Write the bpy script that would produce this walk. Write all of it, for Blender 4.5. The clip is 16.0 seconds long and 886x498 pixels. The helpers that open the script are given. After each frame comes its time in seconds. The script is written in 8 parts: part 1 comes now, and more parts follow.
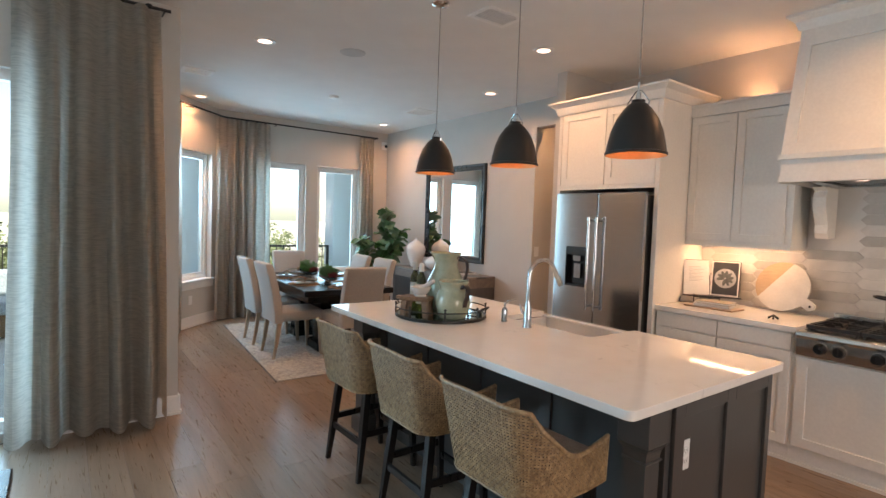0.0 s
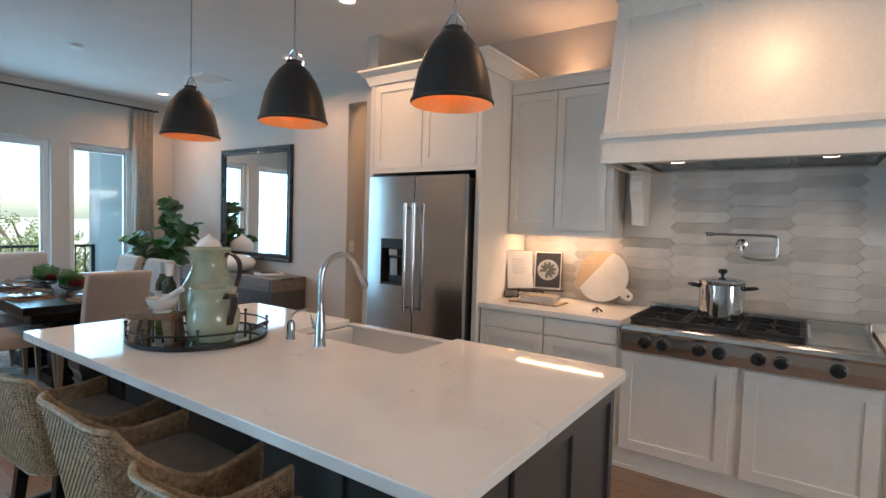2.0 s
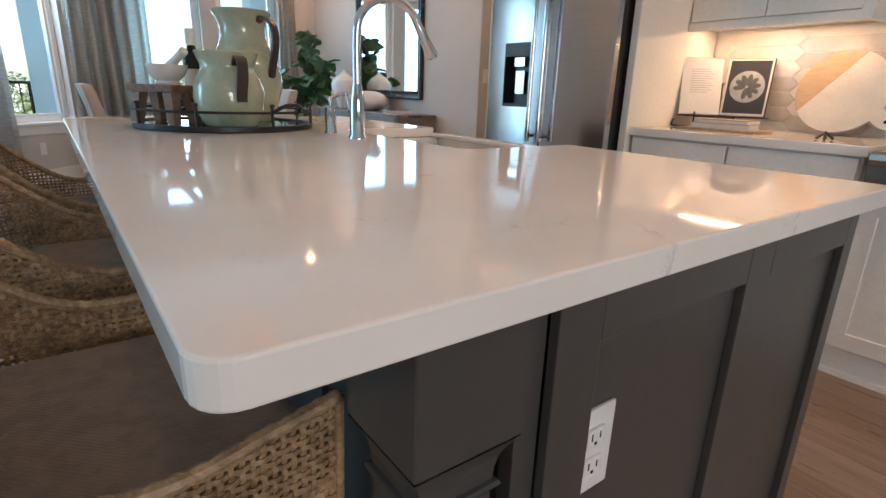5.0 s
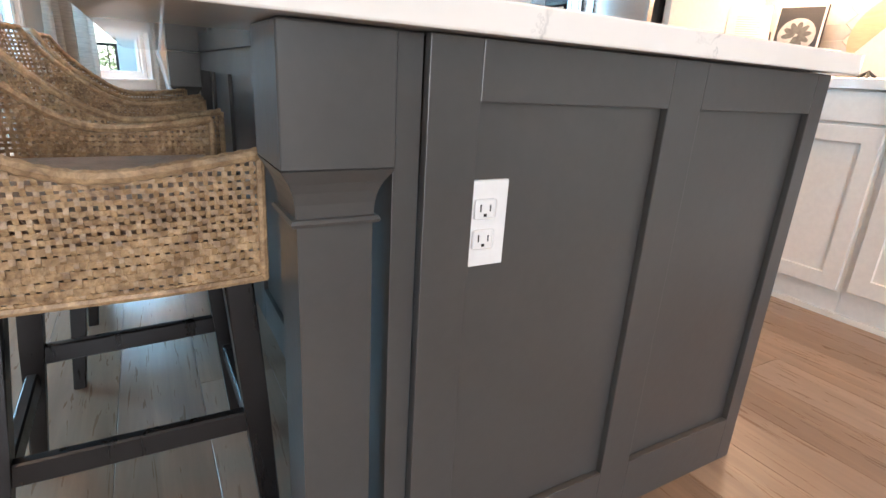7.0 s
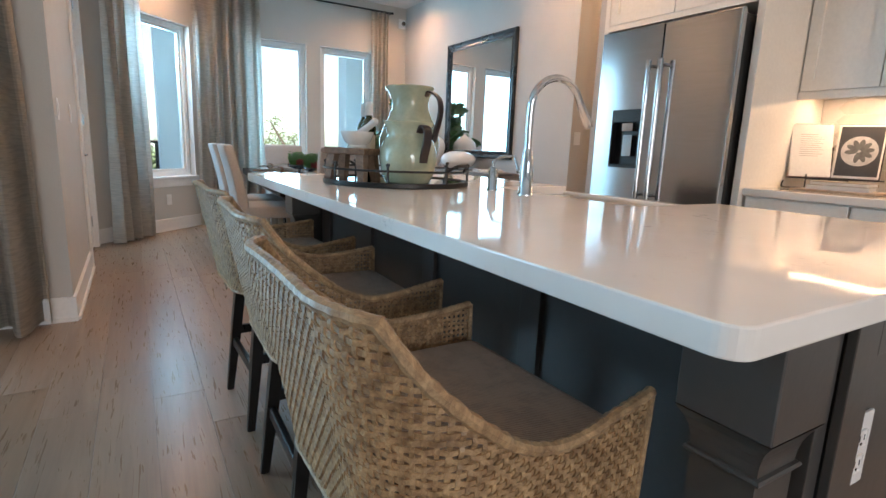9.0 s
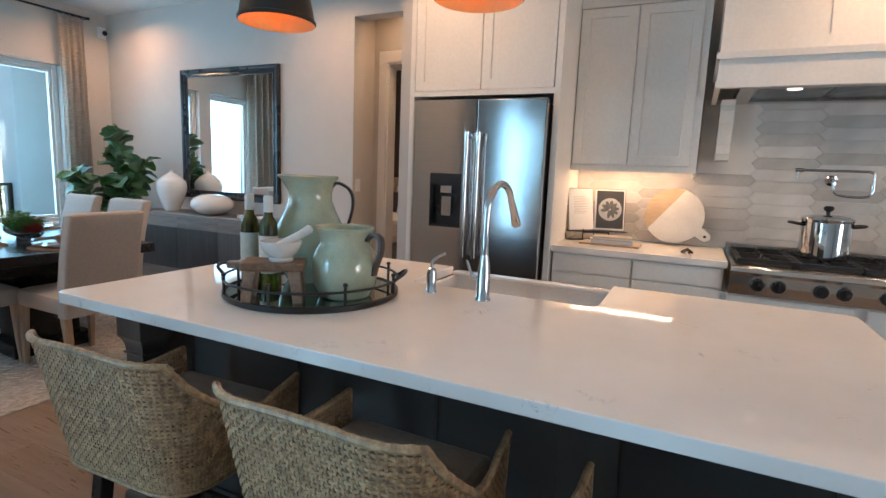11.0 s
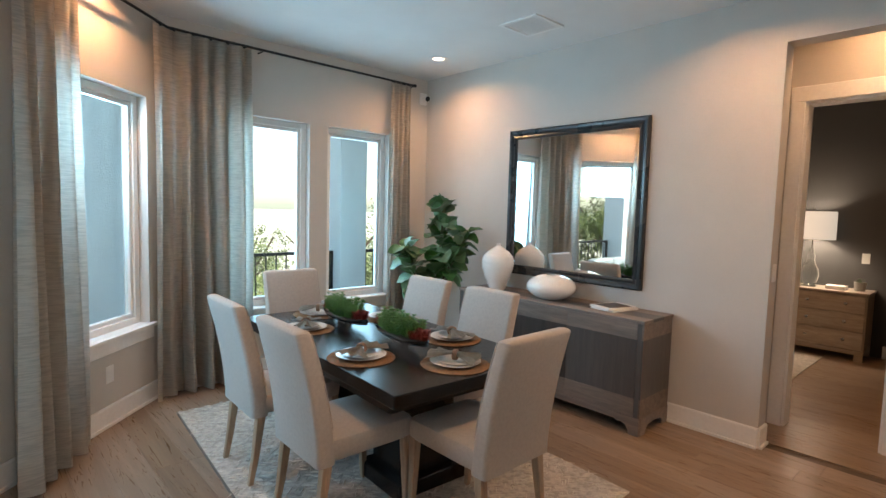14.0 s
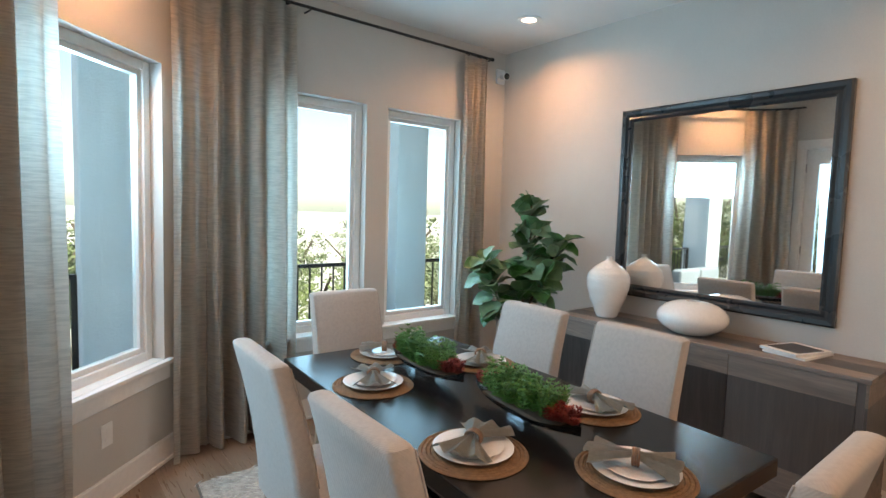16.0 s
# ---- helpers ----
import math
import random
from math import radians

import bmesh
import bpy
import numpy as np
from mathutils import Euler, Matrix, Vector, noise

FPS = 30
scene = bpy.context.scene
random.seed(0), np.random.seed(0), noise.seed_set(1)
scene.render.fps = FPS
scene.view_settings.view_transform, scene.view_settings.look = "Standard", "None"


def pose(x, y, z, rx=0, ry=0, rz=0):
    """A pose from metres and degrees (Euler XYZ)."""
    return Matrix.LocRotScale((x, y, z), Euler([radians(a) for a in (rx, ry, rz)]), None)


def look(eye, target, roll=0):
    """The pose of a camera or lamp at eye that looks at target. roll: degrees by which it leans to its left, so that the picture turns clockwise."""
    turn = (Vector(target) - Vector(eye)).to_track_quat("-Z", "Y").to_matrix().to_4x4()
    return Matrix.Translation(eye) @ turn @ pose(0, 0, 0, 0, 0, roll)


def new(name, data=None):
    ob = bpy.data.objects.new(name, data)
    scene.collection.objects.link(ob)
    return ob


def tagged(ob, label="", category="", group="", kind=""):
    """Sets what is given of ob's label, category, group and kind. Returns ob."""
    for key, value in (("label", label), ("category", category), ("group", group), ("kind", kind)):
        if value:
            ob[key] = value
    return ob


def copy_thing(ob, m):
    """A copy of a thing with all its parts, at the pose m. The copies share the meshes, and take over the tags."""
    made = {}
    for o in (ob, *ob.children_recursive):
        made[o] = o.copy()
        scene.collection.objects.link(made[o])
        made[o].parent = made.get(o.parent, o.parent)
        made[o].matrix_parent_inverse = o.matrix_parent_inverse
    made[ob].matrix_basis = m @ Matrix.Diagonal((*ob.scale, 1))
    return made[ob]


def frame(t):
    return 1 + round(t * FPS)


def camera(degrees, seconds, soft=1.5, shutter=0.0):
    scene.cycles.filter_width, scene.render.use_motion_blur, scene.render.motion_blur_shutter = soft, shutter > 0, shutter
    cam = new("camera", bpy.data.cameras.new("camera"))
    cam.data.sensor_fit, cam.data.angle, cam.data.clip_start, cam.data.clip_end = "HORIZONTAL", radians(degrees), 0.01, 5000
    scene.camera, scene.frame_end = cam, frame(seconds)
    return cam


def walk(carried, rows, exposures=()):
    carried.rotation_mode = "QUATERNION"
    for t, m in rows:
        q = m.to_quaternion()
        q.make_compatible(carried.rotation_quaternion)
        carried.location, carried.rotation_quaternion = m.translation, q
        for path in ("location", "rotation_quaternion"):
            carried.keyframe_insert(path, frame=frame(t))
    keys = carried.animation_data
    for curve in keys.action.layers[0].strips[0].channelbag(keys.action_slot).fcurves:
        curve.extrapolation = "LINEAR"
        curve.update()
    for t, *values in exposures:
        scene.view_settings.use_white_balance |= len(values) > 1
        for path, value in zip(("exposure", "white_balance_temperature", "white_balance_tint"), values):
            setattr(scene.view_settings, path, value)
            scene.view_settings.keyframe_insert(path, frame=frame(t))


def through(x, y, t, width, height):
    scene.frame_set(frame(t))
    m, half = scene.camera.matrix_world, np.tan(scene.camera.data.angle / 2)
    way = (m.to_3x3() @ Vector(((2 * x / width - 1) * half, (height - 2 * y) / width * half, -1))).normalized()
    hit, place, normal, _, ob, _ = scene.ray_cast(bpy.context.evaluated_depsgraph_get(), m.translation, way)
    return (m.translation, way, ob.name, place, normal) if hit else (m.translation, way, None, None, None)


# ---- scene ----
cam = camera(81.1, 16.0)
PATH = [
    (0, (0.06, 0.266, 1.529), (1.25, 1.869, 1.423), 2.0),
    (0.5, (0.23, 0.337, 1.506), (1.576, 1.814, 1.4), 1.8),
    (1, (0.444, 0.443, 1.498), (1.941, 1.764, 1.388), 1.9),
    (1.5, (0.582, 0.575, 1.466), (2.17, 1.786, 1.364), 1.9),
    (2, (0.755, 0.699, 1.468), (2.396, 1.839, 1.372), 1.7),
    (2.5, (0.972, 0.748, 1.428), (2.649, 1.836, 1.346), 1.6),
    (3, (1.155, 0.806, 1.354), (2.804, 1.932, 1.253), 1.8),
    (3.5, (1.289, 0.916, 1.316), (2.83, 2.172, 1.101), 2.0),
    (4, (1.418, 0.949, 1.247), (2.827, 2.317, 0.869), 1.9),
    (4.5, (1.524, 0.957, 1.165), (2.78, 2.432, 0.665), 2.1),
    (5, (1.56, 0.969, 1.059), (2.708, 2.499, 0.477), 1.9),
    (5.2, (1.585, 0.954, 1.055), (2.717, 2.492, 0.459), 2.0),
    (7.3, (1.6538, 0.7120, 0.806), (2.5738, 2.4184, 0.172), 3.4),
    (7.5, (1.6387, 0.7090, 0.804), (2.5289, 2.4562, 0.3277), 2.2),
    (8, (1.5, 0.743, 0.972), (2.399, 2.486, 0.582), 1.8),
    (8.5, (1.295, 0.852, 1.033), (2.22, 2.583, 0.646), 2.0),
    (9, (1.132, 1.001, 1.064), (2.14, 2.686, 0.682), 2.2),
    (9.5, (0.974, 1.112, 1.14), (2.208, 2.641, 0.765), 2.5),
    (9.7, (0.94, 1.156, 1.176), (2.298, 2.578, 0.812), 2.7),
    (11.8, (0.555, 2.309, 1.486), (2.392, 3.051, 1.211), 1.9),
    (12, (0.57, 2.429, 1.527), (2.386, 3.224, 1.263), 1.6),
    (12.5, (0.555, 2.762, 1.55), (2.288, 3.74, 1.347), 1.7),
    (13, (0.556, 3.051, 1.577), (2.175, 4.212, 1.407), 1.8),
    (13.5, (0.661, 3.326, 1.582), (2.14, 4.662, 1.415), 1.5),
    (14, (0.763, 3.637, 1.567), (2.114, 5.104, 1.414), 1.6),
    (14.5, (0.833, 3.934, 1.56), (2.099, 5.476, 1.415), 1.7),
    (15, (0.889, 4.182, 1.537), (2.137, 5.739, 1.395), 1.8),
    (15.5, (1.024, 4.43, 1.55), (2.265, 5.992, 1.408), 1.7),
    (16, (1.164, 4.712, 1.555), (2.416, 6.264, 1.408), 1.7),
]
EXPOSURES = [(0.0, 1.10, 7500, 20), (0.5, 1.0, 6600, 15), (1.5, 0.92, 6550, 13), (2.5, 0.87, 6400, 13), (3.5, 0.85, 6400, 13), (5.0, 1.05, 6450, 13), (6.5, 1.9, 6250, 12), (7.5, 2.35, 6300, 12),
             (8.0, 1.9, 6300, 12), (8.5, 1.5, 6350, 12), (9.5, 1.24, 6550, 12), (11.8, 1.08, 6150, 12), (12.5, 1.1, 6700, 13), (14.0, 1.16, 7150, 14), (16.0, 1.15, 7250, 15)]
walk(cam, [(t, look(eye, target, roll)) for t, eye, target, roll in PATH], EXPOSURES)

# ---- light ----
world = bpy.data.worlds.new("daylight")
scene.world = world
world.use_nodes = True
wn = world.node_tree.nodes
sky = wn.new("ShaderNodeTexSky")
sky.sky_type, sky.sun_disc = "NISHITA", False
sky.sun_elevation, sky.sun_rotation = radians(50), radians(186)
wn["Background"].inputs["Strength"].default_value = 0.15
world.node_tree.links.new(sky.outputs["Color"], wn["Background"].inputs["Color"])
SUN_FROM = Vector((-0.07, -0.64, 0.76))
sun = new("sun", bpy.data.lights.new("sun", "SUN"))
sun.data.energy, sun.data.angle, sun.data.color = 5.0, radians(0.6), (1.0, 0.95, 0.86)
sun.matrix_basis = look((0, 0, 12), Vector((0, 0, 12)) - SUN_FROM)


def area_lamp(name, at, towards, w, h, watts, color):
    lamp = new(name, bpy.data.lights.new(name, "AREA"))
    lamp.data.shape, lamp.data.size, lamp.data.size_y = "RECTANGLE", w, h
    lamp.data.energy, lamp.data.color = watts, color
    lamp.matrix_basis = look(at, towards)
    return lamp


def disc_lamp(name, at, towards, size, watts, color, spread=180):
    lamp = new(name, bpy.data.lights.new(name, "AREA"))
    lamp.data.shape, lamp.data.size = "DISK", size
    lamp.data.energy, lamp.data.color, lamp.data.spread = watts, color, radians(spread)
    lamp.matrix_basis = look(at, towards)
    return lamp


DAY, WARM = (0.38, 0.71, 1.0), (1.0, 0.58, 0.30)
# ---- plan ----
WX = 4.68          # kitchen and buffet wall
BY = 8.22          # wall with the pair of windows
LX = 0.78          # wall with the patio door
LY = 4.56          # living-room window wall
CEIL = 3.02
HALL_X = 5.27      # wall with the bedroom door
BAY0, BAY1 = Vector((0.78, 7.10, 0)), Vector((1.90, BY, 0))
BAY_DIR = (BAY1 - BAY0).normalized()
BAY_OUT = Vector((-BAY_DIR.y, BAY_DIR.x, 0))
BAY_LEN = (BAY1 - BAY0).length
WIN_Z0, WIN_Z1 = 0.62, 2.35
# daylight in the window openings
area_lamp("opening_fill", (2.80, 8.45, 1.5), (2.80, 0, 1.2), 0.7, 1.6, 11, DAY)
area_lamp("opening_fill", (3.80, 8.45, 1.5), (3.80, 0, 1.2), 0.7, 1.6, 11, DAY)
area_lamp("opening_fill", (-1.75, 4.90, 1.25), (-1.75, 0, 0.9), 3.0, 2.2, 104, DAY)
area_lamp("opening_fill", (LX - 0.22, 6.49, 1.30), (LX + 3, 6.3, 0.9), 0.58, 1.9, 8, DAY)
bay_mid = BAY0.lerp(BAY1, 0.53) + BAY_OUT * 0.24 + Vector((0, 0, 2.07))
area_lamp("opening_fill", bay_mid, bay_mid - BAY_OUT * 3 + Vector((0, 0, -1.2)), 0.8, 0.5, 18, DAY)
# added fill lamp in the unseen south opening, to brighten the near side
area_lamp("opening_fill", (0.9, -4.10, 1.35), (0.9, 2, 0.9), 1.7, 1.9, 34, (0.95, 0.96, 1.0))
# last four are added unseen to brighten aisle, hall, bedroom and living room
DOWNLIGHTS = [(1.48, 4.84), (3.39, 3.41), (4.05, 4.83), (4.17, 7.48), (1.52, 7.53), (3.39, 0.9), (4.95, 4.2), (6.6, 5.3), (0.2, -0.8)]
for x, y in DOWNLIGHTS:
    disc_lamp("downlight_beam", (x, y, CEIL - 0.012), (x, y, 0), 0.045, 5.4 if y > 7 else 7.0 if x > 6 else 3.2 if x > 4.5 else 5.6, (1.0, 0.55, 0.28) if y > 7 else WARM, 150)
PENDANTS = [(2.16, 3.22), (2.15, 2.43), (2.18, 1.67)]
for x, y in PENDANTS:
    disc_lamp("pendant_glow", (x, y, 2.055), (x, y, 0), 0.06, 0.75, (1.0, 0.60, 0.32), 178)
area_lamp("cabinet_strip", (4.50, 2.2, 1.425), (4.50, 2.2, 0), 0.04, 0.7, 1.7, (1.0, 0.60, 0.32)).data.shape = "RECTANGLE"
area_lamp("cove_strip", (4.56, 2.2, 2.60), (4.56, 2.2, 4), 0.5, 0.05, 1.3, (1.0, 0.54, 0.28))
for y in (1.35, 0.60):
    disc_lamp("hood_beam", (4.22, y, 1.885), (4.25, y, 0), 0.05, 1.2, (1.0, 0.72, 0.46), 130)
disc_lamp("bedside_glow", (8.18, 5.20, 1.50), (8.18, 5.20, 0), 0.2, 7.0, (1.0, 0.85, 0.68))
disc_lamp("bedside_glow", (8.18, 5.20, 1.52), (8.18, 5.20, 4), 0.2, 2.2, (1.0, 0.85, 0.68))


# ---- materials ----
def nodes_of(name):
    m = bpy.data.materials.new(name)
    m.use_nodes = True
    return m, m.node_tree.nodes, m.node_tree.links, m.node_tree.nodes["Principled BSDF"]


def mapping(n, l, stretch=(1, 1, 1), kind="Object"):
    tc, mp = n.new("ShaderNodeTexCoord"), n.new("ShaderNodeMapping")
    mp.inputs["Scale"].default_value = stretch
    l.new(tc.outputs[kind], mp.inputs["Vector"])
    return mp.outputs["Vector"]


def noise_node(n, l, vec, scale, detail=4, rough=0.55):
    t = n.new("ShaderNodeTexNoise")
    t.inputs["Scale"].default_value, t.inputs["Detail"].default_value, t.inputs["Roughness"].default_value = scale, detail, rough
    l.new(vec, t.inputs["Vector"])
    return t.outputs["Fac"]


def mix_colors(n, l, fac, a, b, mode="MIX"):
    m = n.new("ShaderNodeMix")
    m.data_type, m.blend_type = "RGBA", mode
    for k, v in (("Factor", fac), ("A", a), ("B", b)):
        s = [q for q in m.inputs if q.name == k and (q.type == ("VALUE" if k == "Factor" else "RGBA"))][0]
        if isinstance(v, (int, float)):
            s.default_value = v
        elif isinstance(v, tuple):
            s.default_value = (*v[:3], 1)
        else:
            l.new(v, s)
    return [q for q in m.outputs if q.type == "RGBA"][0]


def ramp(n, l, fac, stops):
    r = n.new("ShaderNodeValToRGB")
    e = r.color_ramp.elements
    while len(e) < len(stops):
        e.new(0.5)
    for q, (p, c) in zip(e, stops):
        q.position, q.color = p, (*c, 1) if isinstance(c, tuple) else (c, c, c, 1)
    l.new(fac, r.inputs["Fac"])
    return r.outputs["Color"]


def bump(n, l, height, strength, dist=0.01):
    b = n.new("ShaderNodeBump")
    b.inputs["Strength"].default_value, b.inputs["Distance"].default_value = strength, dist
    l.new(height, b.inputs["Height"])
    return b.outputs["Normal"]


def shade(c, k):
    return tuple(min(1.0, v * k) for v in c)


def surface(name, color, rough=0.5, metal=0.0, var=0.10, scale=3.0, grain=60.0, relief=0.08, stretch=(1, 1, 1), rand=0.0, coat=0.0, spread=0.1, second=None, speck=0.05):
    """Paint, metal, stone or ceramic with cloudy variation, fine grain and relief."""
    m, n, l, b = nodes_of(name)
    v = mapping(n, l, stretch)
    big, fine = noise_node(n, l, v, scale), noise_node(n, l, v, grain, 3)
    col = mix_colors(n, l, ramp(n, l, big, [(0.3, 0.0), (0.7, 1.0)]), shade(color, 1 - var), second or shade(color, 1 + var))
    col = mix_colors(n, l, ramp(n, l, fine, [(0.35, 0.0), (0.65, 1.0)]), col, mix_colors(n, l, speck, col, (0, 0, 0)))
    if rand:
        oi = n.new("ShaderNodeObjectInfo")
        col = mix_colors(n, l, oi.outputs["Random"], mix_colors(n, l, rand, col, (0, 0, 0)), mix_colors(n, l, rand * 0.6, col, (1, 1, 1)))
    l.new(col, b.inputs["Base Color"])
    mr = n.new("ShaderNodeMapRange")
    mr.inputs["To Min"].default_value, mr.inputs["To Max"].default_value = max(0.02, rough - spread), min(1, rough + spread)
    l.new(big, mr.inputs["Value"])
    l.new(mr.outputs["Result"], b.inputs["Roughness"])
    b.inputs["Metallic"].default_value, b.inputs["Coat Weight"].default_value = metal, coat
    b.inputs["Coat Roughness"].default_value = 0.06
    if relief:
        l.new(bump(n, l, fine, relief), b.inputs["Normal"])
    return m


def wood(name, dark, light, rough=0.4, along=(14, 0.8, 14), rand=0.15, relief=0.12, coat=0.0, patches=0.0, pores=0.45):
    """Grain drawn out along the axis with the small factor."""
    m, n, l, b = nodes_of(name)
    tc, mp, oi = n.new("ShaderNodeTexCoord"), n.new("ShaderNodeMapping"), n.new("ShaderNodeObjectInfo")
    mp.inputs["Scale"].default_value = along
    off = n.new("ShaderNodeVectorMath")
    off.operation = "MULTIPLY_ADD"
    rep = n.new("ShaderNodeCombineXYZ")
    for k in ("X", "Y", "Z"):
        l.new(oi.outputs["Random"], rep.inputs[k])
    l.new(rep.outputs["Vector"], off.inputs[0])
    off.inputs[1].default_value = (37, 91, 53)
    l.new(tc.outputs["Object"], off.inputs[2])
    l.new(off.outputs["Vector"], mp.inputs["Vector"])
    v = mp.outputs["Vector"]
    warp = noise_node(n, l, v, 0.55, 3)
    add = n.new("ShaderNodeVectorMath")
    add.operation = "MULTIPLY_ADD"
    l.new(warp, add.inputs[0])
    add.inputs[1].default_value = (2.2, 2.2, 2.2)
    l.new(v, add.inputs[2])
    g1, g2 = noise_node(n, l, add.outputs["Vector"], 1.6, 8, 0.62), noise_node(n, l, add.outputs["Vector"], 9, 4)
    col = ramp(n, l, g1, [(0.30, dark), (0.68, light)])
    col = mix_colors(n, l, ramp(n, l, g2, [(0.4, 0.0), (0.7, pores)]), col, shade(dark, 0.75))
    if patches:
        cloudy = noise_node(n, l, mapping(n, l, (1, 1, 1)), 2.2, 3)
        col = mix_colors(n, l, ramp(n, l, cloudy, [(0.35, 0.0), (0.7, patches)]), col, shade(dark, 0.6))
    col = mix_colors(n, l, oi.outputs["Random"], mix_colors(n, l, rand, col, (0, 0, 0)), mix_colors(n, l, rand * 0.45, col, (1, 1, 1)))
    l.new(col, b.inputs["Base Color"])
    mr = n.new("ShaderNodeMapRange")
    mr.inputs["To Min"].default_value, mr.inputs["To Max"].default_value = rough - 0.08, rough + 0.12
    l.new(g2, mr.inputs["Value"])
    l.new(mr.outputs["Result"], b.inputs["Roughness"])
    b.inputs["Coat Weight"].default_value = coat
    l.new(bump(n, l, g2, relief, 0.004), b.inputs["Normal"])
    return m


def fabric(name, color, thread=420.0, rough=0.9, var=0.12, relief=0.35, through=0.0, slub=(1, 1, 1), slub_scale=30.0, slub_mix=0.25, sheen=0.2):
    m, n, l, b = nodes_of(name)
    v = mapping(n, l)
    weave = n.new("ShaderNodeTexWave")
    weave.wave_type, weave.bands_direction = "BANDS", "DIAGONAL"
    weave.inputs["Scale"].default_value, weave.inputs["Distortion"].default_value = thread / 6.0, 3.0
    l.new(v, weave.inputs["Vector"])
    sl = noise_node(n, l, mapping(n, l, slub), slub_scale, 5, 0.6)
    big = noise_node(n, l, v, 2.0, 2)
    col = mix_colors(n, l, big, shade(color, 1 - var), shade(color, 1 + var))
    col = mix_colors(n, l, ramp(n, l, sl, [(0.42, 0.0), (0.62, 1.0)]), col, mix_colors(n, l, slub_mix, col, (0.0, 0.0, 0.0)))
    l.new(col, b.inputs["Base Color"])
    b.inputs["Roughness"].default_value = rough
    b.inputs["Sheen Weight"].default_value = sheen
    hsum = n.new("ShaderNodeMath")
    hsum.operation = "ADD"
    l.new(weave.outputs["Fac"], hsum.inputs[0])
    l.new(sl, hsum.inputs[1])
    nrm = bump(n, l, hsum.outputs["Value"], relief, 0.003)
    l.new(nrm, b.inputs["Normal"])
    if through:
        tr, mx = n.new("ShaderNodeBsdfTranslucent"), n.new("ShaderNodeMixShader")
        l.new(col, tr.inputs["Color"])
        mx.inputs["Fac"].default_value = through
        l.new(b.outputs["BSDF"], mx.inputs[1])
        l.new(tr.outputs["BSDF"], mx.inputs[2])
        l.new(mx.outputs["Shader"], n["Material Output"].inputs["Surface"])
    return m


def glow(name, color, strength):
    m, n, l, b = nodes_of(name)
    b.inputs["Base Color"].default_value = (0.8, 0.8, 0.8, 1)
    b.inputs["Emission Color"].default_value, b.inputs["Emission Strength"].default_value = (*color, 1), strength
    return m


def glass(name, color=(0.9, 0.97, 0.97), rough=0.0, clear=0.9):
    m, n, l, b = nodes_of(name)
    tr, gl, mx, fr = n.new("ShaderNodeBsdfTransparent"), n.new("ShaderNodeBsdfGlossy"), n.new("ShaderNodeMixShader"), n.new("ShaderNodeLayerWeight")
    tr.inputs["Color"].default_value = (*color, 1)
    gl.inputs["Roughness"].default_value = 0.01
    fr.inputs["Blend"].default_value = 0.5
    l.new(ramp(n, l, fr.outputs["Facing"], [(0.0, 0.025), (0.6, 0.05), (1.0, 0.7)]), mx.inputs["Fac"])
    l.new(tr.outputs["BSDF"], mx.inputs[1])
    l.new(gl.outputs["BSDF"], mx.inputs[2])
    l.new(mx.outputs["Shader"], n["Material Output"].inputs["Surface"])
    return m


def solid_glass(name, color, rough=0.02):
    m, n, l, b = nodes_of(name)
    b.inputs["Base Color"].default_value = (*color, 1)
    b.inputs["Transmission Weight"].default_value, b.inputs["Roughness"].default_value, b.inputs["IOR"].default_value = 1.0, rough, 1.45
    return m


def quartz(name):
    """Polished white quartz with sparse grey veins."""
    m, n, l, b = nodes_of(name)
    v = mapping(n, l)
    w = noise_node(n, l, v, 4.5, 6, 0.68)
    add = n.new("ShaderNodeVectorMath")
    add.operation = "MULTIPLY_ADD"
    l.new(w, add.inputs[0])
    add.inputs[1].default_value = (0.55, 0.55, 0.55)
    l.new(v, add.inputs[2])
    vo = n.new("ShaderNodeTexVoronoi")
    vo.feature = "DISTANCE_TO_EDGE"
    vo.inputs["Scale"].default_value = 4.2
    l.new(add.outputs["Vector"], vo.inputs["Vector"])
    vein = ramp(n, l, vo.outputs["Distance"], [(0.0, 1.0), (0.022, 0.0)])
    gate = ramp(n, l, noise_node(n, l, v, 3.1, 4, 0.7), [(0.57, 0.0), (0.66, 0.9)])
    mul = mix_colors(n, l, 1.0, vein, gate, "MULTIPLY")
    cloud = ramp(n, l, noise_node(n, l, v, 5, 5), [(0.3, (0.80, 0.765, 0.715)), (0.7, (0.85, 0.82, 0.775))])
    l.new(mix_colors(n, l, mul, cloud, (0.50, 0.475, 0.45)), b.inputs["Base Color"])
    b.inputs["Roughness"].default_value = 0.05
    b.inputs["Specular IOR Level"].default_value = 0.34
    return m


def brushed(name, color, rough, stretch, relief=0.03):
    m, n, l, b = nodes_of(name)
    g = noise_node(n, l, mapping(n, l, stretch), 3.0, 5, 0.7)
    l.new(ramp(n, l, g, [(0.3, shade(color, 0.88)), (0.7, shade(color, 1.08))]), b.inputs["Base Color"])
    mr = n.new("ShaderNodeMapRange")
    mr.inputs["To Min"].default_value, mr.inputs["To Max"].default_value = rough - 0.05, rough + 0.07
    l.new(g, mr.inputs["Value"])
    l.new(mr.outputs["Result"], b.inputs["Roughness"])
    b.inputs["Metallic"].default_value = 1.0
    b.inputs["Anisotropic"].default_value, b.inputs["Anisotropic Rotation"].default_value = 0.7, 0.25
    l.new(bump(n, l, g, relief, 0.002), b.inputs["Normal"])
    return m


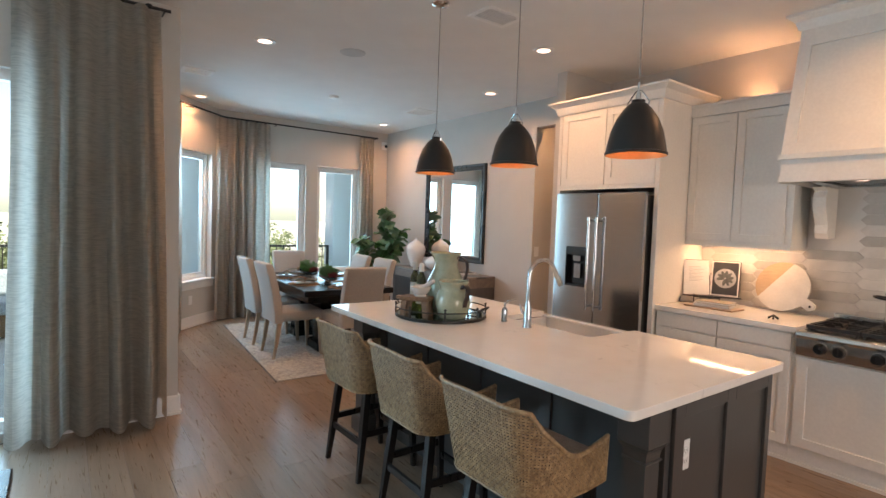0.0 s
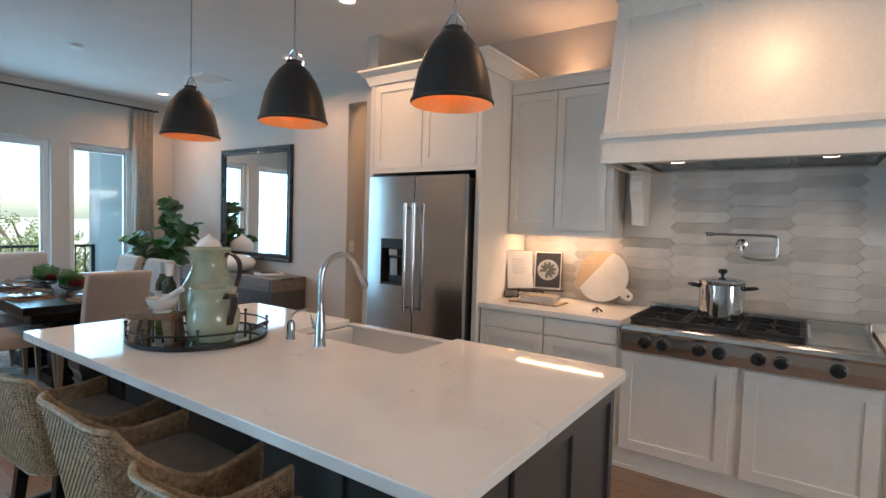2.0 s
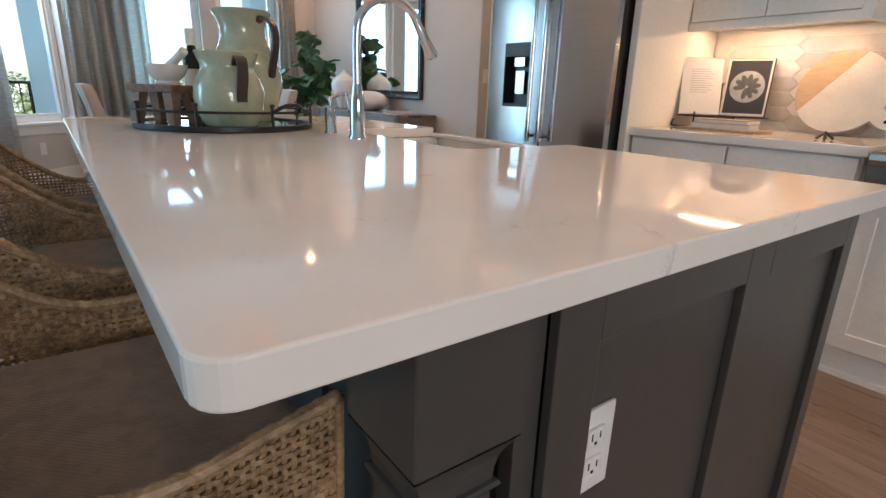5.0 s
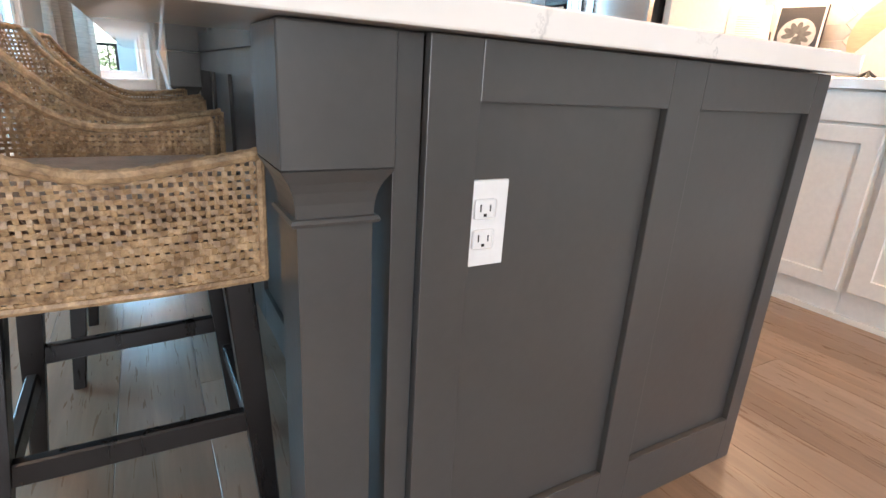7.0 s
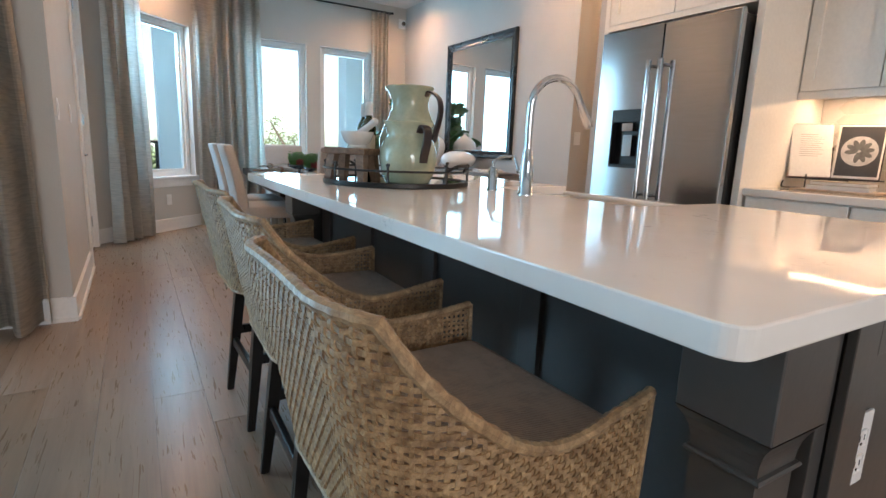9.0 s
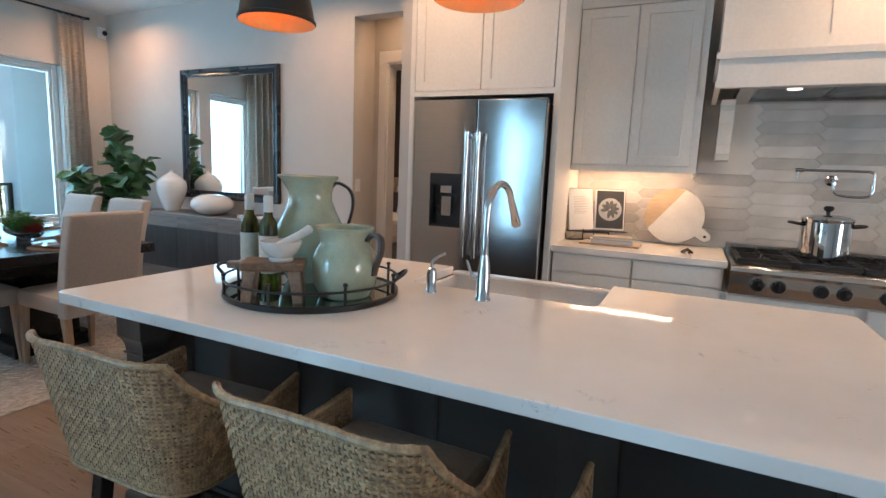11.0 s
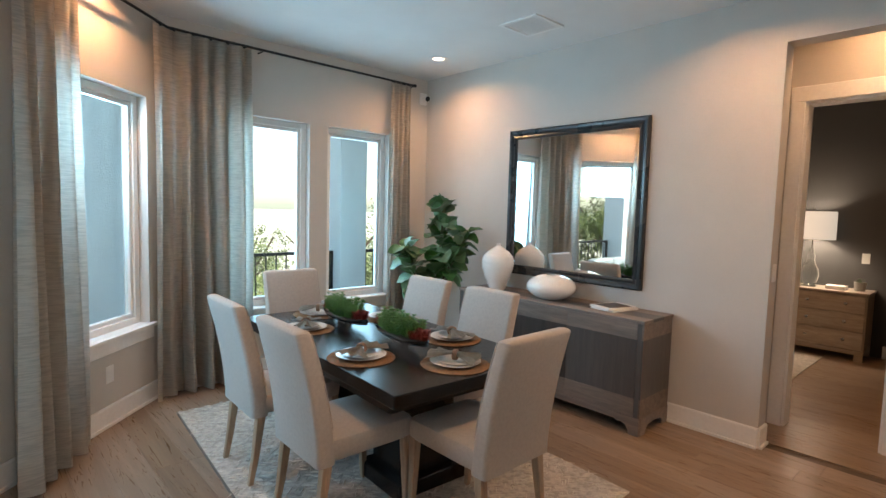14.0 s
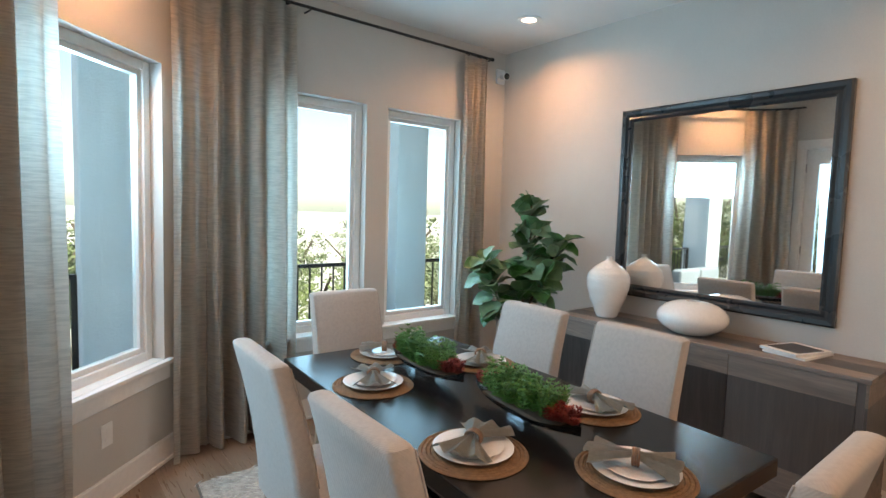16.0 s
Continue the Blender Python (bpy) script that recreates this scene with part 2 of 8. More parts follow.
M = {}
M["wall"] = surface("greige_wall_paint", (0.56, 0.53, 0.49), 0.75, var=0.03, grain=180, relief=0.10)
M["ceiling"] = surface("white_ceiling_paint", (0.74, 0.73, 0.71), 0.85, var=0.03, grain=150, relief=0.12)
M["trim"] = surface("white_trim_paint", (0.80, 0.79, 0.77), 0.38, var=0.03, grain=40, relief=0.02)
M["cabinet"] = surface("white_cabinet_paint", (0.80, 0.77, 0.715), 0.36, var=0.03, grain=50, relief=0.02)
M["dark_cabinet"] = surface("charcoal_cabinet_paint", (0.070, 0.066, 0.062), 0.33, var=0.08, grain=50, relief=0.03)
M["charcoal_wall"] = surface("charcoal_wall_paint", (0.060, 0.058, 0.056), 0.75, var=0.04, grain=150, relief=0.08)
M["quartz"] = quartz("white_quartz")
M["steel"] = brushed("brushed_stainless_steel", (0.50, 0.505, 0.51), 0.15, (1.5, 1.5, 160))
M["steel_h"] = brushed("brushed_steel_range", (0.62, 0.59, 0.55), 0.24, (1.5, 1.5, 160))
M["chrome"] = surface("polished_chrome", (0.64, 0.65, 0.66), 0.06, 1.0, var=0.03, relief=0.0, spread=0.03)
M["black_metal"] = surface("black_metal", (0.025, 0.024, 0.023), 0.42, 0.4, var=0.15, grain=90, relief=0.05)
M["cast_iron"] = surface("cast_iron", (0.018, 0.018, 0.018), 0.55, 0.2, var=0.2, grain=140, relief=0.15)
M["black_plastic"] = surface("black_plastic", (0.015, 0.015, 0.016), 0.25, var=0.1, relief=0.0)
M["pendant"] = surface("dark_bronze_shade", (0.040, 0.034, 0.030), 0.42, 0.5, var=0.12, grain=60, relief=0.03)
M["pendant_in"] = surface("copper_lined_shade", (0.78, 0.40, 0.17), 0.45, 0.2, var=0.06, relief=0.02)
M["plank"] = wood("oak_floor_plank", (0.175, 0.113, 0.072), (0.285, 0.192, 0.126), 0.28, (10, 0.6, 10), rand=0.12, relief=0.015, pores=0.14)
M["floor_gap"] = surface("floor_joint", (0.085, 0.056, 0.036), 0.6)
M["espresso"] = wood("espresso_wood", (0.007, 0.006, 0.0055), (0.014, 0.011, 0.010), 0.24, (10, 1, 10), rand=0.1, relief=0.015)
M["black_leg"] = surface("black_stained_wood", (0.009, 0.0075, 0.007), 0.30, var=0.2, scale=6, grain=30, relief=0.0, stretch=(6, 6, 1))
M["table_black"] = surface("black_stained_tabletop", (0.011, 0.0095, 0.009), 0.25, var=0.12, scale=3, grain=20, relief=0.0, stretch=(10, 1, 10), spread=0.04)
M["table_black"].node_tree.nodes["Principled BSDF"].inputs["Specular IOR Level"].default_value = 0.32
M["pale_leg"] = wood("pale_oak_leg", (0.30, 0.20, 0.125), (0.48, 0.345, 0.235), 0.45, (30, 30, 2))
M["buffet"] = wood("weathered_oak_veneer", (0.12, 0.088, 0.070), (0.27, 0.205, 0.16), 0.42, (12, 1.0, 12), patches=0.25)
M["buffet_v"] = wood("dark_weathered_oak", (0.022, 0.018, 0.017), (0.066, 0.053, 0.049), 0.40, (14, 14, 1.0), patches=0.35)
M["stand_wood"] = wood("rustic_wood", (0.12, 0.06, 0.03), (0.30, 0.17, 0.09), 0.55, (3, 40, 40))
M["chair"] = fabric("oatmeal_chair_linen", (0.45, 0.415, 0.38), 420, var=0.05, relief=0.18, slub_scale=60, slub_mix=0.08)
M["curtain"] = fabric("grey_linen_curtain", (0.68, 0.63, 0.565), 520, var=0.06, relief=0.35, through=0.60, slub=(1.2, 1.2, 14), slub_scale=9, slub_mix=0.20)
M["rattan"] = wood("woven_rattan", (0.16, 0.085, 0.036), (0.58, 0.385, 0.20), 0.42, (26, 26, 26), rand=0.05, relief=0.2, patches=0.15)
M["seat_pad"] = fabric("brown_seat_fabric", (0.27, 0.175, 0.11), 500, var=0.08)
M["napkin"] = fabric("sage_napkin_linen", (0.30, 0.29, 0.25), 500, var=0.08, slub_scale=50, slub_mix=0.12)
M["white_ceramic"] = surface("white_glazed_ceramic", (0.80, 0.78, 0.75), 0.12, var=0.03, relief=0.0, coat=0.3)
M["ribbed_ceramic"] = surface("ribbed_white_ceramic", (0.80, 0.78, 0.75), 0.20, var=0.03, grain=45, relief=0.5, stretch=(1, 1, 3.5))
M["green_glaze"] = surface("celadon_crackle_glaze", (0.34, 0.40, 0.29), 0.10, var=0.16, scale=9, grain=90, relief=0.02, coat=0.5, second=(0.46, 0.49, 0.36))
M["jug_handle"] = surface("brown_glaze_handle", (0.026, 0.015, 0.014), 0.35, var=0.2)
M["marble"] = surface("white_marble", (0.66, 0.63, 0.59), 0.22, var=0.08, scale=6, relief=0.0)
M["tile"] = surface("grey_marble_tile", (0.58, 0.545, 0.50), 0.14, var=0.14, scale=6, grain=30, relief=0.02, rand=0.24)
M["grout"] = surface("white_grout", (0.66, 0.64, 0.61), 0.85, var=0.05, grain=200, relief=0.2)
M["paper"] = surface("white_page", (0.74, 0.72, 0.69), 0.6, var=0.03, relief=0.0)
M["window_glass"] = glass("window_glass")
M["clear_glass"] = solid_glass("clear_lamp_glass", (0.92, 0.95, 0.95))
M["bottle_glass"] = solid_glass("olive_bottle_glass", (0.10, 0.13, 0.02))
M["mirror"] = surface("mirror_silver", (0.90, 0.91, 0.90), 0.02, 1.0, var=0.01, relief=0.0, spread=0.0)
M["leaf"] = surface("fiddle_leaf", (0.035, 0.15, 0.022), 0.36, var=0.30, scale=5, grain=30, relief=0.15, rand=0.25)
M["bark"] = surface("brown_bark", (0.12, 0.085, 0.06), 0.85, var=0.25, grain=60, relief=0.5)
M["succulent"] = surface("green_succulent", (0.07, 0.205, 0.035), 0.5, var=0.35, scale=40, relief=0.1)
M["red_succulent"] = surface("red_succulent", (0.26, 0.035, 0.025), 0.5, var=0.35, scale=40, relief=0.1)
M["woven_mat"] = surface("woven_seagrass_mat", (0.22, 0.125, 0.062), 0.8, var=0.25, scale=60, grain=200, relief=0.5)
M["rug"] = fabric("beige_woven_rug", (0.50, 0.455, 0.40), 160, var=0.25, relief=0.8, slub=(1, 1, 1), slub_scale=26, slub_mix=0.35)
# blue tint in the white stucco's colour stands in for cool skylight
M["stucco"] = surface("sky_tinted_stucco", (0.76, 0.83, 0.86), 0.9, var=0.05, grain=70, relief=0.4)
M["deck"] = surface("concrete_deck", (0.48, 0.46, 0.43), 0.85, var=0.10, grain=50, relief=0.2)
M["grass"] = surface("dry_grass_slope", (0.56, 0.53, 0.43), 0.95, var=0.35, scale=0.4, grain=8, relief=0.5)
M["tree_leaf"] = surface("tree_foliage", (0.13, 0.17, 0.035), 0.6, var=0.45, scale=1.1, grain=10, relief=0.2, rand=0.2)
M["lamp_on"] = glow("lit_lamp_lens", (1.0, 0.72, 0.58), 2.2)
M["bulb_on"] = glow("lit_bulb", (1.0, 0.55, 0.22), 1.8)
M["strip_on"] = glow("lit_light_strip", (1.0, 0.84, 0.64), 2.9)
M["lampshade"] = glow("lit_linen_lampshade", (1.0, 0.92, 0.80), 0.24)


# ---- mesh helpers ----
def box(bm, x0, x1, y0, y1, z0, z1, bevel=0.0, m=None, seg=2):
    vs = [bm.verts.new((x, y, z)) for x in (x0, x1) for y in (y0, y1) for z in (z0, z1)]
    fs = [bm.faces.new([vs[i] for i in q]) for q in ((0, 1, 3, 2), (4, 6, 7, 5), (0, 4, 5, 1), (2, 3, 7, 6), (0, 2, 6, 4), (1, 5, 7, 3))]
    if bevel:
        es = list({e for f in fs for e in f.edges})
        r = bmesh.ops.bevel(bm, geom=es, offset=bevel, segments=seg, profile=0.5, affect="EDGES")
        vs = list({v for f in r["faces"] for v in f.verts} | {v for v in vs if v.is_valid})
    if m is not None:
        bmesh.ops.transform(bm, matrix=m, verts=[v for v in vs if v.is_valid])
    return vs


def tube(bm, pts, radii, sides=10, cap=True):
    """A round tube through the points, with a radius for each."""
    pts = [Vector(p) for p in pts]
    if isinstance(radii, (int, float)):
        radii = [radii] * len(pts)
    rings, up = [], None
    for i, p in enumerate(pts):
        d = (pts[min(i + 1, len(pts) - 1)] - pts[max(i - 1, 0)]).normalized()
        if up is None:
            up = d.orthogonal().normalized()
        up = (up - d * up.dot(d)).normalized()
        side = d.cross(up)
        rings.append([bm.verts.new(p + (up * math.cos(a) + side * math.sin(a)) * radii[i]) for a in (2 * math.pi * k / sides for k in range(sides))])
    for a, b in zip(rings, rings[1:]):
        for k in range(sides):
            bm.faces.new((a[k], a[(k + 1) % sides], b[(k + 1) % sides], b[k]))
    if cap:
        bm.faces.new(rings[0][::-1])
        bm.faces.new(rings[-1])
    return rings


def lathe(bm, profile, at=(0, 0, 0), sides=32, close=False):
    """A turned shape: (radius, height) pairs from one end to the other."""
    at = Vector(at)
    rings = []
    for r, z in profile:
        if r < 1e-5:
            rings.append([bm.verts.new(at + Vector((0, 0, z)))])
        else:
            rings.append([bm.verts.new(at + Vector((r * math.cos(2 * math.pi * k / sides), r * math.sin(2 * math.pi * k / sides), z))) for k in range(sides)])
    for a, b in zip(rings, rings[1:]):
        for k in range(sides):
            q = (k + 1) % sides
            if len(a) == 1 and len(b) > 1:
                bm.faces.new((a[0], b[q], b[k]))
            elif len(b) == 1 and len(a) > 1:
                bm.faces.new((a[k], a[q], b[0]))
            elif len(a) > 1:
                bm.faces.new((a[k], a[q], b[q], b[k]))
    return rings


def part(name, bm, material, parent=None, label="", smooth=False, recalc=True):
    if recalc:
        bmesh.ops.recalc_face_normals(bm, faces=bm.faces)
    me = bpy.data.meshes.new(name)
    bm.to_mesh(me)
    bm.free()
    me.materials.append(material)
    if smooth:
        me.shade_smooth()
        me.set_sharp_from_angle(angle=radians(40))
    ob = new(name, me)
    if parent is not None:
        ob.parent = parent
        if parent.parent is None and parent.type == "EMPTY":
            ob.matrix_parent_inverse = parent.matrix_basis.inverted()
    if label:
        ob["label"] = label
    return ob


def boxes(name, dims, material, parent=None, bevel=0.0, label="", m=None):
    bm = bmesh.new()
    for d in dims:
        box(bm, *d, bevel=bevel, m=m)
    return part(name, bm, material, parent, label)


def thing(name, at, label, category, group="", rz=0.0):
    e = new(name)
    e.matrix_basis = pose(*at, 0, 0, rz)
    e.empty_display_size = 0.1
    return tagged(e, label, category, group)


def structure(ob, label="", category="wall"):
    return tagged(ob, label, category, kind="structure")


def frame_matrix(p0, along, out):
    """Local x runs along, y goes outwards, z up."""
    a, o = Vector(along).normalized(), Vector(out).normalized()
    return Matrix(((a.x, o.x, 0, p0[0]), (a.y, o.y, 0, p0[1]), (a.z, o.z, 1, p0[2]), (0, 0, 0, 1)))


def wall(name, p0, along, out, length, thick, z0, z1, holes=(), material=None, label=""):
    """A wall with thickness whose inner face starts at p0; holes as (s0, s1, z0, z1)."""
    bm = bmesh.new()
    m = frame_matrix(p0, along, out)
    s = 0.0
    for h0, h1, hz0, hz1 in sorted(holes):
        if h0 > s:
            box(bm, s, h0, 0, thick, z0, z1, m=m)
        if hz0 > z0:
            box(bm, h0, h1, 0, thick, z0, hz0, m=m)
        if hz1 < z1:
            box(bm, h0, h1, 0, thick, hz1, z1, m=m)
        s = h1
    if s < length:
        box(bm, s, length, 0, thick, z0, z1, m=m)
    return structure(part(name, bm, material or M["wall"]), label or "smooth greige painted wall")


# ---- structure ----
X0, Y0 = -4.2, -4.0
structure(boxes("ceiling", [(X0, LX - 0.2, Y0, LY + 0.2, CEIL, CEIL + 0.15), (LX - 0.2, WX + 0.15, Y0, BY + 0.2, CEIL, CEIL + 0.15), (WX + 0.15, 9.0, 2.2, 7.6, CEIL, CEIL + 0.15)], M["ceiling"]), "flat white painted ceiling", "ceiling")
subfloor = structure(boxes("floor", [(X0, LX - 0.1, Y0, LY + 0.1, -0.10, -0.012), (LX - 0.1, WX + 0.15, Y0, BY + 0.1, -0.10, -0.012), (WX + 0.15, 8.45, 2.35, 7.45, -0.10, -0.012)], M["floor_gap"]), "brown oak plank floor with a satin sheen", "floor")
wall("wall_kitchen", (WX, Y0, 0), (0, 1, 0), (1, 0, 0), 3.78 - Y0, 0.15, 0, CEIL)
wall("wall_east", (WX, 3.78, 0), (0, 1, 0), (1, 0, 0), BY - 3.78, 0.15, 0, CEIL, [(0.0, 0.90, 0, 2.70)], label="smooth greige wall with a hall opening")
structure(boxes("wall_wing", [(4.00, WX, 3.665, 3.78, 0, CEIL)], M["wall"]), "short greige wing wall beside the refrigerator")
# hall behind the opening
wall("wall_hall", (HALL_X, 3.2, 0), (0, 1, 0), (1, 0, 0), 1.75, 0.14, 0, CEIL, [(0.90, 1.49, 0, 2.415)], label="greige hall wall with a bedroom doorway")
structure(boxes("wall_hall_side", [(WX + 0.15, HALL_X, 4.85, 4.99, 0, CEIL), (WX + 0.15, HALL_X, 3.06, 3.2, 0, CEIL)], M["wall"]), "greige side wall of the hall")
# bedroom
wall("wall_bedroom", (8.45, 2.35, 0), (0, 1, 0), (1, 0, 0), 5.1, 0.14, 0, CEIL, material=M["charcoal_wall"], label="charcoal painted bedroom wall")
structure(boxes("wall_bedroom_side", [(HALL_X + 0.14, 8.45, 2.21, 2.35, 0, CEIL), (HALL_X + 0.14, 8.45, 7.45, 7.59, 0, CEIL), (HALL_X, HALL_X + 0.14, 2.21, 3.2, 0, CEIL), (HALL_X, HALL_X + 0.14, 4.95, 7.59, 0, CEIL)], M["wall"]), "greige bedroom side walls")
# dining bay
WIN1, WIN2 = (2.43, 3.21), (3.40, 4.15)
wall("wall_north", (BAY1.x, BY, 0), (1, 0, 0), (0, 1, 0), WX + 0.15 - BAY1.x, 0.20, 0, CEIL, [(WIN1[0] - BAY1.x, WIN1[1] - BAY1.x, WIN_Z0, WIN_Z1), (WIN2[0] - BAY1.x, WIN2[1] - BAY1.x, WIN_Z0, WIN_Z1)], label="greige wall with a pair of tall windows")
WINB = (0.487, 1.428)
wall("wall_bay", BAY0, BAY_DIR, BAY_OUT, BAY_LEN, 0.20, 0, CEIL, [(*WINB, WIN_Z0, WIN_Z1)], label="angled greige bay wall with a tall window")
DOOR_Y = (6.05, 6.93)
wall("wall_west", (LX, LY, 0), (0, 1, 0), (-1, 0, 0), BAY0.y + 0.06 - LY, 0.20, 0, CEIL, [(DOOR_Y[0] - LY, DOOR_Y[1] - LY, 0, 2.44)], label="greige wall with a patio door")
wall("wall_living", (LX - 0.2, LY, 0), (-1, 0, 0), (0, 1, 0), LX - 0.2 - X0, 0.20, 0, CEIL, [(0.75, 3.85, 0.06, 2.40)], label="greige living-room wall with wide glazed doors")
structure(boxes("wall_living_side", [(X0 - 0.15, X0, Y0 - 0.15, LY + 0.2, 0, CEIL)], M["wall"]), "greige side wall of the living room")
# unseen wall behind the camera; its opening is added to let fill light in
wall("wall_south", (X0, Y0, 0), (1, 0, 0), (0, -1, 0), WX + 0.15 - X0, 0.15, 0, CEIL, [(4.2, 6.0, 0.40, 2.40)], label="unseen greige wall with an opening added for fill light")


def baseboard(name, runs):
    bm = bmesh.new()
    for p0, along, into, length in runs:
        m = frame_matrix(p0, along, into)
        box(bm, 0, length, 0, 0.016, 0, 0.135, m=m)
        box(bm, 0, length, 0.016, 0.030, 0, 0.018, m=m)
        box(bm, 0, length, 0.0, 0.010, 0.135, 0.142, m=m)
    return structure(part(name, bm, M["trim"]), "white painted baseboard with shoe moulding", "baseboard")


baseboard("baseboard", [((WX, 4.68, 0), (0, 1, 0), (-1, 0, 0), BY - 4.68), ((WX, 4.68, 0), (1, 0, 0), (0, -1, 0), 0.15)])
baseboard("baseboard", [((BAY1.x, BY, 0), (1, 0, 0), (0, -1, 0), WX - BAY1.x)])
baseboard("baseboard", [(BAY0, BAY_DIR, -BAY_OUT, BAY_LEN)])
baseboard("baseboard", [((LX, LY, 0), (0, 1, 0), (1, 0, 0), DOOR_Y[0] - 0.09 - LY)])
baseboard("baseboard", [((LX + 0.016, LY, 0), (-1, 0, 0), (0, -1, 0), 1.016)])
baseboard("baseboard", [((8.45, 4.5, 0), (0, -1, 0), (-1, 0, 0), 1.4)])


def window(name, p0, along, out, s0, s1, z0, z1, parent_label):
    """White frame set in the opening, with pane, sill and apron."""
    m = frame_matrix(p0, along, out)
    e = thing(name, (p0[0], p0[1], 0), parent_label, "window")
    e["kind"] = "structure"
    w = 0.055
    bm = bmesh.new()
    for d in ((s0, s0 + w, z0, z1), (s1 - w, s1, z0, z1), (s0 + w, s1 - w, z1 - w, z1), (s0 + w, s1 - w, z0, z0 + w)):
        box(bm, d[0], d[1], 0.075, 0.15, d[2], d[3], bevel=0.004, m=m, seg=1)
    part("window_frame", bm, M["trim"], e)
    bm = bmesh.new()
    i = w + 0.0
    for d in ((s0 + i, s0 + i + 0.03, z0 + i, z1 - i), (s1 - i - 0.03, s1 - i, z0 + i, z1 - i), (s0 + i + 0.03, s1 - i - 0.03, z1 - i - 0.03, z1 - i), (s0 + i + 0.03, s1 - i - 0.03, z0 + i, z0 + i + 0.03)):
        box(bm, d[0], d[1], 0.092, 0.135, d[2], d[3], bevel=0.003, m=m, seg=1)
    part("sash", bm, M["trim"], e)
    bm = bmesh.new()
    box(bm, s0 + i + 0.03, s1 - i - 0.03, 0.110, 0.114, z0 + i + 0.03, z1 - i - 0.03, m=m)
    pane = part("pane", bm, M["window_glass"], e)
    pane.visible_shadow = False
    bm = bmesh.new()
    box(bm, s0 - 0.05, s1 + 0.05, -0.045, -0.001, z0 - 0.022, z0 + 0.004, bevel=0.005, m=m, seg=2)
    box(bm, s0, s1, 0.0, 0.075, z0 + 0.001, z0 + 0.004, m=m)
    sill = part("window_sill", bm, M["trim"], e)
    bm = bmesh.new()
    box(bm, s0 - 0.03, s1 + 0.03, -0.018, -0.001, z0 - 0.115, z0 - 0.022, bevel=0.003, m=m, seg=1)
    part("apron", bm, M["trim"], e)
    return e


window("window_1", (0, BY, 0), (1, 0, 0), (0, 1, 0), *WIN1, WIN_Z0, WIN_Z1, "tall white-framed window over the patio")
window("window_2", (0, BY, 0), (1, 0, 0), (0, 1, 0), *WIN2, WIN_Z0, WIN_Z1, "tall white-framed window beside the corner")
window("window_3", BAY0, BAY_DIR, BAY_OUT, *WINB, WIN_Z0, WIN_Z1, "tall white-framed window in the angled bay wall")


def casing(name, p0, along, into, s0, s1, top, w=0.09):
    m = frame_matrix(p0, along, into)
    bm = bmesh.new()
    box(bm, s0 - w, s0, 0.001, 0.02, 0, top, bevel=0.003, m=m, seg=1)
    box(bm, s1, s1 + w, 0.001, 0.02, 0, top, bevel=0.003, m=m, seg=1)
    box(bm, s0 - w, s1 + w, 0.001, 0.022, top, top + w + 0.02, bevel=0.003, m=m, seg=1)
    t = 0.018
    box(bm, s0, s0 + t, -0.139, 0.001, 0, top - t, m=m)
    box(bm, s1 - t, s1, -0.139, 0.001, 0, top - t, m=m)
    box(bm, s0, s1, -0.139, 0.001, top - t, top, m=m)
    return structure(part(name, bm, M["trim"]), "white painted door casing", "trim")


casing("trim_bedroom_door", (HALL_X, 0, 0), (0, 1, 0), (-1, 0, 0), 4.10, 4.69, 2.415)
casing("trim_patio_door", (LX, 0, 0), (0, 1, 0), (1, 0, 0), *DOOR_Y, 2.44, 0.075)
# patio door: glazed leaf with lever, hinges and deadbolt
door = thing("door_1", (LX, DOOR_Y[0], 0), "white patio door with one tall glass pane, closed", "door")
door["kind"] = "structure"
dx0, dx1, dy0, dy1 = LX - 0.075, LX - 0.03, DOOR_Y[0] + 0.022, DOOR_Y[1] - 0.022
boxes("leaf", [(dx0, dx1, dy0, dy0 + 0.13, 0.012, 2.41), (dx0, dx1, dy1 - 0.13, dy1, 0.012, 2.41), (dx0, dx1, dy0 + 0.13, dy1 - 0.13, 2.25, 2.41), (dx0, dx1, dy0 + 0.13, dy1 - 0.13, 0.012, 0.27)], M["trim"], door)
boxes("pane", [(LX - 0.056, LX - 0.050, dy0 + 0.13, dy1 - 0.13, 0.27, 2.25)], M["window_glass"], door).visible_shadow = False
bm = bmesh.new()
tube(bm, [(dx1, dy0 + 0.065, 0.90), (dx1 + 0.05, dy0 + 0.065, 0.90), (dx1 + 0.055, dy0 + 0.08, 0.90), (dx1 + 0.055, dy0 + 0.17, 0.90)], 0.009)
lathe(bm, [(0.0, 0.0), (0.028, 0.0), (0.028, 0.008), (0.0, 0.010)], sides=16)
part("door_handle", bm, M["chrome"], door, "satin nickel lever handle", True)
bm = bmesh.new()
tube(bm, [(dx1, dy0 + 0.065, 1.08), (dx1 + 0.022, dy0 + 0.065, 1.08)], 0.026, 14)
box(bm, dx1 + 0.022, dx1 + 0.04, dy0 + 0.060, dy0 + 0.070, 1.06, 1.10)
part("deadbolt", bm, M["black_metal"], door)
for z in (0.25, 1.2, 2.2):
    boxes("hinge", [(dx1 - 0.002, dx1 + 0.012, dy1 - 0.004, dy1 + 0.012, z - 0.05, z + 0.05)], M["chrome"], door)
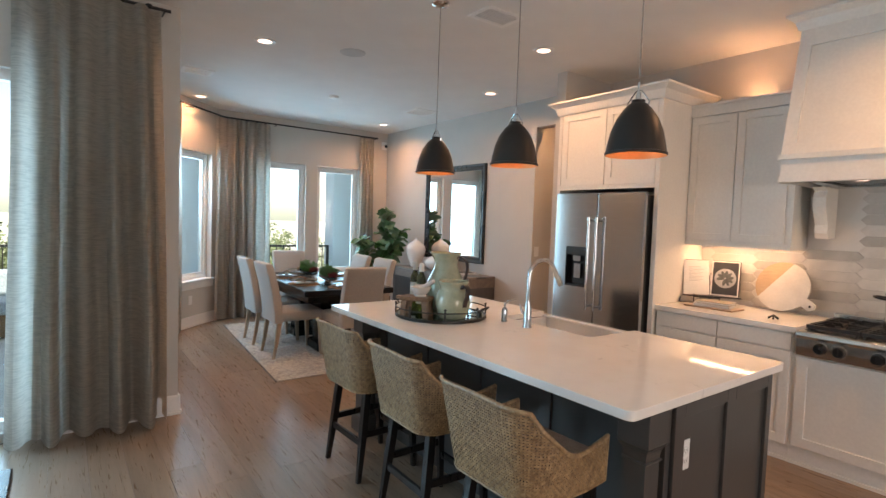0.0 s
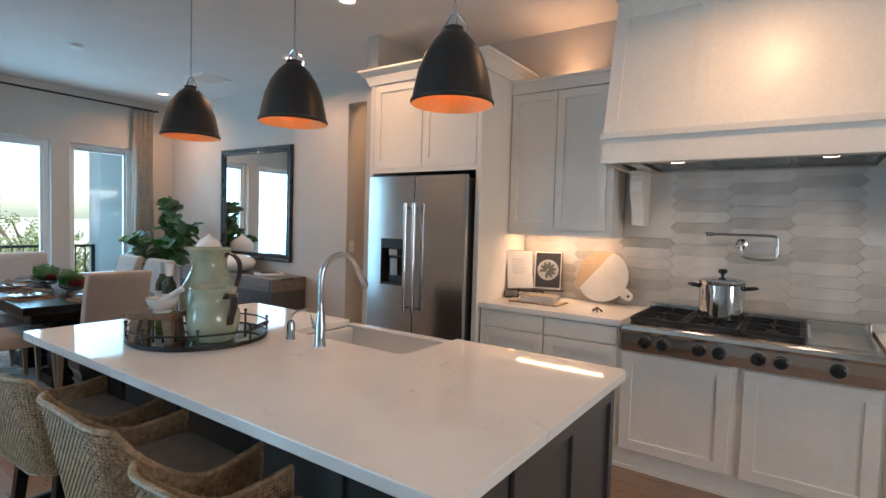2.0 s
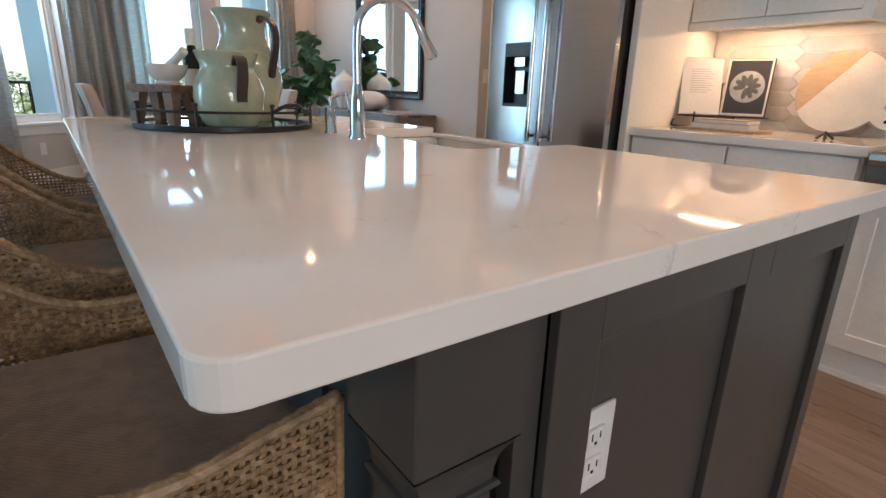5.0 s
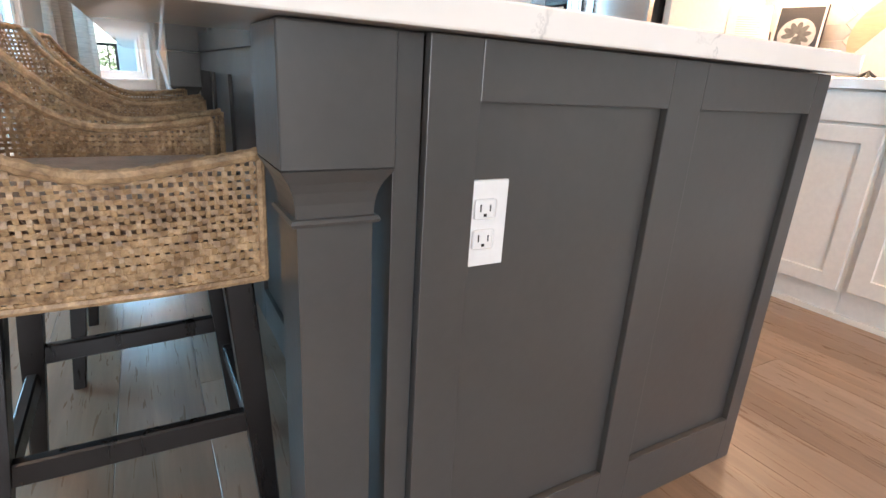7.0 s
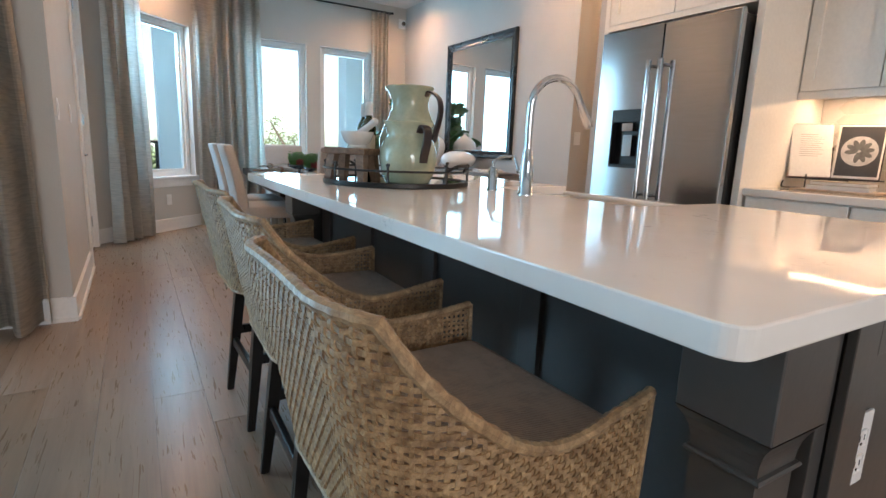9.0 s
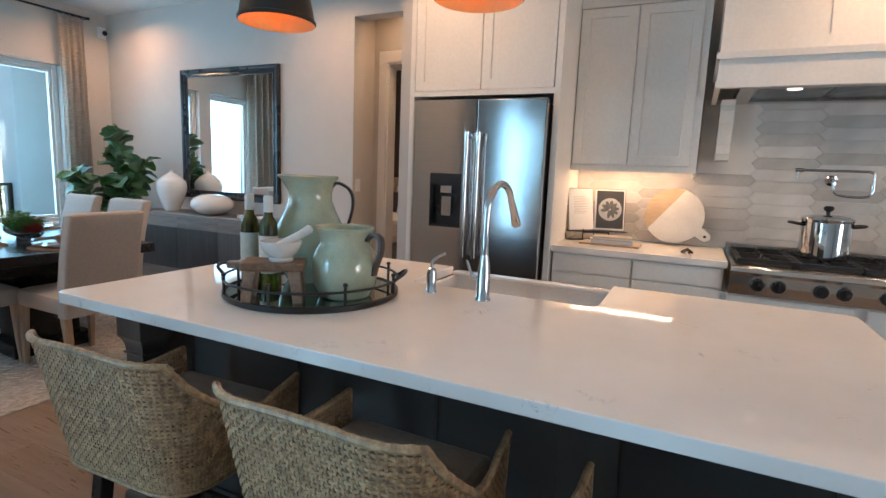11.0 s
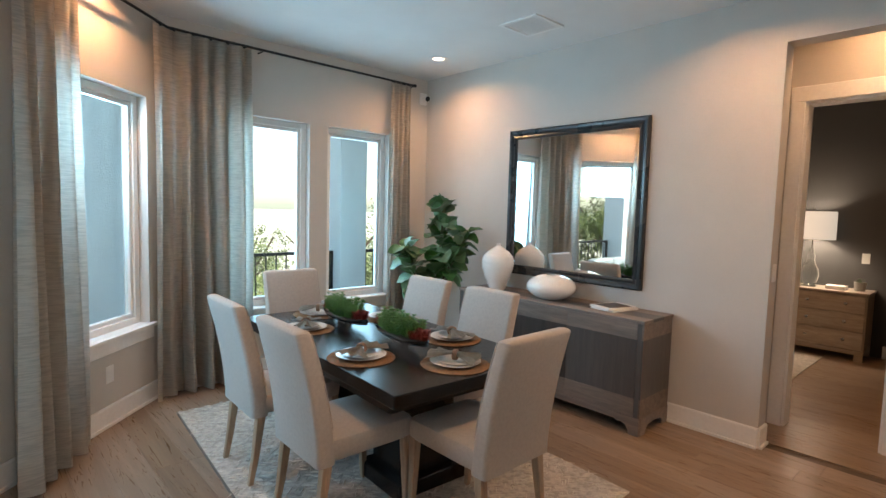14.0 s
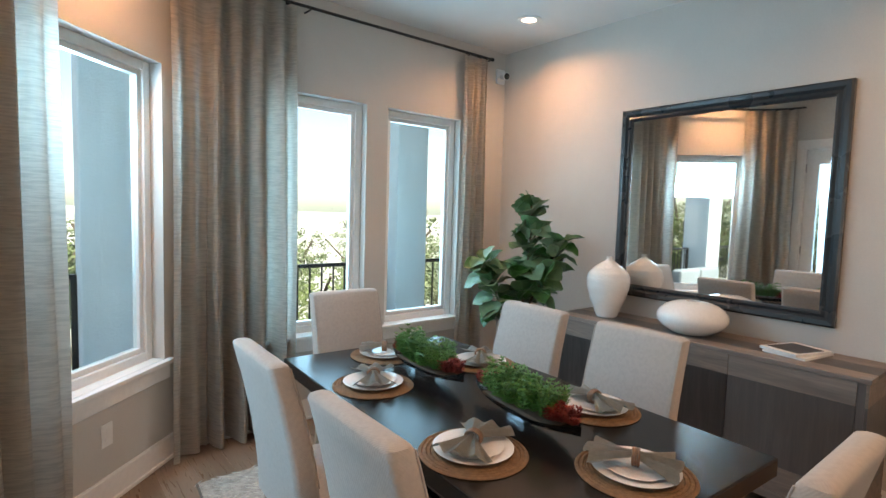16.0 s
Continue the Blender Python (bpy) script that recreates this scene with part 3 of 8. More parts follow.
# living-room glazing
e = thing("window_4", (-1.7, LY, 0), "wide white-framed glazed patio doors", "window")
e["kind"] = "structure"
gx = [-0.13, -1.16, -2.20, -3.23]
dims = [(-3.23, -0.13, LY + 0.07, LY + 0.15, 2.33, 2.40), (-3.23, -0.13, LY + 0.07, LY + 0.15, 0.06, 0.12)]
for x in gx:
    dims.append((x - 0.04, x + 0.04, LY + 0.071, LY + 0.149, 0.12, 2.33))
dims[2] = (gx[0] - 0.06, gx[0], LY + 0.071, LY + 0.149, 0.12, 2.33)
dims[-1] = (gx[-1], gx[-1] + 0.06, LY + 0.071, LY + 0.149, 0.12, 2.33)
boxes("window_frame", dims, M["trim"], e, 0.004)
for a, b in zip(gx, gx[1:]):
    boxes("pane", [(b + 0.04, a - 0.04, LY + 0.108, LY + 0.112, 0.12, 2.33)], M["window_glass"], e).visible_shadow = False


# ---- kitchen cabinets ----
def shaker(parent, name, y0, y1, z0, z1, x, rail=0.058, drawer=False, material=None, label=""):
    """A framed front in the plane x, facing the room."""
    mt = material or M["cabinet"]
    bm = bmesh.new()
    g, t = 0.0012, 0.020
    y0, y1, z0, z1 = y0 + g, y1 - g, z0 + g, z1 - g
    box(bm, x - t, x - 0.0005, y0, y1, z0, z1, bevel=0.0016, seg=1)
    if not drawer:
        bm.normal_update()
        f = min(bm.faces, key=lambda q: q.calc_center_median().x)
        bmesh.ops.inset_individual(bm, faces=[f], thickness=rail, use_even_offset=True)
        bmesh.ops.inset_individual(bm, faces=[f], thickness=0.0015, depth=-0.0115, use_even_offset=True)
    return part(name, bm, mt, parent, label)


BX = 3.985   # face of base cabinet carcasses
def base_unit(y0, y1, layout, label):
    e = thing("base_cabinet", (BX, (y0 + y1) / 2, 0), label, "cabinet", "white base cabinets along the kitchen wall")
    boxes("body", [(BX, WX - 0.002, y0 + 0.0008, y1 - 0.0008, 0.10, 0.874)], M["cabinet"], e)
    boxes("plinth", [(BX + 0.012, WX - 0.002, y0 + 0.0008, y1 - 0.0008, 0.0, 0.10), (BX - 0.004, BX + 0.012, y0 + 0.0008, y1 - 0.0008, 0.0, 0.022)], M["cabinet"], e)
    for kind, a, b, z0, z1 in layout:
        shaker(e, kind, a, b, z0, z1, BX, drawer=kind == "drawer_front")
    return e


base_unit(1.60, 2.095, [("drawer_front", 1.61, 2.09, 0.755, 0.868), ("door", 1.61, 2.09, 0.115, 0.745)], "white base cabinet with a drawer over a shaker door")
base_unit(2.095, 2.59, [("drawer_front", 2.10, 2.58, 0.755, 0.868), ("door", 2.10, 2.58, 0.115, 0.745)], "white base cabinet beside the refrigerator panel")
rc = thing("base_cabinet", (BX, 0.958, 0), "white base cabinet with two shaker doors under the rangetop", "cabinet", "white base cabinets along the kitchen wall")
boxes("body", [(BX, WX - 0.002, 0.327, 1.5992, 0.10, 0.735)], M["cabinet"], rc)
boxes("plinth", [(BX + 0.012, WX - 0.002, 0.327, 1.5992, 0, 0.10), (BX - 0.004, BX + 0.012, 0.327, 1.5992, 0.0, 0.022)], M["cabinet"], rc)
shaker(rc, "door", 0.985, 1.575, 0.125, 0.728, BX, 0.062)
shaker(rc, "door", 0.345, 0.925, 0.125, 0.728, BX, 0.062)
base_unit(-0.30, 0.326, [("drawer_front", -0.29, 0.316, 0.755, 0.868), ("door", -0.29, 0.316, 0.115, 0.745)], "white base cabinet beyond the rangetop")
base_unit(-1.0, -0.30, [("drawer_front", -0.99, -0.31, 0.755, 0.868), ("door", -0.99, -0.31, 0.115, 0.745)], "white base cabinet near the room's end")
tagged(boxes("worktop", [(BX - 0.028, WX - 0.001, 1.585, 2.598, 0.8745, 0.915)], M["quartz"], bevel=0.004), "white quartz worktop beside the refrigerator", "worktop")
tagged(boxes("worktop", [(BX - 0.028, WX - 0.001, -1.0, 0.333, 0.8745, 0.915)], M["quartz"], bevel=0.004), "white quartz worktop beyond the rangetop", "worktop")

# upper cabinet pair
UX = 4.385
up = thing("wall_cabinet", (UX, 2.2, 1.42), "white shaker wall cabinet with two tall doors", "cabinet")
boxes("body", [(UX, WX - 0.002, 1.80, 2.598, 1.43, 2.50)], M["cabinet"], up)
boxes("light_rail", [(UX - 0.018, UX + 0.001, 1.80, 2.598, 1.405, 1.443), (UX + 0.001, WX - 0.02, 1.80, 1.815, 1.405, 1.43)], M["cabinet"], up)
boxes("top_fascia", [(UX - 0.022, UX - 0.0005, 1.80, 2.598, 2.475, 2.575), (UX - 0.035, UX - 0.022, 1.80, 2.598, 2.555, 2.575)], M["cabinet"], up)
shaker(up, "door", 1.845, 2.222, 1.447, 2.47, UX)
shaker(up, "door", 2.225, 2.592, 1.447, 2.47, UX)
boxes("light_strip", [(UX + 0.10, UX + 0.14, 1.9, 2.5, 1.4265, 1.4295)], M["strip_on"], up, label="lit warm under-cabinet light strip")

# refrigerator surround
fs = thing("fridge_cabinet", (3.93, 3.13, 0), "white cabinet surround with two doors above the refrigerator", "cabinet")
boxes("side_panel", [(3.93, WX - 0.002, 2.60, 2.638, 0, 2.60)], M["cabinet"], fs)
boxes("side_panel", [(3.93, WX - 0.002, 3.628, 3.664, 0, 2.60)], M["cabinet"], fs)
boxes("body", [(3.95, WX - 0.002, 2.638, 3.628, 1.885, 2.60)], M["cabinet"], fs)
boxes("rail", [(3.932, 3.95, 2.638, 3.628, 1.865, 1.90)], M["cabinet"], fs)
shaker(fs, "door", 2.642, 3.131, 1.90, 2.575, 3.95, 0.062)
shaker(fs, "door", 3.135, 3.624, 1.90, 2.575, 3.95, 0.062)


def crown(parent, y0, y1, x_front, x_back, z0, z1, out, label=""):
    """A cove that leans out at the front and both ends."""
    bm = bmesh.new()
    prof = [(0.0, z0), (0.012, z0), (0.018, z0 + 0.012), (out * 0.45, z0 + (z1 - z0) * 0.55), (out * 0.92, z1 - 0.02), (out, z1 - 0.018), (out, z1), (0.0, z1)]
    rows = []
    for o, z in prof:
        rows.append([bm.verts.new(p) for p in ((x_back, y0 - o, z), (x_front - o, y0 - o, z), (x_front - o, y1 + o, z), (x_back, y1 + o, z))])
    for a, b in zip(rows, rows[1:]):
        for k in range(3):
            bm.faces.new((a[k], a[k + 1], b[k + 1], b[k]))
    bm.faces.new(rows[-1])
    return part("crown", bm, M["cabinet"], parent, label)


crown(fs, 2.60, 3.664, 3.93, WX - 0.002, 2.575, 2.69, 0.085)

# range hood
hd = thing("range_hood", (3.95, 0.96, 1.87), "white tapered wooden range hood with panelled front", "range hood")
HY0, HY1 = 0.18, 1.743
boxes("apron_band", [(3.955, 3.975, HY0, HY1, 1.87, 2.045), (3.975, WX - 0.002, HY1 - 0.02, HY1, 1.87, 2.045), (3.975, WX - 0.002, HY0, HY0 + 0.02, 1.87, 2.045)], M["cabinet"], hd)
boxes("band_moulding", [(3.938, 3.955, HY0 - 0.015, HY1 + 0.015, 2.02, 2.055), (3.955, WX - 0.002, HY1, HY1 + 0.015, 2.02, 2.055), (3.946, 3.955, HY0 - 0.008, HY1 + 0.008, 1.87, 1.905), (3.955, WX - 0.002, HY1, HY1 + 0.008, 1.87, 1.905)], M["cabinet"], hd)


def hood_point(s, z):
    """A point of the sloping front: s across, z up."""
    k = (z - 2.045) / (2.95 - 2.045)
    return Vector((3.965 + 0.205 * k, s, z))


bm = bmesh.new()
lo, hi = 2.045, 2.95
for y in (HY0, HY1):
    vs = [bm.verts.new(p) for p in (hood_point(y, lo), (WX - 0.002, y, lo), (WX - 0.002, y, hi), hood_point(y, hi))]
    bm.faces.new(vs)
bm.verts.ensure_lookup_table()
bm.faces.new([bm.verts[i] for i in (0, 3, 7, 4)])
part("canopy", bm, M["cabinet"], hd)
bm = bmesh.new()
slope = Matrix.Rotation(math.atan2(0.205, 0.905), 4, "Y")
L = math.hypot(0.205, 0.905)
mh = Matrix.Translation((3.965, 0, 2.045)) @ slope
ya = [HY0, HY0 + 0.075, HY0 + 0.49, HY0 + 0.565, HY1 - 0.565, HY1 - 0.49, HY1 - 0.075, HY1]
for i in (0, 2, 4, 6):
    box(bm, -0.014, 0.0, ya[i], ya[i + 1], 0, L, m=mh)
for i in (1, 3, 5):
    box(bm, -0.0138, 0.0, ya[i], ya[i + 1], 0, 0.08, m=mh)
    box(bm, -0.0138, 0.0, ya[i], ya[i + 1], L - 0.16, L, m=mh)
part("stile_frame", bm, M["cabinet"], hd)
crown(hd, HY0, HY1, 4.155, WX - 0.002, 2.915, CEIL - 0.001, 0.075)
liner = boxes("liner", [(3.98, WX - 0.01, HY0 + 0.02, HY1 - 0.02, 1.905, 1.915), (3.98, 4.05, HY0 + 0.12, HY1 - 0.12, 1.872, 1.905), (4.58, WX - 0.01, HY0 + 0.12, HY1 - 0.12, 1.872, 1.905), (4.05, 4.58, HY0 + 0.12, HY0 + 0.2, 1.872, 1.905), (4.05, 4.58, HY1 - 0.2, HY1 - 0.12, 1.872, 1.905)], M["steel_h"], hd, label="stainless steel hood liner")
for k in range(3):
    y = HY0 + 0.22 + k * 0.385
    boxes("filter", [(4.08, 4.54, y, y + 0.36, 1.890, 1.902)], M["steel"], liner)
    for q in range(15):
        boxes("filter_slat", [(4.09 + 0.03 * q, 4.105 + 0.03 * q, y + 0.01, y + 0.35, 1.884, 1.8898)], M["steel"], liner)
for y in (1.35, 0.60):
    bm = bmesh.new()
    lathe(bm, [(0.0, 1.8865), (0.032, 1.8865), (0.036, 1.882), (0.036, 1.892)], (4.16, y, 0), 20)
    part("hood_lamp", bm, M["lamp_on"], hd, "lit round hood lamp")
# corbels under the hood
for y in (HY1 - 0.125, HY0 + 0.045):
    bm = bmesh.new()
    prof = [(WX - 0.014, 1.50), (4.52, 1.50), (4.50, 1.54), (4.50, 1.60), (4.47, 1.66), (4.43, 1.73), (4.425, 1.80), (4.45, 1.84), (4.40, 1.868), (WX - 0.014, 1.868)]
    f = bm.faces.new([bm.verts.new((x, y, z)) for x, z in prof])
    r = bmesh.ops.extrude_face_region(bm, geom=[f])
    bmesh.ops.translate(bm, vec=(0, 0.08, 0), verts=[v for v in r["geom"] if isinstance(v, bmesh.types.BMVert)])
    part("corbel", bm, M["cabinet"], hd)

# ---- island ----
isl = thing("kitchen_island", (2.36, 2.45, 0), "charcoal panelled kitchen island base", "kitchen island")
IX0, IX1, IY0, IY1 = 1.96, 2.80, 1.29, 3.62
for d in ((IX0, IX1, IY0, 2.055, 0.0, 0.874), (IX0, IX1, 2.795, IY1, 0, 0.874), (IX0, 2.38, 2.0555, 2.7945, 0, 0.874), (2.3805, IX1, 2.0555, 2.7945, 0.0, 0.66)):
    boxes("cabinet_box", [d], M["dark_cabinet"], isl)
# end panel frames
for nm, yy, sgn in (("end_panel", IY0, -1), ("end_panel", IY1, 1)):
    def pb(x0, x1, z0, z1):
        a, b = sorted((yy + sgn * 0.0005, yy + sgn * 0.014))
        boxes("stile" if z1 - z0 > 0.5 else "panel_rail", [(x0, x1, a, b, z0, z1)], M["dark_cabinet"], isl, 0.0015)
    for x0, x1 in ((1.94, 2.012), (2.354, 2.432), (2.755, IX1)):
        pb(x0, x1, 0.0, 0.8735)
    for x0, x1 in ((2.012, 2.354), (2.432, 2.755)):
        pb(x0, x1, 0.801, 0.8735)
        pb(x0, x1, 0.0, 0.115)
# seating-side panels
for k in range(5):
    y = 1.42 + k * (3.49 - 1.42) / 4
    boxes("stile", [(IX0 - 0.014, IX0 - 0.0005, y - 0.036, y + 0.036, 0, 0.8735)], M["dark_cabinet"], isl, 0.0015)
    if k < 4:
        y2 = y + (3.49 - 1.42) / 4
        boxes("panel_rail", [(IX0 - 0.0138, IX0 - 0.0005, y + 0.036, y2 - 0.036, 0.80, 0.8735)], M["dark_cabinet"], isl, 0.0015)
        boxes("panel_rail", [(IX0 - 0.0138, IX0 - 0.0005, y + 0.036, y2 - 0.036, 0.0, 0.115)], M["dark_cabinet"], isl, 0.0015)


def island_post(cx, cy):
    bm = bmesh.new()
    w = 0.066
    box(bm, cx - w, cx + w, cy - w, cy + w, 0.722, 0.8735, bevel=0.002, seg=1)
    prof = [(w, 0.722), (0.0625, 0.716), (0.056, 0.706), (0.051, 0.694), (0.048, 0.680), (0.047, 0.664), (0.052, 0.663), (0.054, 0.659), (0.052, 0.655), (0.046, 0.654), (0.046, 0.12), (0.060, 0.115), (w, 0.10), (w, 0.0)]
    rows = [[bm.verts.new((cx + sx * r, cy + sy * r, z)) for sx, sy in ((-1, -1), (1, -1), (1, 1), (-1, 1))] for r, z in prof]
    for a, b in zip(rows, rows[1:]):
        for k in range(4):
            bm.faces.new((a[k], a[(k + 1) % 4], b[(k + 1) % 4], b[k]))
    bm.faces.new(rows[-1])
    return part("post", bm, M["dark_cabinet"], isl)


for y0, y1 in ((1.292, 1.312), (3.594, 3.614)):
    boxes("corner_board", [(1.9045, 1.9397, y0, y1, 0.0, 0.8735)], M["dark_cabinet"], isl, 0.001)
island_post(1.838, 1.348)
island_post(1.838, 3.556)
boxes("rail", [(1.9045, 1.945, 1.36, 3.54, 0.80, 0.8735)], M["dark_cabinet"], isl)
ol = thing("power_outlet", (2.05, 1.289, 0.645), "white double power outlet on the island end panel", "outlet")
boxes("cover_plate", [(1.999, 2.073, 1.2842, 1.2899, 0.583, 0.703)], M["trim"], ol, 0.002)
for z in (0.664, 0.622):
    bm = bmesh.new()
    box(bm, 2.019, 2.053, 1.2815, 1.2845, z - 0.014, z + 0.014, bevel=0.004)
    part("socket", bm, M["trim"], ol)
    boxes("slot", [(2.0275, 2.0292, 1.2808, 1.2820, z - 0.003, z + 0.007), (2.0428, 2.0445, 1.2808, 1.2820, z - 0.003, z + 0.006), (2.0338, 2.0382, 1.2808, 1.2820, z - 0.010, z - 0.006)], M["black_plastic"], ol)


def island_top():
    """Slab with rounded corners and a notch for the apron sink."""
    bm = bmesh.new()
    x0, x1, y0, y1, r = 1.60, 2.855, 1.245, 3.66, 0.03
    pts = []
    def arc(cx, cy, a0):
        for k in range(7):
            a = radians(a0 + 15 * k)
            pts.append((cx + r * math.cos(a), cy + r * math.sin(a)))
    arc(x0 + r, y0 + r, 180)
    arc(x1 - r, y0 + r, 270)
    nr = 0.05
    pts.append((x1, 2.06))
    for k in range(6):
        a = radians(270 - 18 * k)
        pts.append((2.44 + nr + nr * math.cos(a), 2.06 + nr + nr * math.sin(a)))
    for k in range(6):
        a = radians(180 - 18 * k)
        pts.append((2.44 + nr + nr * math.cos(a), 2.79 - nr + nr * math.sin(a)))
    pts.append((x1, 2.79))
    arc(x1 - r, y1 - r, 0)
    arc(x0 + r, y1 - r, 90)
    f = bm.faces.new([bm.verts.new((x, y, 0.8755)) for x, y in pts])
    rr = bmesh.ops.extrude_face_region(bm, geom=[f])
    bmesh.ops.translate(bm, vec=(0, 0, 0.0365), verts=[v for v in rr["geom"] if isinstance(v, bmesh.types.BMVert)])
    es = [e for e in bm.edges if abs(e.verts[0].co.z - e.verts[1].co.z) < 1e-6]
    bmesh.ops.bevel(bm, geom=es, offset=0.003, segments=2, profile=0.5, affect="EDGES")
    return part("island_worktop", bm, M["quartz"])


tagged(island_top(), "white quartz island worktop with faint grey veins", "worktop")


# ---- kitchen things ----
def curve_pts(pts, n=8):
    """Smooth points through a few given ones."""
    P = [Vector(p) for p in pts]
    P = [P[0] * 2 - P[1]] + P + [P[-1] * 2 - P[-2]]
    out = []
    for i in range(1, len(P) - 2):
        for k in range(n):
            t = k / n
            a, b, c, d = P[i - 1:i + 3]
            out.append(0.5 * ((2 * b) + (c - a) * t + (2 * a - 5 * b + 4 * c - d) * t * t + (3 * b - a - 3 * c + d) * t ** 3))
    out.append(P[-2])
    return out


# refrigerator
fr = thing("refrigerator", (4.2, 3.105, 0), "stainless steel french-door refrigerator with a water dispenser", "refrigerator")
FX = 3.825
boxes("body", [(3.87, WX - 0.03, 2.655, 3.555, 0.03, 1.80)], M["black_plastic"], fr)
rd = boxes("door", [(FX, 3.868, 2.648, 3.102, 0.63, 1.825)], M["steel"], fr, 0.008)
bm = bmesh.new()
dz0, dz1, dy0_, dy1_ = 0.985, 1.345, 3.195, 3.425
for d in ((FX, 3.868, 3.108, dy0_, 0.63, 1.825), (FX, 3.868, dy1_, 3.562, 0.63, 1.825), (FX, 3.868, dy0_, dy1_, dz1, 1.825), (FX, 3.868, dy0_, dy1_, 0.63, dz0)):
    box(bm, *d)
ld = part("door", bm, M["steel"], fr)
disp = boxes("dispenser", [(FX + 0.055, FX + 0.067, dy0_, dy1_, dz0, dz1), (FX - 0.004, FX + 0.055, dy0_, dy0_ + 0.008, dz0, dz1), (FX - 0.004, FX + 0.055, dy1_ - 0.008, dy1_, dz0, dz1), (FX - 0.004, FX + 0.055, dy0_ + 0.008, dy1_ - 0.008, dz1 - 0.075, dz1), (FX - 0.008, FX + 0.055, dy0_ + 0.008, dy1_ - 0.008, dz0, dz0 + 0.018)], M["black_plastic"], fr, label="black recessed water dispenser")
boxes("paddle", [(FX + 0.02, FX + 0.03, 3.275, 3.345, 1.06, 1.19)], M["steel"], disp)
boxes("nozzle", [(FX + 0.01, FX + 0.045, 3.27, 3.35, 1.215, 1.262)], M["chrome"], disp)
boxes("drawer_front", [(FX, 3.868, 2.648, 3.562, 0.075, 0.622)], M["steel"], fr, 0.008)
boxes("grille", [(3.85, 3.90, 2.655, 3.555, 0.01, 0.07)], M["black_plastic"], fr)
for y in (3.065, 3.145):
    bm = bmesh.new()
    tube(bm, [(FX - 0.055, y, 0.80), (FX - 0.055, y, 1.615)], 0.0125, 14)
    h = part("handle", bm, M["chrome"], fr, "polished bar handle", True)
    for z in (0.83, 1.585):
        bm = bmesh.new()
        tube(bm, [(FX + 0.001, y, z), (FX - 0.055, y, z)], 0.010, 10)
        tube(bm, [(FX - 0.055, y, z - 0.03), (FX - 0.055, y, z + 0.03)], 0.0155, 14)
        part("bracket", bm, M["chrome"], h, smooth=True)
bm = bmesh.new()
tube(bm, [(FX - 0.055, 2.72, 0.56), (FX - 0.055, 3.49, 0.56)], 0.0125, 14)
h = part("handle", bm, M["chrome"], fr, "polished bar handle", True)
for y in (2.76, 3.45):
    bm = bmesh.new()
    tube(bm, [(FX + 0.001, y, 0.56), (FX - 0.055, y, 0.56)], 0.010, 10)
    part("bracket", bm, M["chrome"], h, smooth=True)

# rangetop
rt = thing("rangetop", (4.3, 0.958, 0.74), "stainless steel pro rangetop with six burners and a griddle", "rangetop")
RX, RY0, RY1 = 3.925, 0.348, 1.570
bm = bmesh.new()
prof = [(RX + 0.06, 0.742), (RX + 0.012, 0.742), (RX, 0.80), (RX - 0.002, 0.855), (RX - 0.010, 0.872), (RX - 0.006, 0.893), (RX + 0.012, 0.902), (RX + 0.07, 0.904), (4.62, 0.904), (4.62, 0.742)]
f = bm.faces.new([bm.verts.new((x, RY0, z)) for x, z in prof])
r = bmesh.ops.extrude_face_region(bm, geom=[f])
bmesh.ops.translate(bm, vec=(0, RY1 - RY0, 0), verts=[v for v in r["geom"] if isinstance(v, bmesh.types.BMVert)])
part("body", bm, M["steel_h"], rt)
for y in (1.435, 1.335, 1.145, 1.045, 0.862, 0.760, 0.526):
    rot = Matrix.Translation((RX - 0.001, y, 0.806)) @ Matrix.Rotation(radians(-90), 4, "Y")
    bm = bmesh.new()
    lathe(bm, [(0.0, 0.0), (0.035, 0.0), (0.035, 0.004), (0.033, 0.006), (0.032, 0.026), (0.028, 0.032), (0.0, 0.033)], sides=20)
    bmesh.ops.transform(bm, matrix=rot, verts=bm.verts)
    k = part("knob", bm, M["black_plastic"], rt, "round black control knob", True)
    bm = bmesh.new()
    lathe(bm, [(0.036, 0.0), (0.0405, 0.0), (0.0405, 0.004), (0.039, 0.006), (0.036, 0.006)], sides=24)
    bmesh.ops.transform(bm, matrix=rot, verts=bm.verts)
    part("bezel", bm, M["steel_h"], k, "polished steel bezel", True)
    boxes("pointer", [(RX - 0.040, RX - 0.030, y - 0.004, y + 0.004, 0.784, 0.828)], M["black_plastic"], k, 0.002)
boxes("badge", [(RX - 0.0075, RX - 0.0035, 0.945, 1.06, 0.848, 0.866)], M["steel"], rt)
boxes("recess", [(3.99, 4.58, 0.66, 1.545, 0.9042, 0.906)], M["cast_iron"], rt)
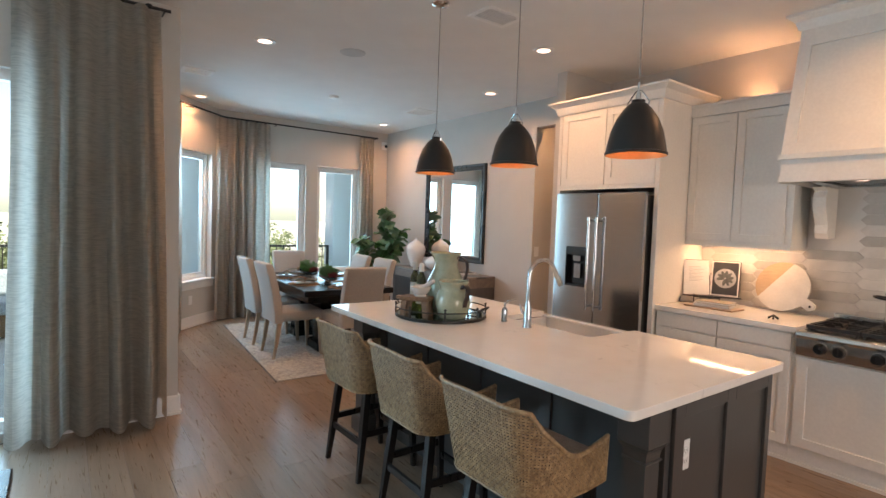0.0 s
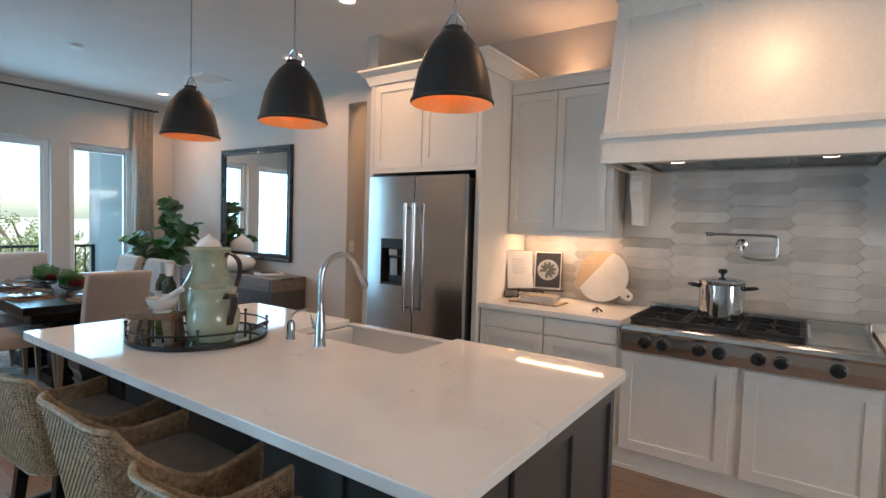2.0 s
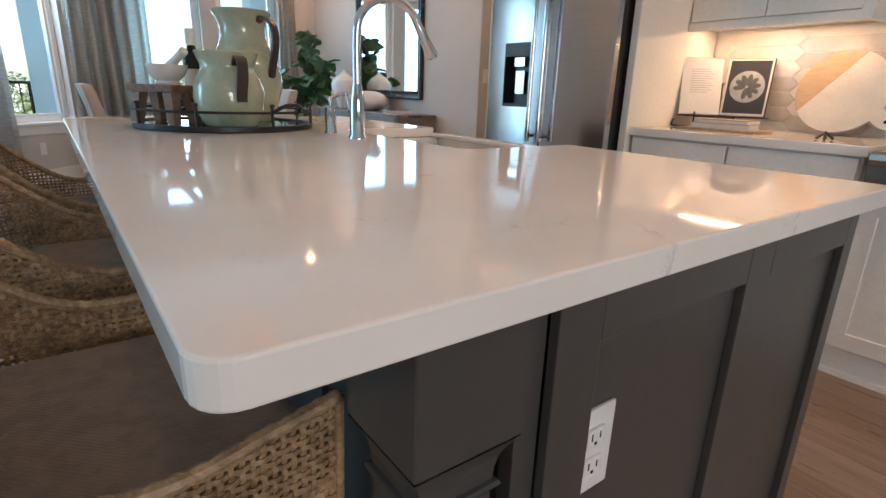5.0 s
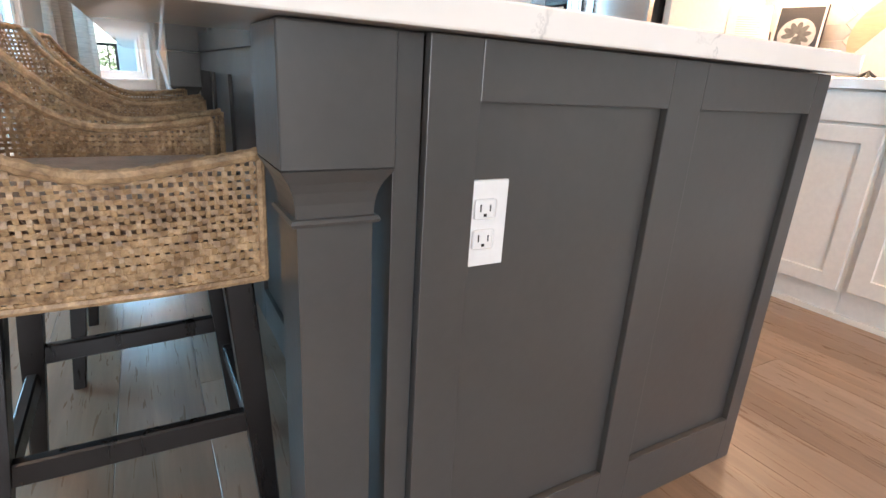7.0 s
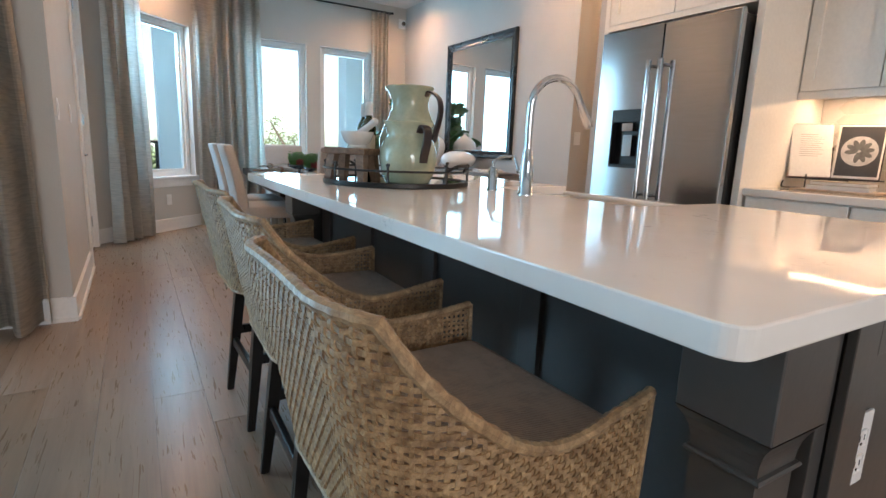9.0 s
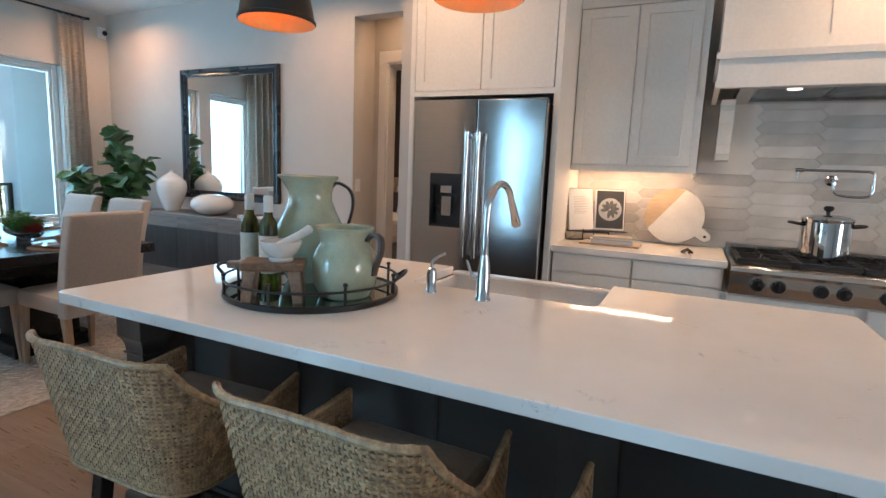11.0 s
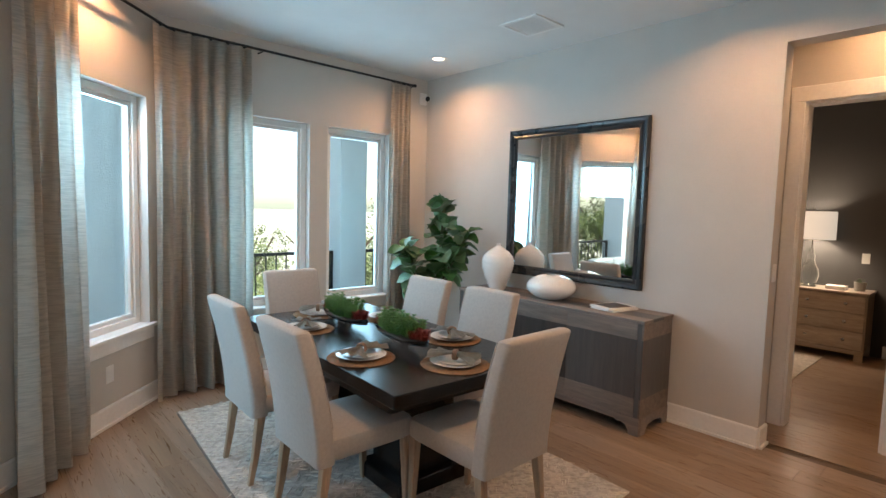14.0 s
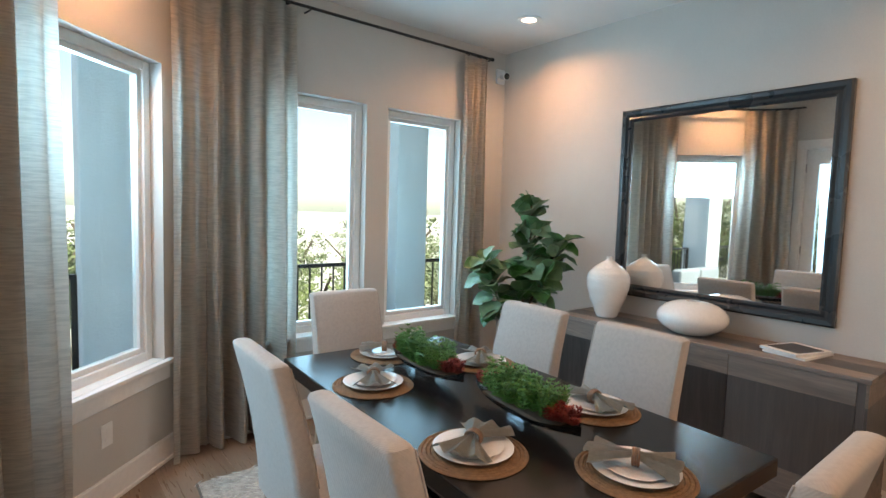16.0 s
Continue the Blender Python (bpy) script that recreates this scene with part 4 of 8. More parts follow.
for gi, (ga, gb) in enumerate(((0.668, 0.955), (0.962, 1.248), (1.255, 1.54))):
    dims = []
    t = 0.010
    for x in (4.0, 4.285, 4.57):
        dims.append((x - t, x + t, ga, gb, 0.918, 0.940))
    for y in (ga + 0.01, gb - 0.01):
        dims.append((4.0, 4.57, y - t, y + t, 0.9185, 0.9395))
    for bx in (4.142, 4.428):
        cy = (ga + gb) / 2
        dims += [(bx - 0.12, bx - 0.03, cy - 0.006, cy + 0.006, 0.924, 0.943), (bx + 0.03, bx + 0.12, cy - 0.006, cy + 0.006, 0.924, 0.943)]
        dims += [(bx - 0.006, bx + 0.006, ga, cy - 0.03, 0.924, 0.9432), (bx - 0.006, bx + 0.006, cy + 0.03, gb, 0.924, 0.9432)]
        for q in (-0.075, 0.075):
            dims += [(bx + q - 0.005, bx + q + 0.005, ga, ga + 0.075, 0.924, 0.9428), (bx + q - 0.005, bx + q + 0.005, gb - 0.075, gb, 0.924, 0.9428)]
    for x in (4.005, 4.565):
        for y in (ga + 0.015, gb - 0.015):
            dims.append((x - 0.008, x + 0.008, y - 0.008, y + 0.008, 0.906, 0.92))
    boxes("grate", dims, M["cast_iron"], rt, label="black cast-iron burner grate")
    for bx in (4.142, 4.428):
        bm = bmesh.new()
        lathe(bm, [(0.05, 0.906), (0.048, 0.914), (0.035, 0.916), (0.034, 0.922), (0.0, 0.924)], (bx, (ga + gb) / 2, 0), 20)
        part("burner", bm, M["cast_iron"], rt, smooth=True)
boxes("griddle", [(4.0, 4.56, 0.385, 0.64, 0.9042, 0.912)], M["steel_h"], rt)
boxes("griddle_rim", [(4.56, 4.575, 0.372, 0.655, 0.9042, 0.955), (4.0, 4.56, 0.372, 0.385, 0.9042, 0.94), (4.0, 4.56, 0.64, 0.655, 0.9042, 0.94)], M["steel_h"], rt, 0.002)
boxes("back_guard", [(4.60, WX - 0.02, RY0, RY1, 0.742, 0.962)], M["steel_h"], rt, 0.003)

# stock pot
pt = thing("stock_pot", (4.30, 1.09, 0.944), "polished steel stock pot with lid and black handles", "pot")
PC = (4.30, 1.09, 0.9435)
bm = bmesh.new()
lathe(bm, [(0.0, 0.0), (0.120, 0.0), (0.125, 0.008), (0.125, 0.014), (0.125, 0.208), (0.125, 0.215), (0.130, 0.222), (0.130, 0.228), (0.122, 0.226)], PC, 40)
part("body", bm, M["chrome"], pt, smooth=True)
bm = bmesh.new()
lathe(bm, [(0.131, 0.229), (0.130, 0.234), (0.11, 0.243), (0.06, 0.252), (0.0, 0.255)], PC, 40)
lid = part("lid", bm, M["chrome"], pt, smooth=True)
bm = bmesh.new()
lathe(bm, [(0.010, 0.254), (0.010, 0.270), (0.024, 0.280), (0.026, 0.295), (0.018, 0.303), (0.0, 0.304)], PC, 20)
part("knob", bm, M["black_plastic"], lid, smooth=True)
for s in (-1, 1):
    bm = bmesh.new()
    tube(bm, curve_pts([(PC[0] - 0.045, PC[1] + s * 0.118, PC[2] + 0.19), (PC[0] - 0.04, PC[1] + s * 0.165, PC[2] + 0.198), (PC[0], PC[1] + s * 0.185, PC[2] + 0.20), (PC[0] + 0.04, PC[1] + s * 0.165, PC[2] + 0.198), (PC[0] + 0.045, PC[1] + s * 0.118, PC[2] + 0.19)], 5), 0.008, 10)
    part("handle", bm, M["black_plastic"], pt, smooth=True)

# pot filler
pf = thing("pot_filler", (WX - 0.02, 1.03, 1.40), "polished chrome folding pot filler on the backsplash", "pot filler")
bm = bmesh.new()
lathe(bm, [(0.0, 0.0), (0.034, 0.0), (0.034, 0.010), (0.020, 0.018), (0.014, 0.05), (0.0, 0.05)], sides=24)
bmesh.ops.transform(bm, matrix=Matrix.Translation((WX - 0.013, 1.03, 1.395)) @ Matrix.Rotation(radians(-90), 4, "Y"), verts=bm.verts)
part("flange", bm, M["chrome"], pf, smooth=True)
ax = WX - 0.075
bm = bmesh.new()
tube(bm, curve_pts([(ax, 1.03, 1.395), (ax, 1.02, 1.33), (ax, 0.98, 1.305), (ax, 0.88, 1.30), (ax, 0.835, 1.315), (ax, 0.83, 1.36)], 6), 0.0085, 10)
part("lower_arm", bm, M["chrome"], pf, smooth=True)
bm = bmesh.new()
tube(bm, curve_pts([(ax, 0.83, 1.36), (ax, 0.83, 1.43), (ax, 0.85, 1.452), (ax, 0.95, 1.455), (ax, 1.19, 1.455)], 6), 0.0085, 10)
for z in (1.36,):
    lathe(bm, [(0.0, -0.02), (0.014, -0.02), (0.014, 0.02), (0.0, 0.02)], (ax, 0.83, z), 14)
part("upper_arm", bm, M["chrome"], pf, smooth=True)
bm = bmesh.new()
tube(bm, [(ax, 1.19, 1.455), (ax, 1.235, 1.455)], 0.014, 12)
tube(bm, [(ax, 1.222, 1.455), (ax, 1.222, 1.405)], [0.009, 0.007], 10)
part("spout", bm, M["chrome"], pf, smooth=True)
bm = bmesh.new()
tube(bm, [(ax, 1.03, 1.395), (ax - 0.05, 1.03, 1.395)], 0.010, 10)
tube(bm, [(ax - 0.045, 1.03, 1.37), (ax - 0.045, 1.03, 1.42)], 0.005, 8)
part("valve_handle", bm, M["chrome"], pf, smooth=True)

# open cookbook on its stand, books, boards
ck = thing("cookbook", (4.40, 2.36, 0.915), "open cookbook showing a plated photograph, on a wire stand", "book")
def page_matrix(a, b):
    a, b = Vector(a), Vector(b)
    d = (b - a).normalized()
    m = frame_matrix(a, d, Vector((-d.y, d.x, 0)))
    return m @ Matrix.Rotation(radians(-10), 4, "X")
PA, PB, PCN = (4.345, 2.565, 0.985), (4.505, 2.425, 0.985), (4.570, 2.225, 0.985)
ma, mb = page_matrix(PA, PB), page_matrix(PB, PCN)
def page(name, m, w, mat_, d0, d1, z0=0.0, z1=0.295, x0=0.0, label=""):
    bm = bmesh.new()
    box(bm, x0, w, d0, d1, z0, z1, m=m)
    return part(name, bm, mat_, ck, label)
page("cover", ma, 0.216, surface("red_book_cover", (0.22, 0.05, 0.035), 0.5), 0.013, 0.017, -0.005, 0.300)
page("cover", mb, 0.214, M["jug_handle"], 0.013, 0.017, -0.005, 0.300)
pg = page("page_block", ma, 0.210, M["paper"], 0.0, 0.0125)
for k in range(11):
    z = 0.235 - k * 0.012
    page("text_line", ma, 0.065 + 0.09 * ((k * 7 % 5) / 5 * 0.4 + 0.6) + 0.02, surface("grey_print", (0.42, 0.41, 0.40), 0.7), -0.0008, -0.0002, z, z + 0.003, 0.045)
page("page_block", mb, 0.208, M["paper"], 0.0, 0.0125)
page("photo", mb, 0.200, surface("dark_photo_print", (0.045, 0.045, 0.047), 0.35), -0.0012, -0.0002, 0.012, 0.285, 0.010)
bm = bmesh.new()
lathe(bm, [(0.0, 0.0), (0.082, 0.0), (0.082, 0.0012), (0.0, 0.0012)], sides=32)
bmesh.ops.transform(bm, matrix=mb @ Matrix.Translation((0.105, -0.0014, 0.15)) @ Matrix.Rotation(radians(90), 4, "X"), verts=bm.verts)
part("photo_plate", bm, surface("grey_plate_print", (0.42, 0.42, 0.42), 0.4, var=0.2, scale=30), ck)
bm = bmesh.new()
for k in range(9):
    a = radians(-100 + 36 * k)
    px, pz = 0.036 * math.cos(a), 0.036 * math.sin(a)
    vs = [bm.verts.new((px + 0.030 * math.cos(q) * math.cos(a) - 0.013 * math.sin(q) * math.sin(a), 0, pz + 0.030 * math.cos(q) * math.sin(a) + 0.013 * math.sin(q) * math.cos(a))) for q in (2 * math.pi * i / 10 for i in range(10))]
    bm.faces.new(vs)
    bmesh.ops.translate(bm, vec=(0, -0.0002 * k, 0), verts=vs)
bmesh.ops.transform(bm, matrix=mb @ Matrix.Translation((0.105, -0.0030, 0.15)), verts=bm.verts)
part("photo_leaves", bm, surface("dark_leaf_print", (0.11, 0.115, 0.11), 0.4, var=0.3, scale=60), ck)
bm = bmesh.new()
tube(bm, curve_pts([(4.36, 2.60, 0.955), (4.32, 2.585, 0.935), (4.31, 2.57, 0.922), (4.36, 2.50, 0.922), (4.44, 2.42, 0.922), (4.50, 2.25, 0.922)], 4), 0.004, 8)
tube(bm, [(4.33, 2.47, 0.922), (4.33, 2.47, 1.00)], 0.004, 8)
tube(bm, [(4.33, 2.47, 0.975), (4.43, 2.31, 0.975)], 0.004, 8)
tube(bm, [(4.43, 2.31, 0.922), (4.43, 2.31, 0.985)], 0.004, 8)
tube(bm, [(4.50, 2.42, 0.922), (4.535, 2.45, 1.15)], 0.004, 8)
part("wire_stand", bm, M["black_metal"], ck, "black wire book stand", True)
boxes("stand_shelf", [(0, 0.44, -0.012, 0.045, 0.955, 0.962)], M["black_metal"], ck, m=Matrix.Translation((4.345, 2.575, 0.018)) @ Matrix.Rotation(radians(-57), 4, "Z"))


def loose_book(name, at, rz, w, d, h, cover, label):
    e = thing(name, at, label, "book")
    m = pose(*at, 0, 0, rz)
    boxes("cover", [(-w / 2, w / 2, -d / 2, d / 2, 0, 0.003), (-w / 2, w / 2, -d / 2, d / 2, h - 0.003, h), (w / 2 - 0.003, w / 2, -d / 2, d / 2, 0.003, h - 0.003)], cover, e, m=m)
    boxes("page_block", [(-w / 2 + 0.005, w / 2 - 0.003, -d / 2 + 0.004, d / 2 - 0.004, 0.003, h - 0.003)], M["paper"], e, m=m)
    return e


tan_cover, grey_cover = surface("tan_book_cover", (0.40, 0.34, 0.25), 0.5), surface("pale_book_cover", (0.60, 0.58, 0.54), 0.5)
tagged(boxes("serving_board", [(4.15, 4.36, 2.08, 2.46, 0.9152, 0.928)], M["pale_leg"], bevel=0.004), "small pale wooden serving board on the worktop", "cutting board")
loose_book("book", (4.265, 2.27, 0.9282), 10, 0.17, 0.27, 0.022, grey_cover, "pale cookbook lying in a stack")
loose_book("book", (4.265, 2.26, 0.9504), 4, 0.16, 0.25, 0.020, tan_cover, "tan cookbook on top of the stack")


def paddle_board():
    """A round paddle board, half wood and half marble, leaning on the backsplash."""
    e = thing("cutting_board", (4.58, 1.905, 0.915), "round paddle board of wood and white marble, leaning", "cutting board")
    r, hw, thick, turn = 0.190, 0.034, 0.015, radians(-33)
    a0 = math.asin(hw / r)
    pts = [(r * math.cos(a0 + (2 * math.pi - 2 * a0) * k / 44), r * math.sin(a0 + (2 * math.pi - 2 * a0) * k / 44)) for k in range(45)]
    end = r + 0.085
    pts += [(end - 0.03, -hw)] + [(end - 0.03 + 0.03 * math.cos(radians(q)), hw * math.sin(radians(q))) for q in (-60, -25, 0, 25, 60)] + [(end - 0.03, hw)]
    c, s = math.cos(turn), math.sin(turn)
    pts = [(x * c - y * s, x * s + y * c) for x, y in pts]
    base = Vector((4.580, 1.905, 0.915 + 0.200))
    up = Vector((math.sin(radians(13)), 0, math.cos(radians(13))))
    face = Vector((-math.cos(radians(13)), 0, math.sin(radians(13))))
    d = Vector((0.16, 0.205)).normalized()
    nrm = Vector((-d.y, d.x))
    cut = Vector((-0.05, 0.042))
    for keep, nm, mat_, lab in ((1, "wooden_half", surface("pale_board_wood", (0.46, 0.33, 0.21), 0.5, var=0.1, scale=14, relief=0.05, stretch=(1, 1, 6)), "pale wooden half"), (-1, "marble_half", M["marble"], "white marble half")):
        bm = bmesh.new()
        f = bm.faces.new([bm.verts.new((x, y, 0)) for x, y in pts])
        bmesh.ops.bisect_plane(bm, geom=list(bm.faces) + list(bm.edges) + list(bm.verts), plane_co=(cut.x, cut.y, 0), plane_no=(nrm.x * -keep, nrm.y * -keep, 0), clear_outer=True)
        rr = bmesh.ops.extrude_face_region(bm, geom=list(bm.faces))
        bmesh.ops.translate(bm, vec=(0, 0, thick), verts=[v for v in rr["geom"] if isinstance(v, bmesh.types.BMVert)])
        for v in bm.verts:
            v.co = base + Vector((0, -v.co.x, 0)) + up * v.co.y + face * v.co.z
        part(nm, bm, mat_, e, lab)
    # black disc on the handle stands in for the shade inside the hole
    bm = bmesh.new()
    hx, hy = (end - 0.035) * c, (end - 0.035) * s
    tube(bm, [base + Vector((0, -hx, 0)) + up * hy + face * (thick + 0.0002), base + Vector((0, -hx, 0)) + up * hy + face * (thick + 0.001)], 0.009, 16)
    part("hang_hole_disc", bm, M["black_plastic"], e)


paddle_board()
bm = bmesh.new()
for a in (20, 80, 140):
    d = Vector((math.cos(radians(a)), math.sin(radians(a)), 0)) * 0.035
    tube(bm, [Vector((4.16, 1.80, 0.921)) - d, Vector((4.16, 1.80, 0.945)), Vector((4.16, 1.80, 0.921)) + d], 0.006, 8)
tagged(part("garlic_press", bm, M["black_metal"], smooth=True), "small dark metal kitchen tool on the worktop", "kitchen tool")

# sink, faucet, soap pump
sk = thing("farmhouse_sink", (2.65, 2.425, 0.66), "white fireclay apron sink set into the island", "sink")
bm = bmesh.new()
w = 0.018
x0, x1, y0, y1, z0, z1 = 2.385, 2.885, 2.062, 2.788, 0.662, 0.874
box(bm, x0, x1, y0, y1, z0, z0 + w)
for d in ((x0, x0 + w, y0, y1), (x1 - w, x1, y0, y1), (x0 + w, x1 - w, y0, y0 + w), (x0 + w, x1 - w, y1 - w, y1)):
    box(bm, *d, z0 + w, z1, bevel=0.005)
part("basin", bm, M["white_ceramic"], sk)
boxes("apron_rim", [(2.835, 2.888, 2.063, 2.787, 0.8742, 0.892)], M["white_ceramic"], sk, 0.006)
bm = bmesh.new()
lathe(bm, [(0.0, z0 + w + 0.001), (0.045, z0 + w + 0.001), (0.045, z0 + w + 0.004), (0.0, z0 + w + 0.002)], (2.62, 2.425, 0), 20)
part("drain", bm, M["chrome"], sk)
fc = thing("kitchen_faucet", (2.315, 2.43, 0.915), "polished chrome gooseneck kitchen faucet", "faucet")
F0 = Vector((2.315, 2.43, 0.912))
bm = bmesh.new()
lathe(bm, [(0.0, 0.0), (0.028, 0.0), (0.028, 0.006), (0.024, 0.012), (0.023, 0.10), (0.019, 0.13), (0.014, 0.16), (0.0, 0.16)], F0, 24)
part("body", bm, M["chrome"], fc, smooth=True)
bm = bmesh.new()
arc = [F0 + Vector((0, 0, 0.15)), F0 + Vector((0, 0, 0.28))]
for k in range(1, 9):
    a = radians(180 - 20 * k)
    arc.append(F0 + Vector((0.105 + 0.105 * math.cos(a), -0.02 * k / 8, 0.30 + 0.105 * math.sin(a))))
tube(bm, curve_pts(arc, 4), 0.0130, 14)
part("gooseneck", bm, M["chrome"], fc, smooth=True)
bm = bmesh.new()
e0 = arc[-1]
d0 = (arc[-1] - arc[-2]).normalized()
tube(bm, [e0 - d0 * 0.005, e0 + d0 * 0.02, e0 + d0 * 0.03, e0 + d0 * 0.095, e0 + d0 * 0.105], [0.013, 0.015, 0.014, 0.019, 0.015], 18)
part("spray_head", bm, M["chrome"], fc, smooth=True)
bm = bmesh.new()
tube(bm, [F0 + Vector((0, 0.02, 0.075)), F0 + Vector((0, 0.045, 0.08))], 0.010, 12)
tube(bm, [F0 + Vector((0, 0.042, 0.08)), F0 + Vector((-0.005, 0.065, 0.135))], [0.007, 0.005], 10)
part("lever", bm, M["chrome"], fc, smooth=True)
sp = thing("soap_pump", (2.32, 2.635, 0.915), "polished chrome soap pump beside the faucet", "soap dispenser")
S0 = Vector((2.32, 2.635, 0.912))
bm = bmesh.new()
lathe(bm, [(0.0, 0.0), (0.021, 0.0), (0.021, 0.004), (0.018, 0.008), (0.019, 0.07), (0.015, 0.085), (0.006, 0.09), (0.006, 0.105), (0.0, 0.105)], S0, 20)
part("body", bm, M["chrome"], sp, smooth=True)
bm = bmesh.new()
tube(bm, curve_pts([S0 + Vector((0, 0, 0.10)), S0 + Vector((0.01, 0, 0.115)), S0 + Vector((0.04, -0.005, 0.128)), S0 + Vector((0.085, -0.01, 0.132))], 4), [0.007] * 5 + [0.006] * 4 + [0.005] * 4, 10)
part("nozzle", bm, M["chrome"], sp, smooth=True)

# tray with its things
TC = Vector((2.075, 2.98, 0.912))
tr = thing("serving_tray", TC, "round mirrored tray with a black metal gallery rail", "tray")
bm = bmesh.new()
lathe(bm, [(0.0, 0.0), (0.295, 0.0), (0.300, 0.004), (0.300, 0.018), (0.292, 0.020), (0.288, 0.0135), (0.0, 0.0135)], TC, 56)
part("base", bm, M["black_metal"], tr, smooth=True)
bm = bmesh.new()
lathe(bm, [(0.0, 0.0142), (0.284, 0.0142)], TC, 56)
part("mirror_plate", bm, surface("dark_mirror", (0.30, 0.36, 0.34), 0.04, 1.0, relief=0.0, spread=0.02), tr)
bm = bmesh.new()
tube(bm, [TC + Vector((0.296 * math.cos(a), 0.296 * math.sin(a), 0.062)) for a in (2 * math.pi * k / 56 for k in range(57))], 0.0042, 8, False)
rail = part("gallery_rail", bm, M["black_metal"], tr, smooth=True)
for k in range(8):
    a = 2 * math.pi * (k + 0.3) / 8
    p = TC + Vector((0.296 * math.cos(a), 0.296 * math.sin(a), 0.018))
    bm = bmesh.new()
    tube(bm, [p, p + Vector((0, 0, 0.062))], 0.005, 8)
    lathe(bm, [(0.0, -0.008), (0.008, -0.004), (0.008, 0.004), (0.0, 0.008)], p + Vector((0, 0, 0.066)), 8)
    part("post", bm, M["black_metal"], tr, smooth=True)
for s in (-1, 1):
    a0 = radians(115 if s > 0 else -65)
    bm = bmesh.new()
    tube(bm, curve_pts([TC + Vector((0.297 * math.cos(a0 - 0.2), 0.297 * math.sin(a0 - 0.2), 0.062)), TC + Vector((0.325 * math.cos(a0 - 0.1), 0.325 * math.sin(a0 - 0.1), 0.085)), TC + Vector((0.325 * math.cos(a0 + 0.1), 0.325 * math.sin(a0 + 0.1), 0.085)), TC + Vector((0.297 * math.cos(a0 + 0.2), 0.297 * math.sin(a0 + 0.2), 0.062))], 5), 0.006, 8)
    part("handle", bm, M["black_metal"], tr, smooth=True)
TZ = TC.z + 0.0146


def jug(name, at, prof, handle, label, lip=0.02, hdir=-60):
    e = thing(name, at, label, "jug")
    bm = bmesh.new()
    lathe(bm, prof, at, 44)
    top = max(v.co.z for v in bm.verts)
    la = radians(hdir + 180)
    for v in bm.verts:
        dz = max(0, (v.co.z - (top - 0.05)) / 0.05)
        d = Vector((v.co.x - at[0], v.co.y - at[1], 0))
        if d.length > 1e-4:
            c = max(0, d.normalized().dot(Vector((math.cos(la), math.sin(la), 0))))
            v.co += d.normalized() * lip * dz * c ** 6
    part("body", bm, M["green_glaze"], e, smooth=True)
    bm = bmesh.new()
    hd_ = Vector((math.cos(radians(hdir)), math.sin(radians(hdir)), 0))
    pts = curve_pts([Vector(at) + hd_ * r + Vector((0, 0, z)) for r, z in handle], 6)
    side = Vector((-hd_.y, hd_.x, 0))
    rows = []
    for i, p in enumerate(pts):
        d = (pts[min(i + 1, len(pts) - 1)] - pts[max(i - 1, 0)]).normalized()
        nrm = d.cross(side).normalized()
        rows.append([bm.verts.new(p + side * a + nrm * b) for a, b in ((-0.016, -0.004), (0.0, -0.007), (0.016, -0.004), (0.016, 0.004), (0.0, 0.006), (-0.016, 0.004))])
    for a, b in zip(rows, rows[1:]):
        for k in range(6):
            bm.faces.new((a[k], a[(k + 1) % 6], b[(k + 1) % 6], b[k]))
    bm.faces.new(rows[0])
    bm.faces.new(rows[-1])
    part("handle", bm, M["jug_handle"], e, "brown leather-like strap handle", True)
    return e


jug("jug", (2.185, 3.085, TZ), [(0.0, 0.0), (0.082, 0.0), (0.088, 0.006), (0.108, 0.05), (0.130, 0.12), (0.133, 0.16), (0.118, 0.215), (0.094, 0.262), (0.080, 0.300), (0.079, 0.33), (0.091, 0.368), (0.102, 0.384), (0.103, 0.389), (0.099, 0.392), (0.090, 0.386), (0.076, 0.35), (0.073, 0.30), (0.083, 0.262)], [(0.070, 0.34), (0.10, 0.368), (0.148, 0.34), (0.158, 0.28), (0.135, 0.19), (0.126, 0.155)], "tall pale-green glazed pitcher with a brown handle", 0.022, -63)
jug("jug", (2.05, 2.825, TZ), [(0.0, 0.0), (0.080, 0.0), (0.086, 0.005), (0.102, 0.04), (0.112, 0.09), (0.109, 0.125), (0.095, 0.160), (0.083, 0.178), (0.082, 0.19), (0.093, 0.217), (0.097, 0.226), (0.098, 0.230), (0.094, 0.233), (0.086, 0.228), (0.076, 0.19), (0.078, 0.172)], [(0.082, 0.192), (0.105, 0.214), (0.132, 0.200), (0.133, 0.155), (0.113, 0.098), (0.110, 0.08)], "short pale-green glazed pitcher with a brown handle", 0.012, -86)


